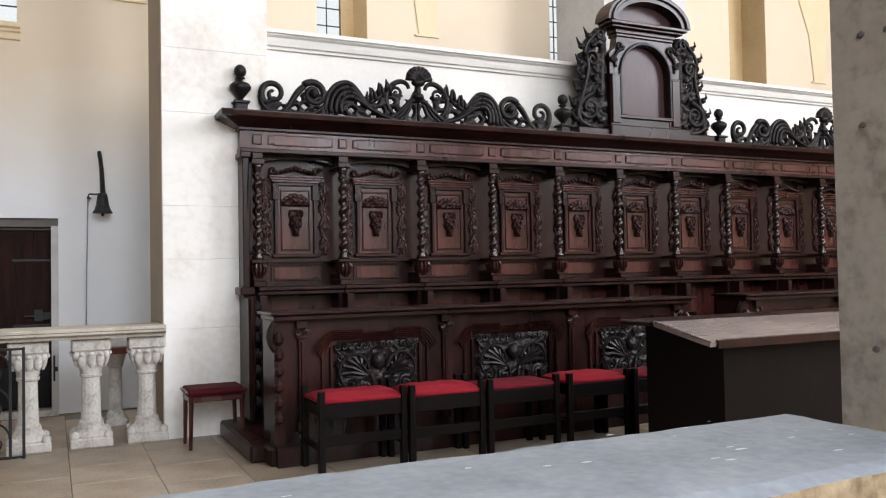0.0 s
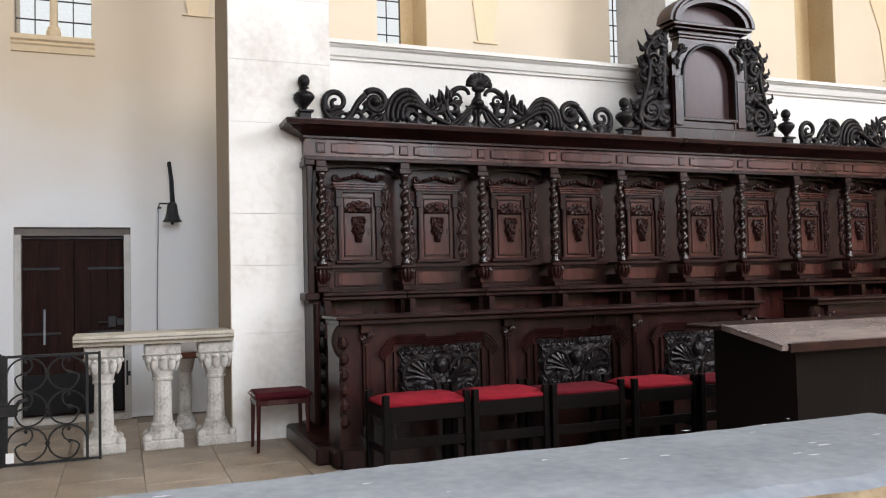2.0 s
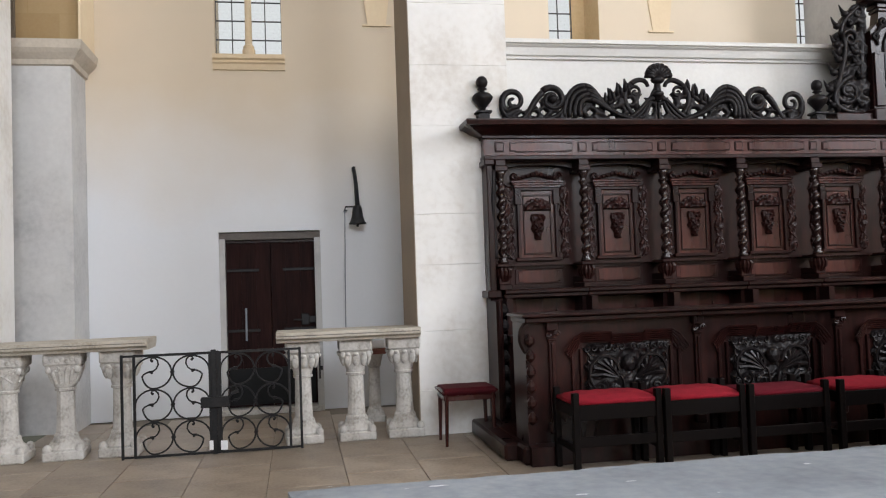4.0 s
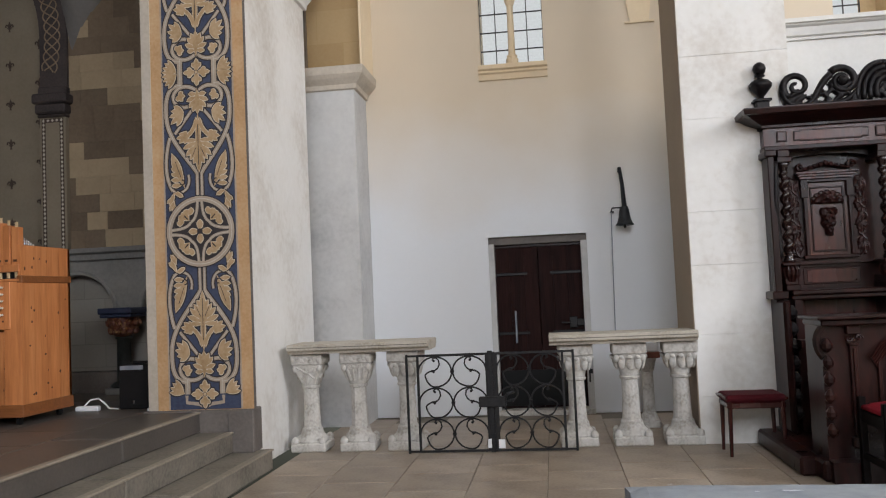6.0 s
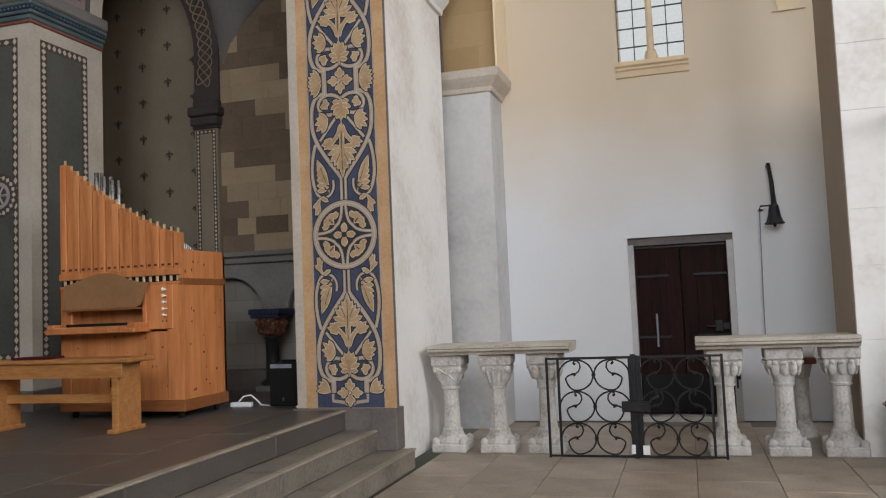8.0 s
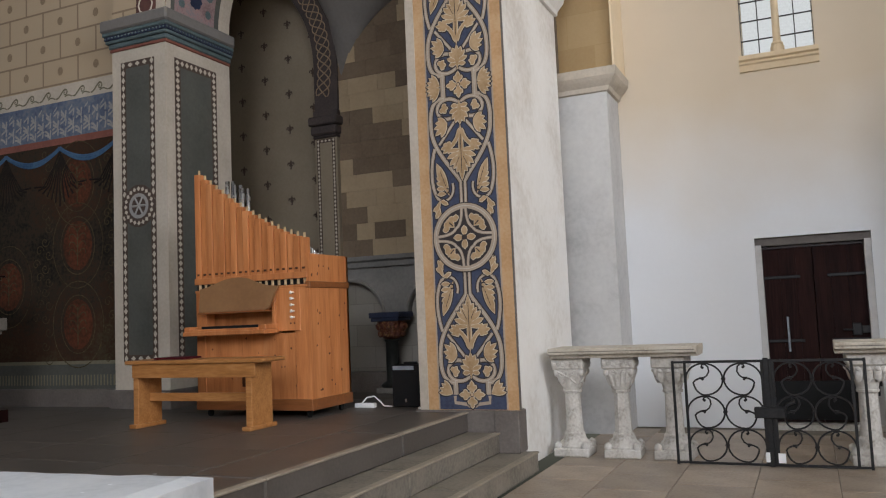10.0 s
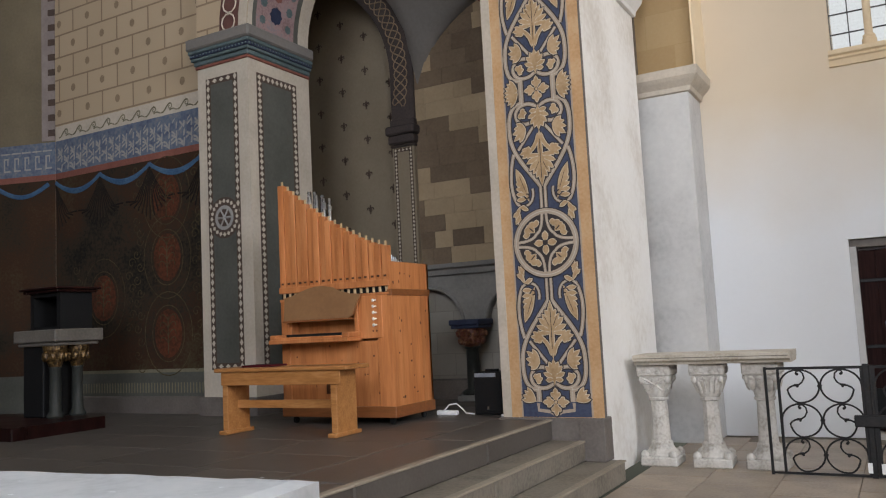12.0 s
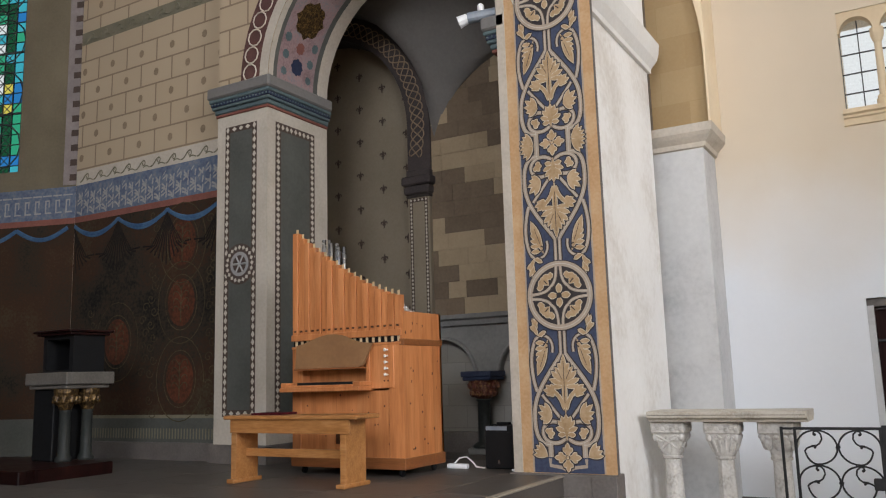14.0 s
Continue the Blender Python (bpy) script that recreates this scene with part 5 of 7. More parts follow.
# ---- balustrade ----
def baluster_meshes(kind):
    """Short column: moulded base with corner spurs, shaft, block capital carved on its faces, abacus."""
    n = (16, 8, 16)[kind]
    base = B((-0.185, 0.185, -0.185, 0.185, 0.0, 0.082), bev=0.012)
    lathe(base, [(0.172, 0.078), (0.176, 0.098), (0.160, 0.122), (0.128, 0.150), (0.112, 0.182), (0.110, 0.205), (0.096, 0.222)], 0, 0, 20)
    for sx in (-1, 1):
        for sy in (-1, 1):
            blob(base, sx * 0.145, sy * 0.145, 0.10, 0.042, 0.042, 0.045, 8)
    shaft = lathe(bmesh.new(), [(0.094, 0.215), (0.088, 0.30), (0.081, 0.585), (0.098, 0.592), (0.101, 0.612), (0.088, 0.622)], 0, 0, n)
    # capital: round at the neck, square under the abacus
    cap = bmesh.new()
    rings, m = [], 32
    for k in range(10):
        t = k / 9
        r = 0.092 + 0.058 * t ** (0.75 if kind != 2 else 1.25)
        ring = []
        for j in range(m):
            a = 2 * math.pi * (j + 0.5) / m
            q = 1 / max(abs(math.cos(a)), abs(math.sin(a)))
            f = 1 + (q - 1) * min(1, 1.25 * t) * 0.92
            g = 0.010 * math.cos(8 * a) * math.sin(math.pi * min(1, t * 1.05)) if kind == 0 else 0
            ring.append(cap.verts.new((r * f * math.cos(a) * (1 + g / r), r * f * math.sin(a) * (1 + g / r), 0.615 + 0.205 * t)))
        rings.append(ring)
    for a, b_ in zip(rings, rings[1:]):
        for j in range(m):
            cap.faces.new((a[j], a[(j + 1) % m], b_[(j + 1) % m], b_[j]))
    cap.faces.new(rings[0][::-1]), cap.faces.new(rings[-1])
    for f in range(4):
        M = Matrix.Rotation(math.pi / 2 * f, 4, "Z") @ Matrix.Translation((0, -0.124, 0.72)) @ Matrix.Rotation(radians(14), 4, "X") @ Matrix.Translation((0, 0, -0.72))
        if kind == 0:
            # crossing ribbons
            for s in (-1, 1):
                tube(cap, [(s * 0.115, -0.004, 0.80), (s * 0.06, -0.008, 0.775), (-s * 0.02, -0.006, 0.73), (-s * 0.07, 0.0, 0.685)], 0.011, 5, m=M)
                tube(cap, spiral(s * 0.075, 0.775, 0.034, 1.2, 0.4, s, 12, -0.004), 0.010, 5, m=M)
        elif kind == 1:
            # upright scrolls
            for x in (-0.085, -0.03, 0.03, 0.085):
                tube(cap, [(x * 0.72, 0.006, 0.655), (x * 0.86, -0.004, 0.71), (x, -0.008, 0.765), (x + 0.018, -0.006, 0.795)], 0.012, 5, m=M)
            for s in (-1, 1):
                tube(cap, spiral(s * 0.055, 0.79, 0.028, 1.1, 1.0, s, 10, -0.006), 0.009, 5, m=M)
        else:
            # broad plain leaves turning out below the abacus
            for x, w in ((-0.08, 0.05), (0.0, 0.055), (0.08, 0.05)):
                blob(cap, x, -0.006, 0.745, w * 0.72, 0.022, 0.07, 8, M)
                blob(cap, x, -0.022, 0.80, w * 0.5, 0.018, 0.02, 8, M)
    for k in range(4):
        a = math.pi / 2 * k + math.pi / 4
        blob(cap, 0.182 * math.cos(a), 0.182 * math.sin(a), 0.785, 0.030, 0.030, 0.040, 8)
    abacus = B((-0.168, 0.168, -0.168, 0.168, 0.818, 0.925), bev=0.012)
    if kind < 2:
        for f in range(4):
            M = Matrix.Rotation(math.pi / 2 * f, 4, "Z")
            for q in range(7):
                blob(abacus, -0.135 + 0.045 * q, -0.166, 0.86 + 0.012 * (q % 2), 0.026, 0.010, 0.026, 6, M)
    return [(nm, mesh_of(b_, nm, LIMESTONE)) for nm, b_ in (("base", base), ("shaft", shaft), ("capital", cap), ("abacus", abacus))]


KINDS = [baluster_meshes(k) for k in range(3)]
for x, tw, kind in ((-2.27, 0, 0), (-1.80, 3, 1), (-1.33, -4, 2), (0.26, 3, 2), (0.745, 0, 2), (1.20, -2, 2)):
    b = thing("baluster", "weathered limestone baluster with a carved capital under the rail", "baluster", "balusters of the balustrade", (x, 7.68, 0))
    b.rotation_euler, b.scale = (0, 0, radians(tw)), (0.91, 0.91, 1)
    for nm, me in KINDS[kind]:
        ob = new(nm, me)
        ob.parent = b
RP = [(7.42, 0.965), (7.42, 1.01), (7.43, 1.018), (7.93, 1.018), (7.94, 1.01), (7.94, 0.965), (7.90, 0.945), (7.89, 0.925), (7.47, 0.925), (7.46, 0.945)]
for x0, x1, lb in ((-2.42, -1.07, "worn grey stone rail slab with a broken end"), (0.03, 1.34, "worn grey stone rail slab against the pier")):
    rl = thing("rail_slab", lb, "stone rail", "rail slabs of the balustrade")
    part("slab", sweep_x(bmesh.new(), RP, x0, x1), RAILSTONE, rl)
    # dark strip on the face that stands in for a groove's shade
    part("groove_shade", B((x0 + 0.01, x1 - 0.012, 7.417, 7.424, 0.984, 0.990)), DARKBASE, rl)
cl = thing("stone_colonnette", "small limestone colonnette with a red-brown band under a white block", "colonnette", at=(1.0, 8.56, 0))
bm = B((-0.10, 0.10, -0.10, 0.10, 0, 0.07), bev=0.01)
lathe(bm, [(0.10, 0.07), (0.08, 0.12), (0.062, 0.15), (0.058, 0.56), (0.07, 0.57), (0.075, 0.6), (0.10, 0.70)], 0, 0, 16)
part("shaft", bm, LIMESTONE, cl)
part("band", B((-0.125, 0.125, -0.125, 0.125, 0.70, 0.76), bev=0.01), REDPAINT, cl)
part("block", B((-0.11, 0.11, -0.11, 0.11, 0.76, 0.93), bev=0.01), PLASTIC, cl)

# ---- iron gate ----
gate = thing("iron_gate", "black wrought iron double gate with scrolls, closed", "gate")
GY = 7.38


def gate_scroll(cxx, czz, cw, ch, s):
    """One C scroll of flat iron: high arc, low arc, inner curl and a spearhead; s mirrors it."""
    bm = bmesh.new()
    W, H = cw * 0.485, ch * 0.49
    X = lambda u, v: (cxx + s * u * W, GY, czz + v * H)
    # high arc from the outer bar over to the pinch, then the low arc back to the spearhead
    tube(bm, [X(math.cos(a), 0.02 + 0.98 * math.sin(a)) for a in [math.pi * (1 - k / 14) for k in range(15)]], 0.0075, 6)
    tube(bm, [X(math.cos(a), 0.02 + 1.0 * math.sin(a)) if a > -1.57 else X(0.62 * math.cos(a), 0.02 + 1.0 * math.sin(a)) for a in [-math.pi * k / 14 for k in range(14)]] + [X(-0.50, -0.06), X(-0.30, 0.05), X(-0.10, 0.06)], 0.0075, 6)
    tube(bm, [X(-0.06, 0.06), X(0.16, 0.24), X(0.28, 0.50), X(0.24, 0.78), X(0.08, 0.95), X(-0.08, 0.92), X(-0.12, 0.78), X(-0.05, 0.70)], 0.0065, 6, taper=0.008)
    blob(bm, *X(-0.05, 0.74), 0.013, 0.011, 0.013)
    prism(bm, [(X(u, v)[0], X(u, v)[2]) for u, v in ((-0.26, 0.14), (-0.02, 0.16), (-0.02, -0.04), (-0.10, -0.08))], GY - 0.007, GY + 0.007)
    blob(bm, *X(1.0, 0.02), 0.017, 0.013, 0.017)
    blob(bm, *X(0.0, 1.0), 0.02, 0.012, 0.013)
    return bm


def gate_leaf(xa, xb):
    p_ = new("gate_leaf")
    p_.parent = gate
    for x in (xa, xb):
        part("stile", B((x - 0.011, x + 0.011, GY - 0.011, GY + 0.011, 0.012, 0.885), bev=0.002), IRON, p_)
    part("top_bar", B((xa - 0.01, xb + 0.01, GY - 0.010, GY + 0.010, 0.868, 0.890), bev=0.002), IRON, p_)
    part("bottom_bar", B((xa - 0.01, xb + 0.01, GY - 0.010, GY + 0.010, 0.006, 0.026), bev=0.002), IRON, p_)
    cw, ch = (xb - xa) / 2, 0.842 / 3
    for i in range(2):
        for j in range(3):
            part("scroll", gate_scroll(xa + cw * (i + 0.5), 0.026 + ch * (j + 0.5), cw, ch, 1 if i == 0 else -1), IRON, p_)


gate_leaf(-1.170, -0.540)
gate_leaf(-0.455, 0.140)
part("meeting_bar", B((-0.530, -0.486, GY - 0.016, GY + 0.016, 0.0, 0.905), (-0.486, -0.464, GY - 0.013, GY + 0.013, 0.004, 0.895), bev=0.004), IRON, gate)
for x, s_ in ((-1.272, 1), (0.236, -1)):
    part("post", B((x - 0.011, x + 0.011, GY - 0.011, GY + 0.011, -0.002, 0.893), bev=0.002), IRON, gate)
    for za, zb in ((0.869, 0.888), (0.008, 0.024)):
        part("tie_bar", B((min(x, x + s_ * 0.09), max(x, x + s_ * 0.09), GY - 0.008, GY + 0.008, za, zb)), IRON, gate)
part("lock_box", B((-0.62, -0.375, GY - 0.045, GY + 0.02, 0.405, 0.495), bev=0.006), IRON, gate)
part("latch", tube(bmesh.new(), [(-0.40, GY - 0.03, 0.45), (-0.36, GY - 0.04, 0.52), (-0.30, GY - 0.03, 0.54)], 0.016, 6), IRON, gate)
part("white_tag", B((-0.555, -0.522, GY - 0.02, GY - 0.016, 0.04, 0.12)), PLASTIC, gate, "small white tag")
part("white_tag", B((-0.458, -0.40, GY - 0.02, GY - 0.016, 0.035, 0.115)), PLASTIC, gate, "small white tag")

# ---- stool with maroon seat beside the pier ----
ch = thing("upholstered_stool", "wooden stool with maroon velvet seat beside the pier", "stool")
bm = bmesh.new()
box(bm, 1.44, 1.93, 6.95, 7.33, 0.435, 0.50, bev=0.025)
part("seat", bm, MAROON, ch)
for x, y in ((1.47, 6.98), (1.90, 6.98), (1.47, 7.30), (1.90, 7.30)):
    part("leg", tube(bmesh.new(), [(x + (0.01 if x < 1.6 else -0.01), y, 0.45), (x, y, 0.0)], 0.020, 8, taper=0.014), OAKRED, ch)
part("frame", B((1.455, 1.915, 6.965, 7.315, 0.39, 0.436), bev=0.006), OAKRED, ch)
for x in (1.445, 1.925):
    part("side_rail", tube(bmesh.new(), [(x, 6.96, 0.47), (x, 7.14, 0.485), (x, 7.33, 0.47)], 0.012, 6), OAKRED, ch)

# ---- choir stalls ----
PITCH, CX0 = 0.823, 2.15


def twisted(bm, x, y, z0, z1, r, turns):
    """Barley-sugar column: two strands wound about an axis."""
    n, seg = int(13 * turns), 10
    rings = []
    for k in range(n + 1):
        t = k / n
        a = 2 * math.pi * turns * t
        ring = []
        for j in range(seg):
            b_ = 2 * math.pi * j / seg
            rr = r * (0.76 + 0.30 * math.cos(b_ - a))
            ring.append(bm.verts.new((x + rr * math.cos(b_), y + rr * math.sin(b_), z0 + (z1 - z0) * t)))
        rings.append(ring)
    for a, b_ in zip(rings, rings[1:]):
        for j in range(seg):
            bm.faces.new((a[j], a[(j + 1) % seg], b_[(j + 1) % seg], b_[j]))
    bm.faces.new(rings[0][::-1]), bm.faces.new(rings[-1])


def carved_board(bm, inside, x0, x1, z0, z1, y, depth, res, seed, thick=0.03):
    """A pierced board: cells where inside(x, z) holds, its front worked into leaf ridges."""
    nx, nz = int((x1 - x0) / res), int((z1 - z0) / res)
    on = [[inside(x0 + (i + 0.5) * res, z0 + (j + 0.5) * res) for j in range(nz)] for i in range(nx)]
    vf, vb = {}, {}
    def get(i, j):
        if (i, j) not in vf:
            x, z = x0 + i * res, z0 + j * res
            r = 1 - abs(noise.noise((x * 7 + seed, z * 9, 0.3 * seed))) * 2.2
            r2 = 1 - abs(noise.noise((x * 17, z * 19 + seed, seed))) * 2.2
            cells = [on[a][c] for a in (i - 1, i) for c in (j - 1, j) if 0 <= a < nx and 0 <= c < nz]
            rim = 0.0 if len(cells) == 4 and all(cells) else 0.02
            vf[i, j] = bm.verts.new((x, y - depth * (0.7 * max(0, r) + 0.4 * max(0, r2)) + rim, z))
            vb[i, j] = bm.verts.new((x, y + thick, z))
        return vf[i, j], vb[i, j]
    for i in range(nx):
        for j in range(nz):
            if not on[i][j]:
                continue
            c = [get(i, j), get(i + 1, j), get(i + 1, j + 1), get(i, j + 1)]
            bm.faces.new([v[0] for v in c]), bm.faces.new([v[1] for v in c][::-1])
            for di, dj, a, d in ((0, -1, 0, 1), (1, 0, 1, 2), (0, 1, 2, 3), (-1, 0, 3, 0)):
                if not (0 <= i + di < nx and 0 <= j + dj < nz and on[i + di][j + dj]):
                    bm.faces.new((c[a][0], c[a][1], c[d][1], c[d][0]))


def height_at(pts, x):
    for (xa, za), (xb, zb) in zip(pts, pts[1:]):
        if xa <= x <= xb:
            t = (x - xa) / (xb - xa)
            t = t * t * (3 - 2 * t)
            return za + (zb - za) * t
    return 0.0


def stall_bay(first):
    """One seat back: base ledge, twisted column, framed panel with a carved bouquet; origin at the column foot."""
    t = thing("choir_stall", "dark carved oak choir stall back with twisted column", "choir stall", "choir stalls along the screen wall", (CX0, 0, 0))
    X = PITCH
    part("back_board", B((-0.02, X - 0.02, 7.66, 7.72, 0.15, 2.56)), OAK, t)
    part("seat_back", B((0.06, X - 0.06, 7.63, 7.66, 0.62, 1.24), bev=0.008), OAKRED, t, "plain red-brown seat back")
    part("ledge", B((-0.02, X - 0.022, 7.33, 7.66, 1.29, 1.33), (-0.02, X - 0.022, 7.36, 7.66, 1.25, 1.29), bev=0.008), OAK, t)
    part("seat", B((0.06, X - 0.06, 7.20, 7.64, 0.55, 0.60), bev=0.01), OAK, t)
    bm = bmesh.new()
    prism(bm, [(-0.03, 0.15), (0.03, 0.15), (0.03, 1.25), (-0.03, 1.25)], 7.25, 7.64)
    prism(bm, [(-0.05, 0.86), (0.05, 0.86), (0.05, 0.92), (-0.05, 0.92)], 7.08, 7.5)
    prism(bm, [(-0.07, 1.10), (0.07, 1.10), (0.07, 1.25), (-0.07, 1.25)], 7.40, 7.64)
    part("partition", bm, OAK, t)
    # pedestal under the column
    bm = B((-0.06, 0.06, 7.36, 7.66, 1.33, 1.38), (-0.055, 0.055, 7.40, 7.66, 1.38, 1.44), bev=0.006)
    lathe(bm, [(0.030, 1.40), (0.052, 1.43), (0.070, 1.47), (0.072, 1.505), (0.055, 1.535), (0.045, 1.545)], 0, 7.44, 14)
    for k in range(12):
        a_ = math.pi * 2 * k / 12
        tube(bm, [(0.035 * math.cos(a_), 7.44 + 0.035 * math.sin(a_), 1.41), (0.070 * math.cos(a_), 7.44 + 0.070 * math.sin(a_), 1.465), (0.075 * math.cos(a_), 7.44 + 0.075 * math.sin(a_), 1.505), (0.058 * math.cos(a_), 7.44 + 0.058 * math.sin(a_), 1.535)], 0.014, 5)
    box(bm, -0.075, 0.075, 7.36, 7.66, 1.545, 1.575, bev=0.006)
    part("pedestal", bm, OAK, t)
    bm = bmesh.new()
    lathe(bm, [(0.05, 1.575), (0.052, 1.60), (0.035, 1.62), (0.045, 1.635)], 0, 7.44, 12)
    twisted(bm, 0, 7.44, 1.635, 2.36, 0.046, 6.5)
    lathe(bm, [(0.040, 2.36), (0.028, 2.372), (0.034, 2.385), (0.042, 2.42), (0.056, 2.455)], 0, 7.44, 12)
    part("twisted_column", bm, POLISHED, t, smooth=True)
    part("column_capital", B((-0.062, 0.062, 7.38, 7.66, 2.45, 2.50), (-0.05, 0.05, 7.40, 7.66, 2.50, 2.56), bev=0.006), OAK, t)
    # low panel
    part("low_panel", B((0.17, X - 0.17, 7.648, 7.66, 1.375, 1.52), bev=0.004), OAK, t)
    part("low_field", B((0.20, X - 0.20, 7.642, 7.656, 1.395, 1.50), (0.24, X - 0.24, 7.641, 7.656, 1.387, 1.508), bev=0.003), OAKRED, t)
    part("low_frame", B((0.14, X - 0.14, 7.64, 7.66, 1.35, 1.365), (0.14, X - 0.14, 7.64, 7.66, 1.53, 1.545), (0.07, X - 0.07, 7.60, 7.66, 1.555, 1.58)), OAK, t)
    # main panel: stepped frame with an eared head and a sunk field
    xa, xb = 0.205, X - 0.205
    bm = B((xa, xa + 0.032, 7.618, 7.66, 1.63, 2.24), (xb - 0.032, xb, 7.618, 7.66, 1.63, 2.24), (xa - 0.02, xa + 0.045, 7.612, 7.66, 2.15, 2.30), (xb - 0.045, xb + 0.02, 7.612, 7.66, 2.15, 2.30),
           (xa - 0.025, xb + 0.025, 7.605, 7.66, 1.60, 1.632), (xa - 0.02, xb + 0.02, 7.614, 7.66, 2.285, 2.315), bev=0.005)
    part("panel_frame", bm, OAK, t)
    bm = B((xa - 0.03, xb + 0.03, 7.600, 7.66, 2.315, 2.338), (xa - 0.045, xb + 0.045, 7.588, 7.66, 2.338, 2.360), (xa - 0.06, xb + 0.06, 7.574, 7.66, 2.360, 2.382), bev=0.005)
    part("panel_cornice", bm, OAKRED, t)
    bm = B((xa + 0.062, xa + 0.078, 7.636, 7.66, 1.672, 2.235), (xb - 0.078, xb - 0.062, 7.636, 7.66, 1.672, 2.235), (xa + 0.062, xb - 0.062, 7.636, 7.66, 1.660, 1.678), (xa + 0.062, xb - 0.062, 7.636, 7.66, 2.232, 2.248), bev=0.004)
    part("panel_moulding", bm, OAK, t)
    part("panel", B((xa + 0.030, xb - 0.030, 7.646, 7.66, 1.632, 2.285)), OAKRED, t)
    # carved bouquet under a scalloped shell
    bm = bmesh.new()
    c = X / 2
    for k in range(7):
        a = radians(15 + 25 * k)
        blob(bm, c + 0.115 * math.cos(a), 7.632, 2.115 + 0.075 * math.sin(a), 0.030, 0.022, 0.028)
    def bouquet(x, z):
        shell = ((x - c) / 0.135) ** 2 + ((z - 2.10) / 0.085) ** 2 < 1 and z > 2.085
        h = (z - 1.80) / 0.255
        flowers = 0 < h < 1 and abs(x - c) < 0.088 * math.sqrt(h) * (1.12 - 0.35 * h) + 0.010 * math.sin(60 * z)
        return shell or flowers
    carved_board(bm, bouquet, c - 0.14, c + 0.14, 1.78, 2.19, 7.635, 0.05, 0.0115, 11, 0.012)
    for k in range(9):
        blob(bm, c + 0.045 * math.sin(2.4 * k) * (0.4 + 0.07 * k), 7.60, 1.84 + 0.021 * k, 0.018, 0.018, 0.018)
    part("bouquet", bm, OAKCARVED, t)
    # scroll foliage beside the panel
    bm = bmesh.new()
    for s, xs0 in ((1, 0.128), (-1, X - 0.128)):
        carved_board(bm, lambda x, z: abs(x - xs0) < 0.046 + 0.014 * math.sin(34 * z), xs0 - 0.065, xs0 + 0.065, 1.62, 2.34, 7.655, 0.017, 0.0125, 5 + s, 0.004)
        for q in range(5):
            z = 1.69 + q * 0.14
            d = s if q % 2 else -s
            tube(bm, spiral(xs0 + d * 0.012, z, 0.038, 1.25, -1.2 * d, d, 14, 7.643), 0.0095, 5, taper=0.006)
            tube(bm, curve((xs0 - d * 0.03, z - 0.07), (xs0 + d * 0.05, z - 0.03), (xs0 - d * 0.03, z + 0.05), (xs0 + d * 0.025, z + 0.10), 7, 7.643), 0.010, 5, taper=0.005)
            blob(bm, xs0 - d * 0.026, 7.646, z + 0.055, 0.011, 0.012, 0.024)
            blob(bm, xs0 + d * 0.034, 7.646, z + 0.035, 0.010, 0.012, 0.020)
    for k in range(9):
        blob(bm, c + (k - 4) * 0.045, 7.62, 2.455 - 0.012 * abs(k - 4), 0.028, 0.03, 0.03 - 0.003 * abs(k - 4))
    for s in (-1, 1):
        tube(bm, spiral(c + s * 0.22, 2.43, 0.04, 1.2, 0, s, 12, 7.62), 0.014, 5)
    part("foliage", bm, OAKCARVED, t)
    # arched shade under the entablature
    bm = bmesh.new()
    prism(bm, [(0.06, 2.50)] + [(x, z) for x, z in arc(c, 2.485, 0.345, 170, 10, 10, 0.05)] + [(X - 0.06, 2.50), (X - 0.06, 2.56), (0.06, 2.56)], 7.57, 7.64)
    part("head_board", bm, OAK, t)
    return t


bay = stall_bay(True)
NB = 11
for k in range(1, NB):
    copy_thing(bay, Matrix.Translation((CX0 + PITCH * k, 0, 0)))
XE = CX0 + PITCH * NB
# closing end of the row
end = thing("stall_end", "dark carved oak end panel of the choir stalls", "stall end")
part("end_board", B((2.0, 2.06, 7.36, 7.72, 0.15, 2.56), bev=0.008), OAK, end)
part("back_strip", B((2.03, 2.132, 7.655, 7.72, 0.15, 2.56)), OAK, end)
part("end_moulding", B((1.96, 2.09, 7.30, 7.72, 1.26, 1.33), bev=0.01), OAK, end)
part("end_cap", B((1.975, 2.075, 7.33, 7.72, 2.50, 2.56), bev=0.01), OAK, end)
for k in range(7):
    part("bead", lathe(bmesh.new(), [(0.012, 0.25 + 0.14 * k), (0.045, 0.29 + 0.14 * k), (0.045, 0.32 + 0.14 * k), (0.012, 0.37 + 0.14 * k)], 2.08, 7.22, 8), CARVED, end)
part("end_wing", B((2.0, 2.06, 7.16, 7.40, 0.15, 1.25), bev=0.02), OAK, end)
tw = bmesh.new()
twisted(tw, 2.06, 7.38, 1.62, 2.46, 0.03, 1.0)
part("corner_shaft", tw, CARVED, end, smooth=True)

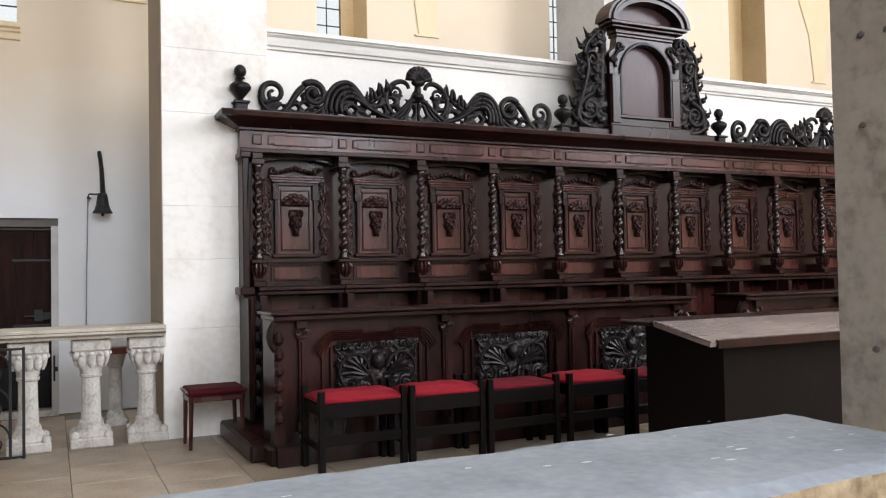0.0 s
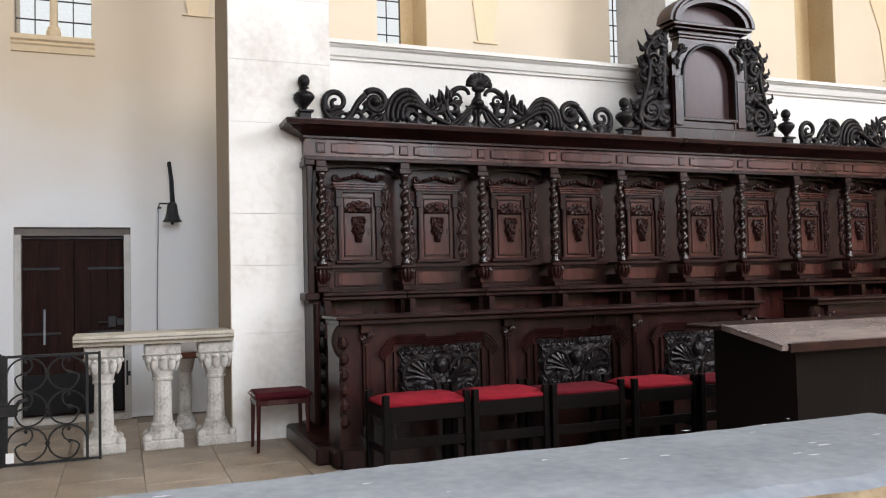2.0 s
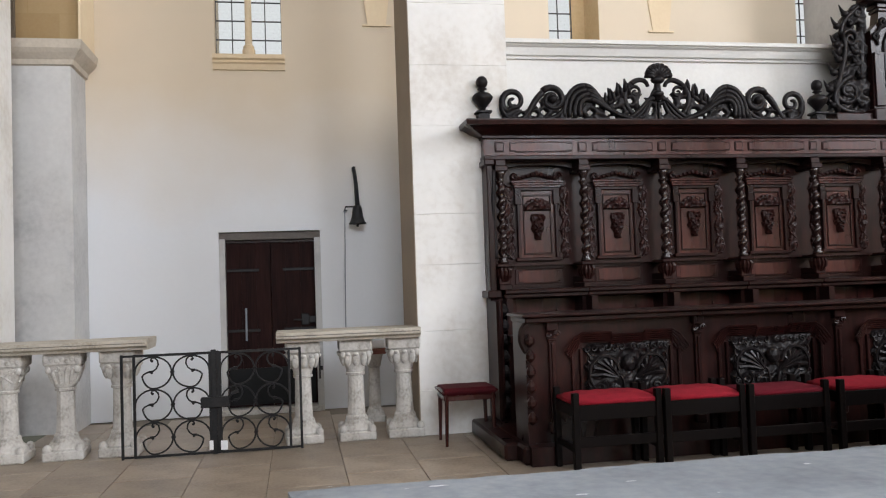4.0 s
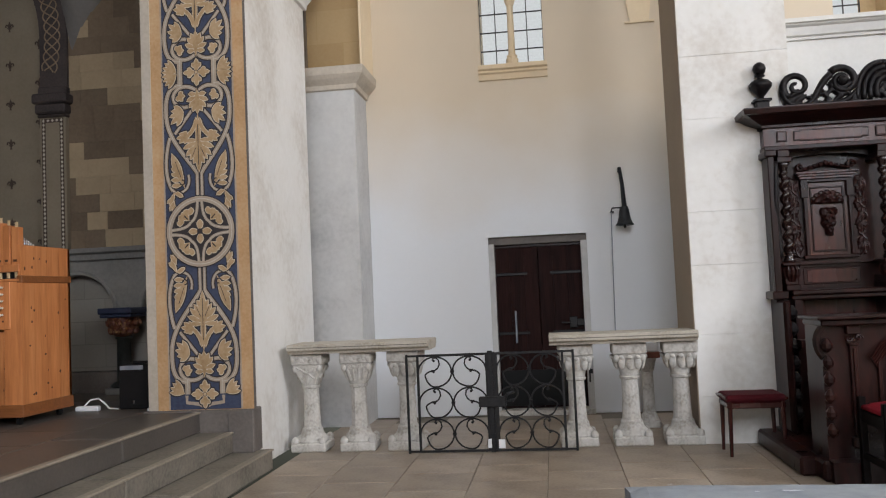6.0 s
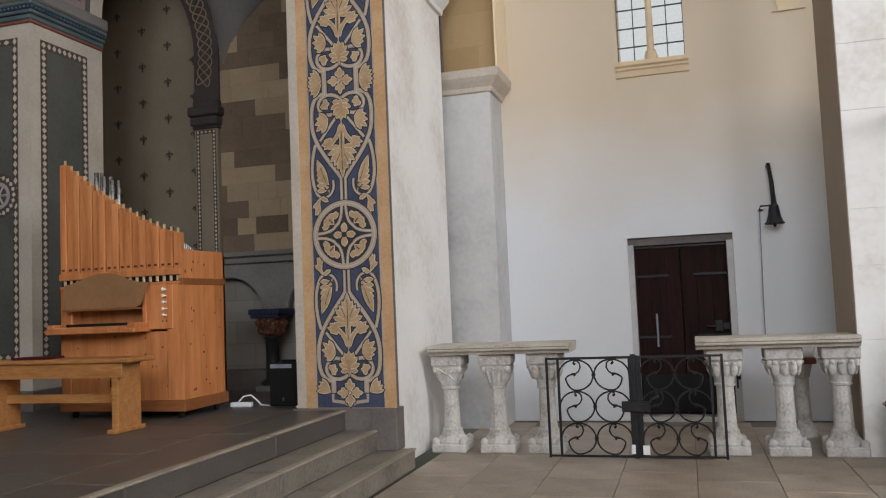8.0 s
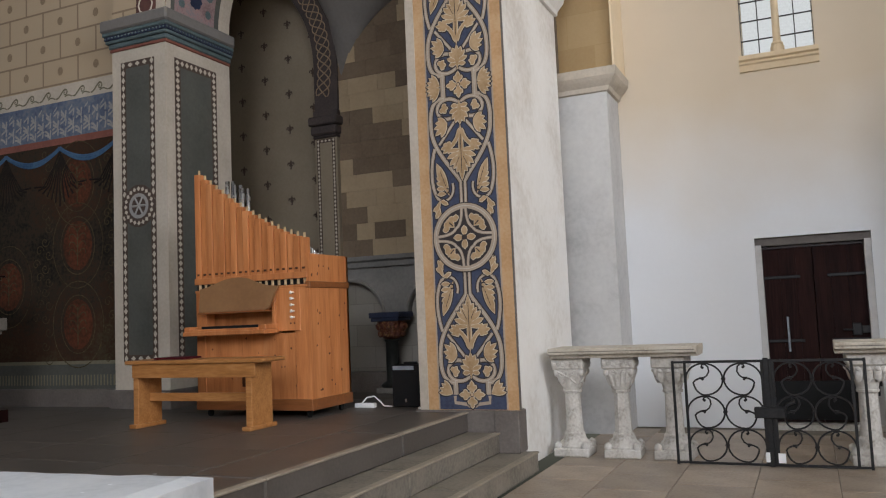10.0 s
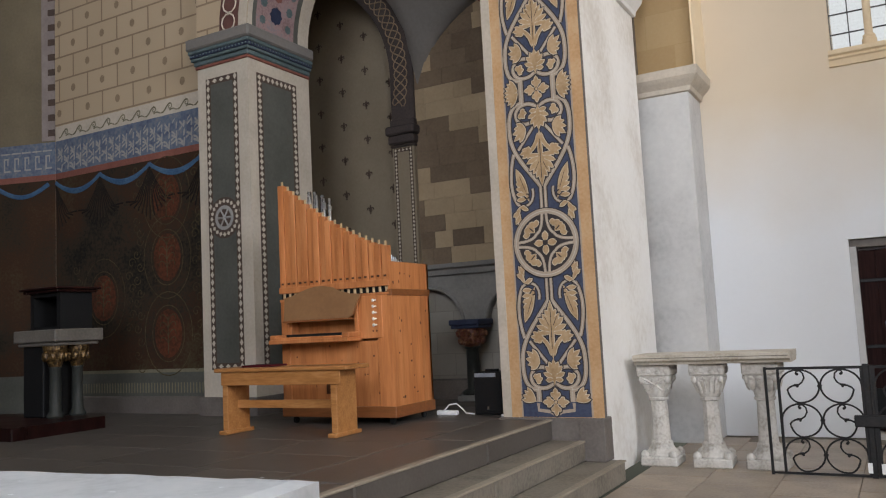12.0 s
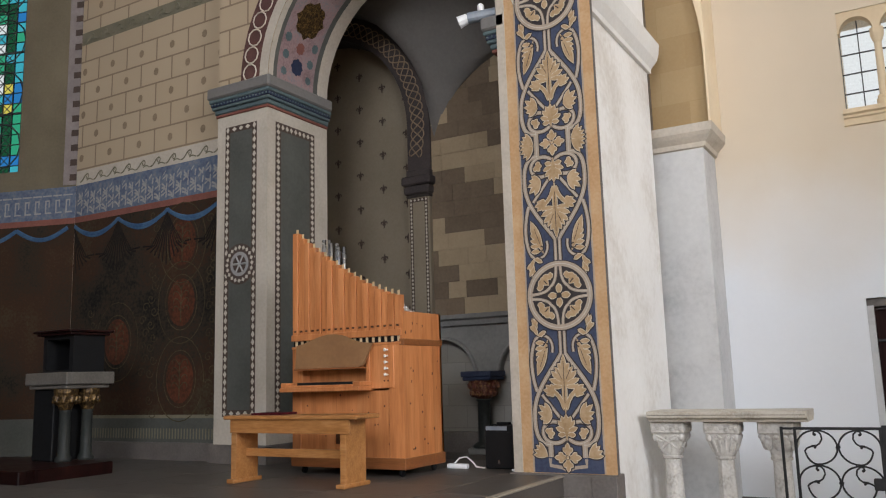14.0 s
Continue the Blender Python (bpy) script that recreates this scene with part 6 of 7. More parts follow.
# entablature and cornice
ent = thing("stall_canopy", "dark red-brown oak frieze and projecting cornice over the stalls", "cornice")
XL = 2.0
part("architrave", B((XL - 0.01, XE, 7.40, 7.72, 2.56, 2.60), bev=0.006), OAK, ent)
part("frieze_board", B((XL, XE, 7.43, 7.72, 2.60, 2.76)), OAKRED, ent)
for k in range(NB):
    x = CX0 + PITCH * k
    part("frieze_square", B((x - 0.045, x + 0.045, 7.42, 7.44, 2.635, 2.73), bev=0.006), OAK, ent)
    part("frieze_square_field", B((x - 0.034, x + 0.034, 7.417, 7.43, 2.646, 2.719), bev=0.004), OAKRED, ent)
    part("frieze_panel", B((x + 0.10, x + PITCH - 0.10, 7.42, 7.44, 2.64, 2.725), (x + 0.15, x + PITCH - 0.15, 7.4195, 7.44, 2.632, 2.733), bev=0.004), OAK, ent)
    part("frieze_field", B((x + 0.108, x + PITCH - 0.108, 7.417, 7.43, 2.65, 2.715), (x + 0.158, x + PITCH - 0.158, 7.4165, 7.43, 2.641, 2.724), bev=0.003), OAKRED, ent)
bm = bmesh.new()
prof = [(0.0, 2.76), (0.02, 2.765), (0.02, 2.785), (0.06, 2.80), (0.12, 2.825), (0.17, 2.855), (0.20, 2.86), (0.21, 2.90), (0.0, 2.905)]
rws = [[bm.verts.new(p) for p in ((XL - o, 7.90, z), (XL - o, 7.41 - o, z), (XE, 7.41 - o, z))] for o, z in prof]
for r0, r1 in zip(rws, rws[1:]):
    for k in (0, 1):
        bm.faces.new((r0[k], r0[k + 1], r1[k + 1], r1[k]))
bm.faces.new((bm.verts.new((XE, 7.90, 2.904)), rws[-2][0], rws[-2][1], rws[-2][2]))
part("cornice", bm, OAK, ent)
part("top_board", B((XL - 0.2, XE, 7.22, 7.93, 2.90, 2.915)), OAK, ent)


# carved crest between the urns
def crest_carving():
    t = thing("crest_carving", "pierced blackened oak crest carved with scrolls and a shell", "carving", "crest carvings on the cornice", (3.80, 7.50, 2.912))
    L = 1.60
    part("base_strip", B((-L, L, -0.03, 0.03, 0.0, 0.05), bev=0.006), CARVED, t)
    for s in (-1, 1):
        bm = bmesh.new()
        S = lambda pts: [(s * x, y, z) for x, y, z in pts]
        def scroll(p0, p1, p2, p3, r, taper=None, y=0.0, n=14):
            tube(bm, S(curve(p0, p1, p2, p3, n, y)), r, 7, taper=taper)
        # low carved ground with round piercings
        top = [(0.0, 0.30), (0.10, 0.27), (0.18, 0.33), (0.30, 0.33), (0.40, 0.35), (0.52, 0.27), (0.62, 0.25), (0.78, 0.30), (0.88, 0.26), (0.94, 0.16), (1.02, 0.26), (1.16, 0.27), (1.28, 0.16), (1.38, 0.14), (1.46, 0.20), (1.55, 0.16), (1.60, 0.05)]
        holes = ((1.40, 0.085, 0.025, 0.022), (1.27, 0.10, 0.028, 0.022), (1.17, 0.12, 0.024, 0.024), (0.90, 0.10, 0.04, 0.03), (0.70, 0.12, 0.03, 0.025), (0.52, 0.12, 0.03, 0.026), (0.40, 0.13, 0.034, 0.030), (0.26, 0.12, 0.04, 0.04), (0.07, 0.15, 0.028, 0.05), (0.15, 0.23, 0.032, 0.06), (0.29, 0.24, 0.035, 0.025), (0.44, 0.24, 0.026, 0.026), (0.35, 0.30, 0.022, 0.025), (0.62, 0.20, 0.022, 0.022), (0.84, 0.17, 0.035, 0.03), (0.99, 0.15, 0.022, 0.025), (1.22, 0.19, 0.022, 0.02), (1.42, 0.20, 0.02, 0.04), (1.06, 0.09, 0.03, 0.018), (0.05, 0.27, 0.016, 0.03), (0.47, 0.07, 0.03, 0.02), (0.80, 0.07, 0.03, 0.018))
        carved_board(bm, lambda x, z: z < height_at(top, abs(x)) and not any(((abs(x) - h[0]) / h[2]) ** 2 + ((z - h[1]) / h[3]) ** 2 < 1.2 for h in holes), 0.0 if s > 0 else -1.60, 1.60 if s > 0 else 0.0, 0.0, 0.36, 0.0, 0.022, 0.0125, 3)
        # end volute
        tube(bm, S(spiral(1.475, 0.225, 0.125, 1.45, -1.0, 1, 26)), 0.034, 7, taper=0.016)
        scroll((1.59, 0.20), (1.60, 0.04), (1.45, 0.03), (1.33, 0.07), 0.032, 0.022)
        # second volute with its boss
        scroll((1.40, 0.05), (1.30, 0.10), (1.30, 0.22), (1.18, 0.31), 0.026, 0.034)
        tube(bm, S(spiral(1.085, 0.245, 0.125, 1.7, 0.7, 1, 30)), 0.036, 7, taper=0.020)
        blob(bm, s * 1.085, -0.03, 0.245, 0.045, 0.045, 0.045, 8)
        scroll((1.30, 0.06), (1.15, 0.02), (1.02, 0.06), (0.94, 0.20), 0.028, 0.018)
        scroll((0.98, 0.24), (0.95, 0.30), (0.92, 0.27), (0.90, 0.29), 0.020, 0.008)
        # great acanthus: parallel folds that rise, arch over and sweep down to the middle
        for q in range(4):
            o = 0.052 * q
            scroll((0.97 - o, 0.07), (0.97 - 0.8 * o, 0.26 - 0.5 * o), (0.88 - 0.6 * o, 0.385 - 0.75 * o), (0.75 - 0.3 * o, 0.385 - 0.95 * o), 0.024, 0.028, -0.012 * q)
            scroll((0.75 - 0.3 * o, 0.385 - 0.95 * o), (0.62 - 0.2 * o, 0.385 - 1.0 * o), (0.60 - 0.3 * o, 0.15 - 0.3 * o), (0.34 - 0.6 * o, 0.075 - 0.2 * o), 0.028, 0.020, -0.012 * q)
        tube(bm, S(spiral(0.80, 0.20, 0.060, 1.3, 2.0, -1, 16, -0.03)), 0.018, 6, taper=0.010)
        scroll((0.62, 0.24), (0.52, 0.25), (0.46, 0.22), (0.42, 0.26), 0.030, 0.014)
        # spiky leaf tips
        for x, z, a in ((0.55, 0.285, 1.9), (0.50, 0.33, 1.35), (0.455, 0.325, 0.7), (0.42, 0.385, 1.75), (0.375, 0.375, 1.1), (0.335, 0.425, 1.6), (0.295, 0.40, 0.9)):
            tube(bm, S([(x, 0, z - 0.10), (x + 0.012 * math.cos(a), -0.018, z - 0.03), (x + 0.045 * math.cos(a), 0, z + 0.03)]), 0.030, 6, taper=0.010)
        scroll((0.52, 0.21), (0.44, 0.24), (0.40, 0.30), (0.33, 0.31), 0.030, 0.024)
        # S scroll carrying the shell
        scroll((0.16, 0.06), (0.34, 0.10), (0.40, 0.30), (0.27, 0.40), 0.026, 0.030)
        scroll((0.27, 0.40), (0.20, 0.47), (0.10, 0.46), (0.09, 0.38), 0.030, 0.020)
        tube(bm, S(spiral(0.225, 0.325, 0.062, 1.3, 0.5, 1, 18)), 0.019, 6, taper=0.010)
        for q in range(3):
            scroll((0.012 + 0.012 * q, 0.36 - 0.05 * q), (0.09 + 0.02 * q, 0.26), (0.06 + 0.05 * q, 0.12), (0.20 + 0.07 * q, 0.05), 0.020, 0.024, -0.01 * q)
        part("scrollwork", bm, CARVED, t, smooth=True)
    bm = bmesh.new()
    # central shell: fluted fan on a knot
    for k in range(9):
        a = radians(6 + 21 * k)
        tube(bm, [(0, -0.03, 0.44), (0.075 * math.cos(a), -0.06, 0.465 + 0.07 * math.sin(a)), (0.135 * math.cos(a), -0.035, 0.475 + 0.115 * math.sin(a))], 0.018, 7, taper=0.034)
    blob(bm, 0, -0.035, 0.44, 0.075, 0.05, 0.045, 8)
    tube(bm, [(0, -0.01, 0.24), (0, -0.02, 0.34), (0, -0.02, 0.44)], 0.045, 7, taper=0.03)
    blob(bm, 0, -0.03, 0.30, 0.065, 0.05, 0.04, 8)
    part("shell", bm, CARVED, t, smooth=True)
    return t


cr0 = crest_carving()
copy_thing(cr0, Matrix.Translation((9.69, 7.50, 2.912)))


def urn(x):
    u = thing("turned_urn", "blackened turned wooden urn finial on the cornice", "finial", "urn finials on the cornice", (x, 7.50, 2.913))
    part("pedestal", B((-0.07, 0.07, -0.07, 0.07, 0, 0.025), (-0.055, 0.055, -0.055, 0.055, 0.025, 0.10), (-0.075, 0.075, -0.075, 0.075, 0.10, 0.125), bev=0.005), CARVED, u)
    bm = lathe(bmesh.new(), [(0.03, 0.125), (0.025, 0.15), (0.05, 0.18), (0.095, 0.235), (0.10, 0.265), (0.075, 0.295), (0.03, 0.31), (0.022, 0.325), (0.045, 0.335), (0.045, 0.345)], 0, 0, 16)
    part("bowl", bm, CARVED, u, smooth=True)
    bm = bmesh.new()
    blob(bm, 0, 0, 0.405, 0.058, 0.058, 0.064, 8)
    part("ball", bm, CARVED, u, smooth=True)
    return u


u0 = urn(2.02)
for x in (5.57, 7.87, 11.4):
    copy_thing(u0, Matrix.Translation((x, 7.50, 2.913)))

# central crowning piece
ae = thing("crowning_panel", "tall dark oak crowning panel with carved scroll sides", "crowning panel")
AX = 6.71
part("base", B((AX - 1.0, AX + 1.0, 7.40, 7.72, 2.913, 3.02), (AX - 0.58, AX + 0.58, 7.36, 7.72, 2.913, 3.06), bev=0.012), OAK, ae)
bm = bmesh.new()
prism(bm, [(AX - 0.51, 3.06), (AX - 0.35, 3.06), (AX - 0.35, 3.68)] + arc(AX, 3.68, 0.345, 180, 0, 18, 0.345) + [(AX + 0.35, 3.68), (AX + 0.35, 3.06), (AX + 0.51, 3.06), (AX + 0.51, 3.90), (AX + 0.42, 3.98), (AX + 0.40, 4.10), (AX - 0.40, 4.10), (AX - 0.42, 3.98), (AX - 0.51, 3.90)], 7.46, 7.58)
part("body", bm, OAK, ae)
part("arched_field", B((AX - 0.38, AX + 0.38, 7.55, 7.60, 3.06, 4.08)), PANELMAUVE, ae, "faded mauve-brown arched panel")
bm = bmesh.new()
tube(bm, [(AX - 0.365, 7.455, 3.20)] + [(x, 7.455, z) for x, z in arc(AX, 3.68, 0.365, 180, 0, 20)] + [(AX + 0.365, 7.455, 3.20)], 0.022, 6)
part("arch_moulding", bm, CARVED, ae)
part("panel_sill", B((AX - 0.40, AX + 0.40, 7.44, 7.58, 3.16, 3.20), (AX - 0.40, AX + 0.40, 7.47, 7.58, 3.06, 3.16), bev=0.006), OAK, ae)
for sd in (-1, 1):
    part("pilaster_strip", B((AX + sd * 0.44 - 0.055, AX + sd * 0.44 + 0.055, 7.435, 7.47, 3.10, 3.66), (AX + sd * 0.44 - 0.062, AX + sd * 0.44 + 0.062, 7.43, 7.47, 3.64, 3.665), bev=0.004), OAK, ae)
bm = B((AX - 0.42, AX + 0.42, 7.44, 7.60, 4.10, 4.135), (AX - 0.44, AX + 0.44, 7.43, 7.60, 4.135, 4.185), (AX - 0.52, AX + 0.52, 7.38, 7.60, 4.185, 4.215), (AX - 0.56, AX + 0.56, 7.34, 7.60, 4.215, 4.255), bev=0.008)
part("entablature", bm, OAK, ae)
bm = prism(bmesh.new(), arc(AX, 4.255, 0.60, 180, 0, 24, 0.37) + arc(AX, 4.255, 0.46, 0, 180, 24, 0.25), 7.34, 7.60)
part("round_pediment", bm, OAK, ae)
part("pediment_roll", tube(bmesh.new(), [(x, 7.335, z) for x, z in arc(AX, 4.255, 0.54, 180, 0, 24, 0.32)], 0.024, 6), OAK, ae)
part("pediment_field", prism(bmesh.new(), arc(AX, 4.255, 0.47, 180, 0, 18, 0.26), 7.50, 7.56), PANELMAUVE, ae)
for s in (-1, 1):
    bm = tube(bmesh.new(), spiral(AX + s * 0.37, 3.99, 0.055, 1.3, 0, s, 14, 7.445), 0.020, 5)
    tube(bm, curve((AX + s * 0.37, 3.95), (AX + s * 0.44, 3.90), (AX + s * 0.46, 3.84), (AX + s * 0.43, 3.74), 8, 7.445), 0.024, 5, taper=0.012)
    tube(bm, spiral(AX + s * 0.45, 3.83, 0.045, 1.2, 1.0, -s, 12, 7.445), 0.018, 5)
    part("spandrel_carving", bm, CARVED, ae)
for s in (-1, 1):
    bm = bmesh.new()
    S = lambda pts: [(AX + s * x, y, z) for x, y, z in pts]
    tube(bm, S(curve((0.62, 3.04), (1.15, 3.02), (0.90, 3.40), (0.72, 3.42), 14, 7.50)), 0.030, 6)
    tube(bm, S(spiral(0.78, 3.26, 0.15, 1.6, 1.0, -1, 26, 7.50)), 0.027, 6, taper=0.02)
    tube(bm, S(curve((0.90, 3.05), (0.98, 3.3), (0.72, 3.6), (0.80, 3.85), 14, 7.50)), 0.027, 6)
    tube(bm, S(spiral(0.72, 3.82, 0.10, 1.5, 0.2, 1, 22, 7.50)), 0.023, 6, taper=0.018)
    tube(bm, S(curve((0.82, 3.85), (0.86, 4.0), (0.66, 4.1), (0.60, 4.18), 10, 7.50)), 0.025, 6)
    tube(bm, S(spiral(0.62, 4.10, 0.08, 1.3, 0.2, 1, 18, 7.50)), 0.019, 6)
    tube(bm, S(curve((0.56, 3.2), (0.62, 3.5), (0.55, 3.7), (0.58, 3.95), 10, 7.53)), 0.04, 6)
    for x, z in ((0.95, 3.12), (0.98, 3.28), (0.92, 3.46), (0.86, 3.60), (0.88, 3.76), (0.86, 3.95), (0.76, 4.08), (0.62, 3.12), (0.64, 3.55), (0.70, 3.98), (0.60, 3.42), (0.66, 3.68)):
        blob(bm, AX + s * x, 7.51, z, 0.05, 0.04, 0.04)
        tube(bm, S([(x, 7.52, z), (x + 0.05, 7.50, z + 0.04), (x + 0.06, 7.52, z + 0.10)]), 0.028, 5, taper=0.006)
    edge = [(3.02, 1.0), (3.16, 1.0), (3.30, 0.97), (3.45, 0.86), (3.58, 0.82), (3.70, 0.88), (3.84, 0.88), (3.96, 0.80), (4.06, 0.78), (4.20, 0.62)]
    gaps = ((0.86, 3.25, 0.035, 0.03), (0.90, 3.12, 0.03, 0.03), (0.70, 3.60, 0.03, 0.04), (0.78, 3.88, 0.03, 0.03), (0.62, 3.95, 0.025, 0.04), (0.70, 3.12, 0.03, 0.02), (0.66, 3.42, 0.025, 0.03))
    carved_board(bm, lambda x, z: 0.5 < abs(x - AX) < height_at(edge, z) + 0.025 * math.sin(38 * z) and not any(((abs(x - AX) - h[0]) / h[2]) ** 2 + ((z - h[1]) / h[3]) ** 2 < 1 for h in gaps), AX + 0.5 if s > 0 else AX - 1.05, AX + 1.05 if s > 0 else AX - 0.5, 3.02, 4.20, 7.53, 0.045, 0.015, 6)
    part("scroll_wing", bm, CARVED, ae, smooth=True)

# platform under the stalls
structure("floor_stalls", prism(bmesh.new(), [(1.95, 0.0), (1.95, 0.145), (13.0, 0.145), (13.0, 0.0)], 6.0, 7.95), OAK, "dark wooden platform under the choir stalls")
structure("trim_platform_edge", B((1.80, 1.96, 6.25, 7.5, 0, 0.14), (1.9, 2.2, 6.06, 6.3, 0, 0.142), bev=0.02), OAK, "worn dark brown kerb of the stall platform")


# ---- prayer desks in front of the stalls ----
def prayer_desk(x0):
    t = thing("prayer_desk", "long dark oak prayer desk with carved relief panels", "desk", "prayer desks before the stalls", (x0, 0, 0))
    L = 4.15
    part("top", B((0.0, L, 6.02, 6.52, 1.128, 1.152), (0.03, L - 0.03, 6.06, 6.5, 1.085, 1.128), bev=0.008), OAK, t)
    part("front_board", B((0.10, L - 0.05, 6.16, 6.20, 0.14, 1.09)), OAK, t)
    part("back_board", B((0.12, L - 0.12, 6.42, 6.45, 0.14, 1.06)), OAK, t)
    for x in (0.04, L - 0.10):
        bm = bmesh.new()
        prism(bm, [(x, 0.14), (x + 0.06, 0.14), (x + 0.06, 1.09), (x, 1.09)], 6.12, 6.48)
        for k in range(6):
            lathe(bm, [(0.012, 0.30 + 0.12 * k), (0.04, 0.33 + 0.12 * k), (0.04, 0.36 + 0.12 * k), (0.012, 0.40 + 0.12 * k)], x + 0.03, 6.10, 8)
        tube(bm, curve((x + 0.03, 1.08), (x - 0.06, 1.0), (x - 0.02, 0.9), (x + 0.03, 0.85), 8, 6.14), 0.03, 6)
        part("carved_end", bm, OAK, t)
    for x in (0.26, 1.49, 2.76, 3.98):
        bm = B((x - 0.026, x + 0.026, 6.13, 6.17, 0.30, 0.94), (x - 0.008, x + 0.008, 6.118, 6.14, 0.32, 0.92), (x - 0.036, x + 0.036, 6.118, 6.17, 0.94, 0.955), (x - 0.045, x + 0.045, 6.105, 6.17, 1.02, 1.085), bev=0.004)
        box(bm, x - 0.045, x + 0.045, 6.11, 6.17, 0.22, 0.30, bev=0.01)
        for sd in (-1, 1):
            tube(bm, spiral(x + sd * 0.035, 0.992, 0.026, 1.2, 0, sd, 10, 6.112), 0.010, 5)
        part("pilaster", bm, OAK, t)
    rnd = random.Random(7)
    for xa, xb in ((0.52, 1.24), (1.77, 2.51), (3.06, 3.78)):
        c = (xa + xb) / 2
        bm = bmesh.new()
        # bundle of fine mouldings broken forward at both ends, with slanting ears
        for q in range(5):
            z, y = 0.985 - 0.017 * q, 6.105 + 0.010 * q
            o = 0.012 * (4 - q)
            tube(bm, [(xa - 0.11 - o, y, z - 0.135), (xa - 0.045 - o, y, z - 0.045), (xa - 0.025, y, z), (xa + 0.22, y - 0.012, z), (xa + 0.235, y, z - 0.024), (xb - 0.235, y, z - 0.024), (xb - 0.22, y - 0.012, z), (xb + 0.025, y, z), (xb + 0.045 + o, y, z - 0.045), (xb + 0.11 + o, y, z - 0.135)], 0.0088, 5)
        for x in (xa - 0.02, xb + 0.02, xa - 0.09, xb + 0.09):
            box(bm, x - 0.013, x + 0.013, 6.135, 6.17, 0.42, 0.86, bev=0.004)
        part("panel_head", bm, OAK, t)
        bm = bmesh.new()
        carved_board(bm, lambda x, z: abs(x - c) < (xb - xa) / 2 - 0.02 + 0.02 * math.sin(46 * z), xa, xb, 0.46, 0.905, 6.155, 0.035, 0.0125, 2.0 + xa, 0.012)
        # central boss between two spread feathered fans
        blob(bm, c, 6.118, 0.735, 0.058, 0.05, 0.070, 8)
        blob(bm, c, 6.105, 0.70, 0.03, 0.03, 0.03, 8)
        for s in (-1, 1):
            for q in range(6):
                a = radians(150 - 30 * q)
                tube(bm, [(c + s * 0.07, 6.13, 0.62), (c + s * (0.17 + 0.05 * math.cos(a)), 6.108, 0.655 + 0.075 * math.sin(a)), (c + s * (0.20 + 0.105 * math.cos(a)), 6.122, 0.65 + 0.125 * math.sin(a))], 0.010, 5, taper=0.017)
            tube(bm, [(c + s * (0.20 + 0.125 * math.cos(radians(w))), 6.12, 0.66 + 0.14 * math.sin(radians(w))) for w in range(170, -60, -20)], 0.015, 6, taper=0.009)
            for q in range(6):
                tube(bm, spiral(c + s * (0.05 + 0.058 * q), 0.862 - 0.004 * (q % 2), 0.030, 1.1, 1.2, s, 10, 6.126), 0.010, 5, taper=0.006)
                tube(bm, curve((c + s * (0.30 + 0.01 * (q % 2)), 0.50 + 0.06 * q), (c + s * 0.34, 0.51 + 0.06 * q), (c + s * 0.345, 0.55 + 0.06 * q), (c + s * 0.315, 0.565 + 0.06 * q), 6, 6.13), 0.011, 5, taper=0.005)
            tube(bm, spiral(c + s * 0.235, 0.545, 0.062, 1.6, 1.0, s, 18, 6.124), 0.014, 5, taper=0.007)
            tube(bm, spiral(c + s * 0.10, 0.535, 0.048, 1.5, 2.0, -s, 16, 6.124), 0.013, 5, taper=0.007)
            tube(bm, curve((c, 0.47), (c + s * 0.06, 0.50), (c + s * 0.02, 0.60), (c + s * 0.07, 0.64), 8, 6.12), 0.014, 5, taper=0.008)
        part("relief", bm, RELIEF, t)
    return t


pd = prayer_desk(1.92)
copy_thing(pd, Matrix.Translation((6.72, 0, 0)))


# ---- row of low seats with red cushions ----
def low_seat(x0, w, sag):
    t = thing("low_seat", "black wooden seat with red velvet cushion before the desk", "seat", "row of red-cushioned seats", (x0, -0.05 * (x0 - 2.13), 0))
    for x in (0.022, w - 0.022):
        for y, zt in ((5.56, 0.605), (5.98, 0.60)):
            part("post", B((x - 0.024, x + 0.024, y - 0.024, y + 0.024, 0, zt), bev=0.005), SHADEOAK, t)
    part("front_rail", B((0.03, w - 0.03, 5.545, 5.572, 0.405, 0.515), bev=0.004), SHADEOAK, t)
    part("front_stretcher", B((0.03, w - 0.03, 5.550, 5.570, 0.215, 0.29), bev=0.004), SHADEOAK, t)
    part("rear_rail", B((0.03, w - 0.03, 5.97, 5.99, 0.43, 0.51)), SHADEOAK, t)
    for x in (0.022, w - 0.022):
        for za, zb in ((0.43, 0.51), (0.18, 0.22)):
            part("side_rail", B((x - 0.012, x + 0.012, 5.57, 5.98, za, zb)), SHADEOAK, t)
    part("seat_board", B((0.03, w - 0.03, 5.58, 5.97, 0.495, 0.512)), SHADEOAK, t)
    c = bmesh.new()
    n = 14
    gr = [[c.verts.new((0.012 + (w - 0.024) * i / n, 5.545 + 0.43 * j / 6, 0.538 + (0.042 - sag) * (1 - abs(2 * i / n - 1) ** 8) * (1 - abs(2 * j / 6 - 1) ** 5) + 0.003 * math.sin(2.1 * i + 9 * x0) * (0 < i < n))) for j in range(7)] for i in range(n + 1)]
    for i in range(n):
        for j in range(6):
            c.faces.new((gr[i][j], gr[i + 1][j], gr[i + 1][j + 1], gr[i][j + 1]))
    box(c, 0.012, w - 0.012, 5.545, 5.975, 0.513, 0.548, bev=0.010)
    part("cushion", c, VELVET if sag < 0.02 else DEEPVELVET, t, "red velvet cushion", smooth=True)
    return t


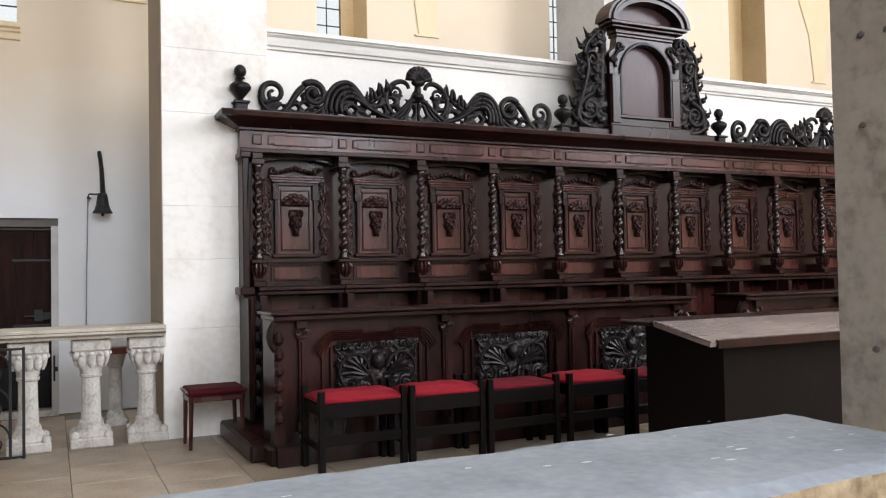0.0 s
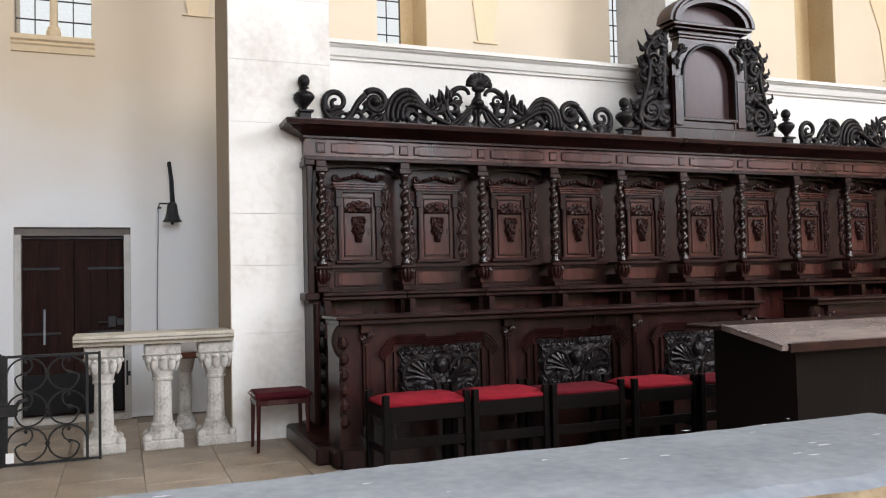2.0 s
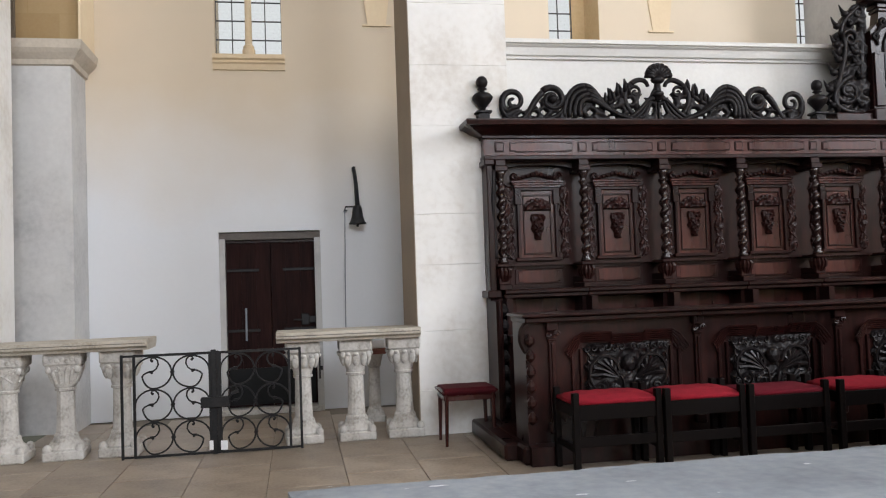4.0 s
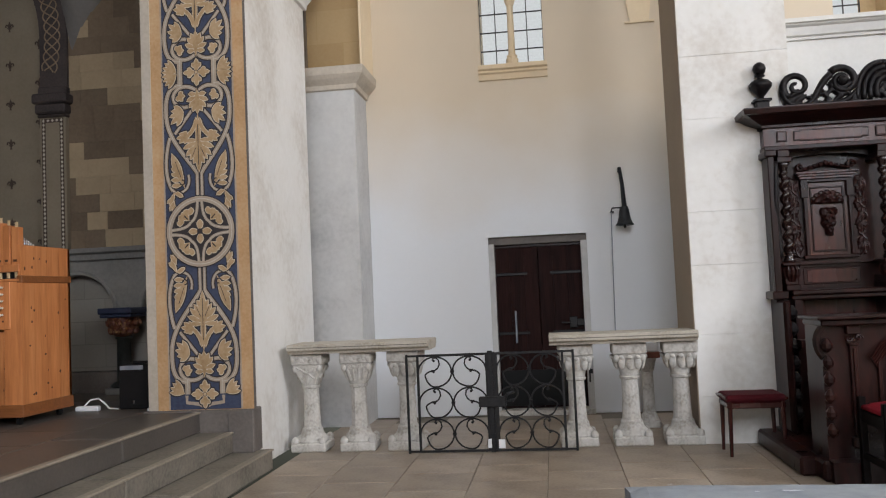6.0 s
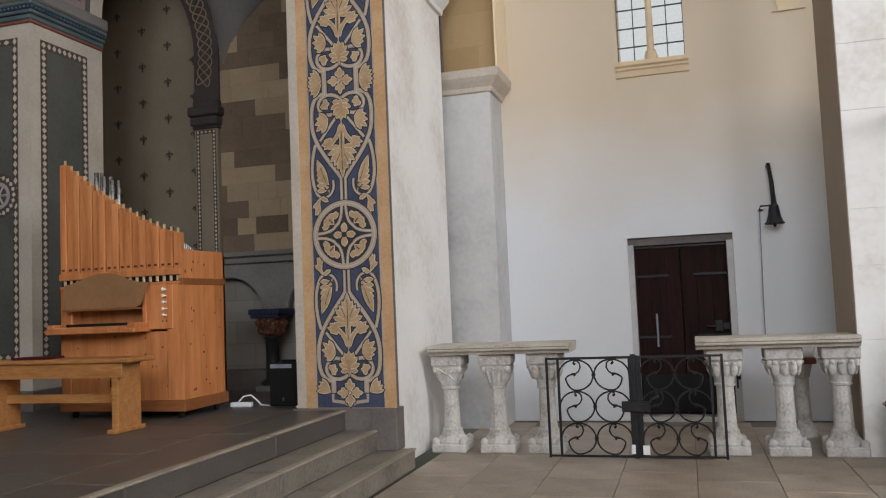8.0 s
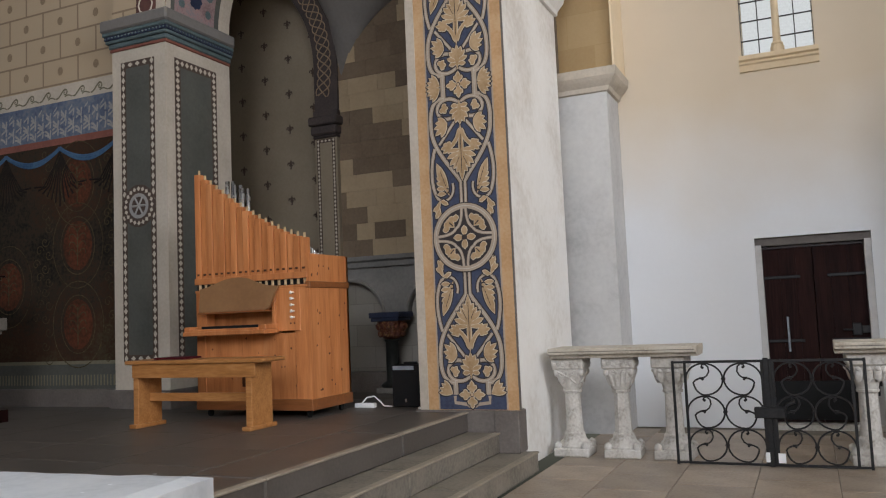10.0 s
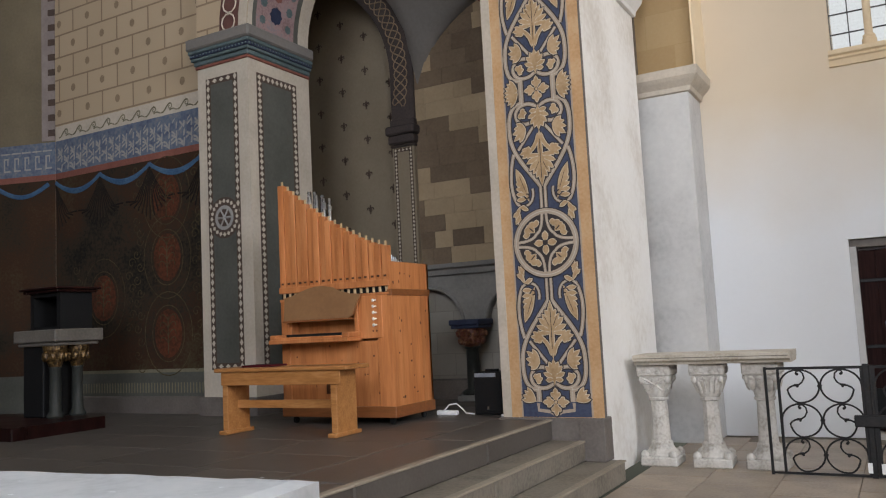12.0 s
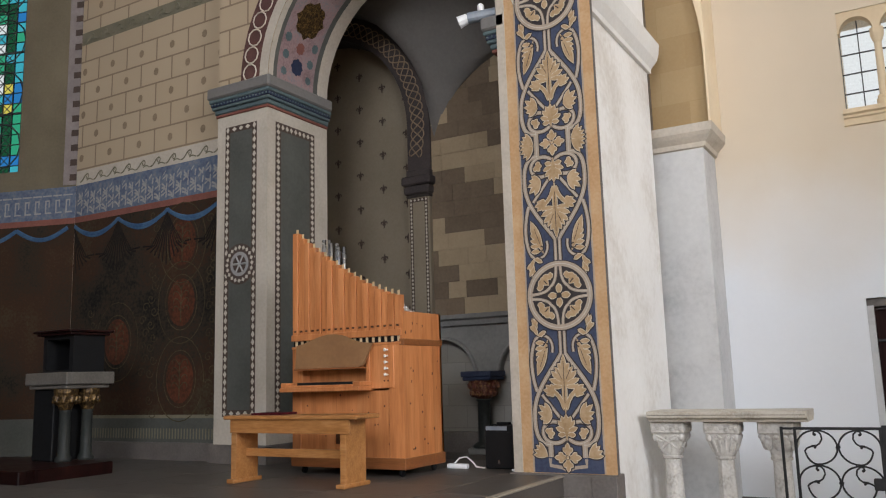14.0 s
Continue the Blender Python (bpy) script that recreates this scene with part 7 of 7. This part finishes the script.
for xa, xb, sag in ((2.13, 2.80, 0.0), (2.81, 3.44, 0.0), (3.45, 4.10, 0.024), (4.16, 4.78, 0.0), (4.79, 5.36, 0.024)):
    low_seat(xa, xb - xa, sag)

# ---- large reading desk ----
rd = thing("reading_desk", "large oak reading desk with shade-black sides and a sloping top", "desk")
dx0, dx1 = 4.12, 8.2
def side_prism(bm, outline, x0, x1):
    a = [bm.verts.new((x0, y, z)) for y, z in outline]
    b_ = [bm.verts.new((x1, y, z)) for y, z in outline]
    bm.faces.new(a), bm.faces.new(b_[::-1])
    for k in range(len(a)):
        j = (k + 1) % len(a)
        bm.faces.new((a[j], a[k], b_[k], b_[j]))
    return bm


part("lid", side_prism(bmesh.new(), [(3.80, 0.945), (4.32, 1.045), (4.32, 1.075), (3.79, 0.972)], dx0 - 0.03, dx1), SHEENTOP, rd, "shiny sloping lid with sheen put into its pale colour")
part("top_strip", B((dx0 - 0.05, dx1, 4.325, 4.66, 1.045, 1.078), bev=0.008), OAK, rd)
part("lip", side_prism(bmesh.new(), [(3.775, 0.935), (3.80, 0.938), (3.80, 0.99), (3.775, 0.985)], dx0 + 0.02, dx1), OAK, rd)
# shade on the side and front boards comes from their near-black colour
part("side_panel", side_prism(bmesh.new(), [(3.86, 0.0), (4.60, 0.0), (4.60, 1.045), (4.32, 1.045), (3.86, 0.955)], dx0 + 0.14, dx0 + 0.19), SHADEOAK, rd)
part("front_panel", B((dx0 + 0.19, dx1, 3.90, 3.94, 0.0, 0.955)), SHADEOAK, rd)
part("back_panel", B((dx0 + 0.19, dx1, 4.54, 4.58, 0.0, 1.045)), SHADEOAK, rd)
# pale strip that paints a highlight along the lid's left edge
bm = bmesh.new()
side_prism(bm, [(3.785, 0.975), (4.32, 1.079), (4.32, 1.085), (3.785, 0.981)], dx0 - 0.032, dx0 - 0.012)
part("edge_strip", bm, SHEENTOP, rd)

# ---- parapets near the camera ----
def parapet(name, x0, x1, y0, y1, ztop, mtx, seed, label, paint):
    """Chipped painted coping on a rough stone wall."""
    t = thing(name, label, "parapet", "stone parapets")
    rnd = random.Random(seed)
    bm = bmesh.new()
    nx, ny = max(8, int((x1 - x0) / 0.035)), 12
    def zz(x, y):
        return ztop + 0.004 * noise.noise((x * 3, y * 3, seed)) + 0.0025 * noise.noise((x * 14, y * 14, seed))
    gr = []
    for i in range(nx + 1):
        x = x0 + (x1 - x0) * i / nx
        yb, yf = y1 + 0.010 * noise.noise((x * 5, 1, seed)) + 0.006 * noise.noise((x * 17, 2, seed)), y0 + 0.012 * noise.noise((x * 6, 5, seed))
        row = []
        for j in range(ny + 1):
            y = yf + (yb - yf) * j / ny
            xx = x + (0.012 * noise.noise((y * 9, 3, seed)) if i in (0, nx) else 0)
            edge = min(i, nx - i, j, ny - j)
            row.append(bm.verts.new((xx, y, zz(x, y) - (0.010 if edge == 0 else 0.0))))
        gr.append(row)
    for i in range(nx):
        for j in range(ny):
            bm.faces.new((gr[i][j], gr[i + 1][j], gr[i + 1][j + 1], gr[i][j + 1]))
    ring = [gr[i][0] for i in range(nx + 1)] + [gr[nx][j] for j in range(1, ny + 1)] + [gr[i][ny] for i in range(nx - 1, -1, -1)] + [gr[0][j] for j in range(ny - 1, 0, -1)]
    low = [bm.verts.new((v.co.x, v.co.y, ztop - 0.085)) for v in ring]
    for k in range(len(ring)):
        bm.faces.new((ring[k], ring[(k + 1) % len(ring)], low[(k + 1) % len(ring)], low[k]))
    bm.faces.new(low)
    near = [f for f in bm.faces if len(f.verts) == 4 and max(v.co.y for v in f.verts) < y0 + 0.03 and max(v.co.z for v in f.verts) - min(v.co.z for v in f.verts) > 0.05]
    for f in near:
        f.material_index = 1
    cop = part("coping", bm, paint, t)
    cop.data.materials.append(TANSTONE)
    cop.matrix_world = mtx
    for k in range(34):
        bm = bmesh.new()
        cx_, cy_ = rnd.uniform(x0 + 0.03, x1 - 0.03), rnd.uniform(y0 + 0.05, y1 - 0.04)
        r = rnd.uniform(0.002, 0.006) if k % 6 else rnd.uniform(0.005, 0.009)
        long_ = rnd.uniform(1.2, 3.2)
        pts = [(cx_ + r * long_ * rnd.uniform(0.5, 1.0) * math.cos(q), cy_ + r * rnd.uniform(0.35, 0.9) * math.sin(q)) for q in [0.571 * j for j in range(11)]]
        bm.faces.new([bm.verts.new((px, py, ztop + 0.0072)) for px, py in pts])
        part("paint_chip", bm, CHIPS, t).matrix_world = mtx
    bm = B((x0 + 0.02, x1, y0 - 0.16, y1 - 0.03, 0, ztop - 0.087), bev=0.012)
    part("wall_body", bm, TANSTONE, t).matrix_world = mtx
    return t


IDENT = Matrix.Identity(4)
parapet("parapet", 0.20, 2.2, 1.02, 1.555, 1.06, IDENT, 3, "blue-grey painted stone coping with chipped edges on a tan wall", BLUEGREY)
LM = Matrix.Translation((-1.335, 1.385, 0)) @ Matrix.Rotation(radians(6), 4, "Z") @ Matrix.Translation((1.40, -1.37, 0))
parapet("parapet", -4.2, -1.40, 0.86, 1.37, 1.06, LM, 9, "blue-grey painted stone coping, light put into its pale colour, rounded corner", LITBLUEGREY)
pl = thing("stone_pillar", "pitted grey stone pillar standing on the parapet", "pillar")
bm = bmesh.new()
n = 40
gr = []
for k in range(n + 1):
    z = 1.03 + 2.4 * k / n
    row = []
    for j in range(21):
        if j <= 10:
            x, y = 2.25, 1.42 - 0.5 * j / 10
        else:
            x, y = 2.25 + 0.5 * (j - 10) / 10, 0.92
        d = 0.006 * noise.noise((x * 6, y * 6, z * 6)) + 0.003 * noise.noise((x * 22, y * 22, z * 22))
        row.append(bm.verts.new((x - d, y - d, z)))
    row.append(bm.verts.new((2.75, 1.42, z)))
    gr.append(row)
for a, b_ in zip(gr, gr[1:]):
    for j in range(22):
        jn = (j + 1) % 22
        bm.faces.new((a[j], a[jn], b_[jn], b_[j]))
bm.faces.new(gr[-1])
part("shaft", bm, PILLARSTONE, pl)
part("foot", B((2.2, 2.8, 0.86, 1.40, 0, 1.04)), TANSTONE, pl)
pits = bmesh.new()
rnd = random.Random(50)
for k in range(26):
    r_ = rnd.uniform(0.004, 0.013)
    blob(pits, 2.2475, rnd.uniform(0.95, 1.4), rnd.uniform(1.1, 2.2), 0.004, r_, r_ * 0.8)
part("pit_marks", pits, DARKBASE, pl)

# ---- organ ----
org = thing("positive_organ", "small varnished pine organ with stepped wooden pipes", "organ")
ox0, ox1, oy0, oy1, oz = -5.50, -4.215, 6.14, 6.82, PZ + 0.065
part("plinth", B((ox0 - 0.012, ox1 + 0.012, oy0 - 0.012, oy1 + 0.012, oz, oz + 0.10), bev=0.006), PINEDARK, org)
for k in range(4):
    ya, yb = oy0 + (oy1 - oy0) * k / 4, oy0 + (oy1 - oy0) * (k + 1) / 4
    part("side_board", B((ox1 - 0.03, ox1, ya + 0.0008, yb - 0.0008, oz + 0.10, 1.68)), PINE, org)
    part("top_side_board", B((ox1 - 0.03, ox1, ya + 0.0008, yb - 0.0008, 1.74, 1.99)), PINE, org)
part("left_side", B((ox0, ox0 + 0.03, oy0, oy1, oz + 0.10, 1.70)), PINE, org)
part("back_board", B((ox0, ox1, oy1 - 0.03, oy1, oz + 0.10, 1.99)), PINE, org)
part("side_trim", B((ox1 - 0.04, ox1 + 0.008, oy0 - 0.005, oy1 + 0.006, 1.68, 1.74), bev=0.005), PINEDARK, org)
for k in range(5):
    xa, xb = ox0 + 0.03 + (ox1 - 0.06 - ox0) * k / 5, ox0 + 0.03 + (ox1 - 0.06 - ox0) * (k + 1) / 5
    part("front_board", B((xa + 0.0008, xb - 0.0008, oy0 + 0.01, oy0 + 0.035, oz + 0.10, 1.28)), PINE, org)
for xa, xb in ((ox1 - 0.16, ox1 - 0.002), (ox0, ox0 + 0.10)):
    part("corner_stile", B((xa, xb, oy0, oy0 + 0.03, oz + 0.10, 1.70), bev=0.003), PINE, org)
part("console_back", B((ox0 + 0.10, ox1 - 0.16, oy0 + 0.10, oy0 + 0.12, 1.28, 1.70)), PINE, org)
for xa in (ox0 + 0.10, ox1 - 0.40):
    part("console_cheek", B((xa, xa + 0.04, oy0 - 0.02, oy0 + 0.10, 1.28, 1.66), bev=0.004), PINE, org)
part("stop_board", B((ox1 - 0.36, ox1 - 0.10, oy0 - 0.006, oy0 + 0.02, 1.30, 1.69), bev=0.004), PINE, org)
part("key_shelf", B((ox0 + 0.02, ox1 - 0.34, oy0 - 0.22, oy0 + 0.08, 1.285, 1.325), (ox0 + 0.02, ox0 + 0.09, oy0 - 0.2, oy0 + 0.06, 1.325, 1.37), (ox1 - 0.42, ox1 - 0.34, oy0 - 0.2, oy0 + 0.06, 1.325, 1.37), bev=0.006), PINE, org)
keys = mesh_of(B((0, 0.0135, 0, 0.15, 0, 0.02), bev=0.001), "key", IVORY)
for k in range(52):
    ob = new("key", keys)
    ob.parent, ob.location = org, (ox0 + 0.095 + k * 0.0145, oy0 - 0.12, 1.320)
# black strip standing in for the shaded slot behind the keys
part("dark_slot", B((ox0 + 0.10, ox1 - 0.42, oy0 - 0.05, oy0 + 0.09, 1.345, 1.37)), BLACKBOX, org)
part("key_slip", B((ox0 + 0.09, ox1 - 0.42, oy0 - 0.215, oy0 - 0.13, 1.325, 1.345), bev=0.004), PINE, org)
bm = bmesh.new()
xm = (ox0 + ox1 - 0.26) / 2
tilt = Matrix.Translation((xm, oy0 - 0.085, 1.50)) @ Matrix.Rotation(radians(-11), 4, "X")
prism(bm, [(-0.40, 0.0), (0.36, 0.0), (0.395, 0.02), (0.47, 0.215), (0.36, 0.225), (0.25, 0.255), (0.14, 0.30), (0.04, 0.318), (-0.06, 0.318), (-0.16, 0.30), (-0.26, 0.265), (-0.34, 0.24), (-0.42, 0.225)], -0.012, 0.012, tilt)
part("music_desk", bm, FELT, org, "brown shaped music board")
part("music_ledge", B((xm - 0.40, xm + 0.37, oy0 - 0.115, oy0 + 0.1, 1.485, 1.50)), PINEDARK, org)
for k in range(5):
    bm = bmesh.new()
    tube(bm, [(ox1 - 0.165, oy0 - 0.005, 1.645 - 0.056 * k), (ox1 - 0.165, oy0 - 0.045, 1.645 - 0.056 * k)], 0.008, 8)
    blob(bm, ox1 - 0.165, oy0 - 0.05, 1.645 - 0.056 * k, 0.017, 0.012, 0.017)
    part("stop_knob", bm, IVORY, org, "white stop knob")
# dark plates in place of the shade inside the holes
part("stop_hole", B((ox1 - 0.21, ox1 - 0.195, oy0 - 0.0075, oy0, 1.36, 1.375), (ox1 - 0.17, ox1 - 0.155, oy0 - 0.0075, oy0, 1.36, 1.375)), KNOT, org)
part("pedal_hole", B((-4.98, -4.84, oy0 + 0.004, oy0 + 0.012, 0.80, 0.98)), KNOT, org)
part("pipe_rail", B((ox0 - 0.01, ox1 - 0.015, oy0 - 0.012, oy0 + 0.04, 1.77, 1.83), (ox0 - 0.01, ox1 - 0.015, oy0 - 0.006, oy0 + 0.03, 1.69, 1.715), bev=0.004), PINE, org)
# black sheet standing in for shade below the pipe rail
part("shadow_gap", B((ox0, ox1 - 0.02, oy0 + 0.02, oy0 + 0.05, 1.715, 1.77)), BLACKBOX, org)
NP = 18
pw = (ox1 - 0.02 - ox0) / NP
for k in range(NP):
    x = ox0 + pw * k
    t_ = k / (NP - 1)
    top = 2.14 + 0.70 * (1 - t_) ** 1.35
    pp = part("pipe", B((x + 0.004, x + pw - 0.004, oy0 - 0.005 + 0.012 * (k % 2), oy0 + 0.07, 1.83, top), bev=0.002), PINE, org)
    part("pipe_foot", tube(bmesh.new(), [(x + pw / 2, oy0 + 0.02, 1.72), (x + pw / 2, oy0 + 0.02, 1.77)], 0.014, 8), PALEPIN, pp)
    # dark plate for the shade in the pipe's mouth
    part("mouth", B((x + pw / 2 - 0.014, x + pw / 2 + 0.014, oy0 - 0.0065 + 0.012 * (k % 2), oy0, 1.855, 1.873)), KNOT, pp)
    part("stopper", B((x + pw / 2 - 0.008, x + pw / 2 + 0.008, oy0 + 0.025, oy0 + 0.04, top, top + 0.045)), PALEPIN, pp)
for k in range(6):
    x = -5.26 + 0.045 * k
    bm = lathe(bmesh.new(), [(0.021, 2.0), (0.021, 2.78 - 0.022 * k + (0.02 if k % 2 else 0)), (0.018, 2.781 - 0.022 * k + (0.02 if k % 2 else 0))], x, oy0 + 0.20 + 0.03 * (k % 2), 12)
    part("metal_pipe", bm, TIN, org, "shiny tin pipe", smooth=True)
for k in range(7):
    part("small_pipe", lathe(bmesh.new(), [(0.007, 1.9), (0.007, 2.07 - 0.012 * k)], ox1 - 0.06 + 0.0 * k, oy0 + 0.10 + 0.03 * k, 8), TIN, org)
for x in (ox0 + 0.1, ox1 - 0.07):
    for y in (oy0 + 0.06, oy1 - 0.08):
        c_ = part("caster", tube(bmesh.new(), [(x - 0.012, y, PZ + 0.032), (x + 0.012, y, PZ + 0.032)], 0.032, 12), IRON, org)
bm = bmesh.new()
rnd = random.Random(21)
for k in range(34):
    if k < 20:
        y, z = rnd.uniform(oy0 + 0.03, oy1 - 0.03), rnd.uniform(0.72, 1.64) if k < 15 else rnd.uniform(1.78, 1.95)
        blob(bm, ox1, y, z, 0.0015, rnd.uniform(0.006, 0.015), rnd.uniform(0.007, 0.018))
    else:
        x, z = rnd.uniform(ox0 + 0.1, ox1 - 0.03), rnd.uniform(0.72, 1.25)
        blob(bm, x, oy0 + (0.0095 if x < ox1 - 0.16 else -0.0005), z, rnd.uniform(0.005, 0.011), 0.0015, rnd.uniform(0.006, 0.014))
tagged(part("wood_knots", bm, KNOT, org), kind="stuff")

# ---- organ bench ----
be = thing("organ_bench", "varnished pine organ bench with board legs", "bench")
part("seat", B((-5.62, -4.16, 5.34, 5.68, 1.065, 1.10), bev=0.008), BENCHWOOD, be)
part("apron", B((-5.55, -4.24, 5.36, 5.385, 0.95, 1.065), bev=0.003), BENCHWOOD, be)
part("stretcher", B((-5.5, -4.3, 5.50, 5.53, 0.74, 0.81), bev=0.003), BENCHWOOD, be)
for x in (-5.54, -4.34):
    bm = bmesh.new()
    box(bm, x - 0.005, x + 0.055, 5.37, 5.65, PZ + 0.03, 1.065, bev=0.004)
    box(bm, x - 0.02, x + 0.07, 5.33, 5.69, PZ, PZ + 0.035, bev=0.006)
    part("leg_board", bm, BENCHWOOD, be)
fo = thing("red_folder", "closed dark red folder lying on the bench", "folder")
part("cover", B((-5.36, -5.02, 5.42, 5.64, 1.101, 1.118), bev=0.003), MAROON, fo)

# ---- loudspeaker, power strip, spotlight ----
am = thing("loudspeaker", "black portable loudspeaker with control panel on the floor", "loudspeaker")
part("cabinet", B((-3.86, -3.56, 6.98, 7.22, PZ, PZ + 0.40), bev=0.012), BLACKBOX, am)
part("control_panel", B((-3.84, -3.62, 6.972, 6.984, PZ + 0.355, PZ + 0.392)), GREYMETAL, am)
part("grille", B((-3.84, -3.58, 6.974, 6.982, PZ + 0.03, PZ + 0.34), bev=0.003), BLACKBOX, am)
part("badge", B((-3.72, -3.70, 6.970, 6.975, PZ + 0.05, PZ + 0.08)), TIN, am)
part("handle", B((-3.78, -3.64, 7.08, 7.12, PZ + 0.40, PZ + 0.425), bev=0.006), BLACKBOX, am)
ps = thing("power_strip", "white power strip with a looped cable on the floor", "power strip")
part("strip", B((-4.24, -4.02, 6.90, 6.96, PZ, PZ + 0.045), bev=0.008), PLASTIC, ps)
part("cable", tube(bmesh.new(), [(-4.20, 6.97, PZ + 0.03), (-4.15, 7.0, PZ + 0.09), (-4.08, 7.02, PZ + 0.10), (-4.0, 7.0, PZ + 0.05), (-3.95, 6.97, PZ + 0.015), (-3.85, 6.95, PZ + 0.01)], 0.008, 6), PLASTIC, ps)
part("plug", B((-3.52, -3.42, 6.84, 6.87, PZ, PZ + 0.02), bev=0.004), PLASTIC, ps)
sp = thing("spotlight", "grey spotlight on the pier capital", "spotlight")
bm = tube(bmesh.new(), [(-3.47, 6.80, 4.92), (-3.74, 6.72, 4.90)], 0.055, 12)
part("housing", bm, GREYMETAL, sp)
part("hood", tube(bmesh.new(), [(-3.74, 6.72, 4.90), (-3.83, 6.69, 4.865)], 0.05, 12, taper=0.062), PLASTIC, sp)
part("stand", B((-3.56, -3.5, 6.76, 6.80, 4.856, 4.90)), GREYMETAL, sp)
part("clamp", lathe(bmesh.new(), [(0.03, 4.96), (0.035, 4.98), (0.035, 5.02), (0.02, 5.04)], -3.62, 6.77, 10), PLASTIC, sp)

# ---- arcade column in the side chapel ----
ac1 = thing("arcade_column", "grey marble colonnette with red and gold capital and navy abacus", "column", "arcade columns", (-4.60, 8.42, PZ))
part("base", B((-0.15, 0.15, -0.15, 0.15, -0.01, 0.06), bev=0.01), ARCADE, ac1)
part("shaft", lathe(bmesh.new(), [(0.14, 0.06), (0.15, 0.085), (0.12, 0.11), (0.08, 0.13), (0.072, 0.58), (0.09, 0.59), (0.09, 0.61)], 0, 0, 16), ALTARCOL, ac1, smooth=True)
bm = lathe(bmesh.new(), [(0.075, 0.61), (0.12, 0.64), (0.155, 0.70), (0.165, 0.82)], 0, 0, 16)
for k in range(12):
    for q in range(2):
        a_ = 2 * math.pi * (k + 0.5 * q) / 12
        blob(bm, (0.135 + 0.028 * q) * math.cos(a_), (0.135 + 0.028 * q) * math.sin(a_), 0.675 + 0.085 * q, 0.034, 0.03, 0.045)
part("capital", bm, CAPPAINT, ac1)
part("abacus", B((-0.18, 0.18, -0.18, 0.18, 0.82, 0.86), (-0.195, 0.195, -0.195, 0.195, 0.86, 0.925), bev=0.01), NAVYPAINT, ac1)
structure("wall_arcade_back", B((-5.6, -2.7, 8.74, 8.985, PZ, 1.99)), ARCADEBACK, "pale grey stone back of the blind arcade")
structure("trim_arcade_bench", B((-5.6, -2.7, 8.55, 8.735, PZ - 0.02, PZ + 0.22), bev=0.01), DARKBASE, "low dark stone bench under the arcade")

# ---- side altar ----
al = thing("side_altar", "small pale stone altar table on paired columns with gilded capitals", "altar")
AZ = 0.64
part("mensa", B((-8.45, -7.75, 5.28, 5.86, 1.42, 1.55), (-8.42, -7.79, 5.31, 5.83, 1.38, 1.42), bev=0.01), ALTARSTONE, al)
for x, y in ((-7.92, 5.40), (-7.92, 5.66)):
    cc = part("column", lathe(bmesh.new(), [(0.085, AZ), (0.085, AZ + 0.03), (0.06, AZ + 0.07), (0.055, 1.14), (0.065, 1.16)], x, y, 14), ALTARCOL, al, smooth=True)
    bm = lathe(bmesh.new(), [(0.058, 1.16), (0.09, 1.24), (0.12, 1.34), (0.12, 1.379)], x, y, 12)
    for k in range(8):
        blob(bm, x + 0.10 * math.cos(0.785 * k), y + 0.10 * math.sin(0.785 * k), 1.27, 0.035, 0.035, 0.06)
    part("gilded_capital", bm, GOLD, cc)
# added black block that stands in for the dark space behind the columns
part("shade_block", B((-8.40, -8.06, 5.36, 5.80, AZ, 1.38), bev=0.01), BLACKBOX, al)
ta = thing("tabernacle_box", "black box with open front and moulded lid on the altar", "tabernacle")
part("body", wall_with_holes(bmesh.new(), -8.36, -7.86, 1.551, 1.94, 5.42, 5.80, [(-8.30, -7.92, 1.58, 1.90)]), BLACKBOX, ta)
part("rear", B((-8.30, -7.92, 5.76, 5.79, 1.58, 1.90)), BLACKBOX, ta)
part("lid", B((-8.40, -7.82, 5.36, 5.84, 1.94, 1.97), (-8.43, -7.79, 5.33, 5.87, 1.97, 1.995), bev=0.006), OAK, ta)
structure("floor_altar_step", B((-9.9, -7.42, 4.6, 5.62, PZ - 0.01, AZ), bev=0.01), OAK, "dark brown wooden altar step")

# ---- stone slabs of the nave floor ----
slab = {}
random.seed(15)
for i in range(8):
    for j in range(13):
        x, y = -2.36 + 0.02 + i * 0.58, 1.9 + j * 0.58 + (0.29 if i % 2 else 0)
        if x > 2.0 or y + 0.58 > DW:
            continue
        if "s" not in slab:
            slab["s"] = mesh_of(B((0.0025, 0.5775, 0.0025, 0.5775, -0.03, 0.0), bev=0.003), "floor_slab", TILE)
        ob = new("floor_slab", slab["s"])
        ob.parent, ob.location = floor, (x, y, random.uniform(-0.001, 0.001))
# the slabs farther from the balustrade, joined
rest = bmesh.new()
for i in range(-1, 30):
    for j in range(-20, 14):
        x, y = -2.36 + 0.02 + i * 0.58, 1.9 + j * 0.58 + (0.29 if i % 2 else 0)
        if x < -2.36 or x > 14.4 or y < -8.8 or y + 0.58 > DW or (j >= 0 and i < 8 and x <= 2.0):
            continue
        lo = [rest.verts.new((x + a, y + b, -0.014)) for a, b in ((0.0025, 0.0025), (0.5775, 0.0025), (0.5775, 0.5775), (0.0025, 0.5775))]
        hi = [rest.verts.new((x + a, y + b, 0.0)) for a, b in ((0.005, 0.005), (0.575, 0.005), (0.575, 0.575), (0.005, 0.575))]
        rest.faces.new(hi)
        for k in range(4):
            rest.faces.new((lo[k], lo[(k + 1) % 4], hi[(k + 1) % 4], hi[k]))
tagged(part("floor_slabs_far", rest, TILE, floor), kind="stuff")
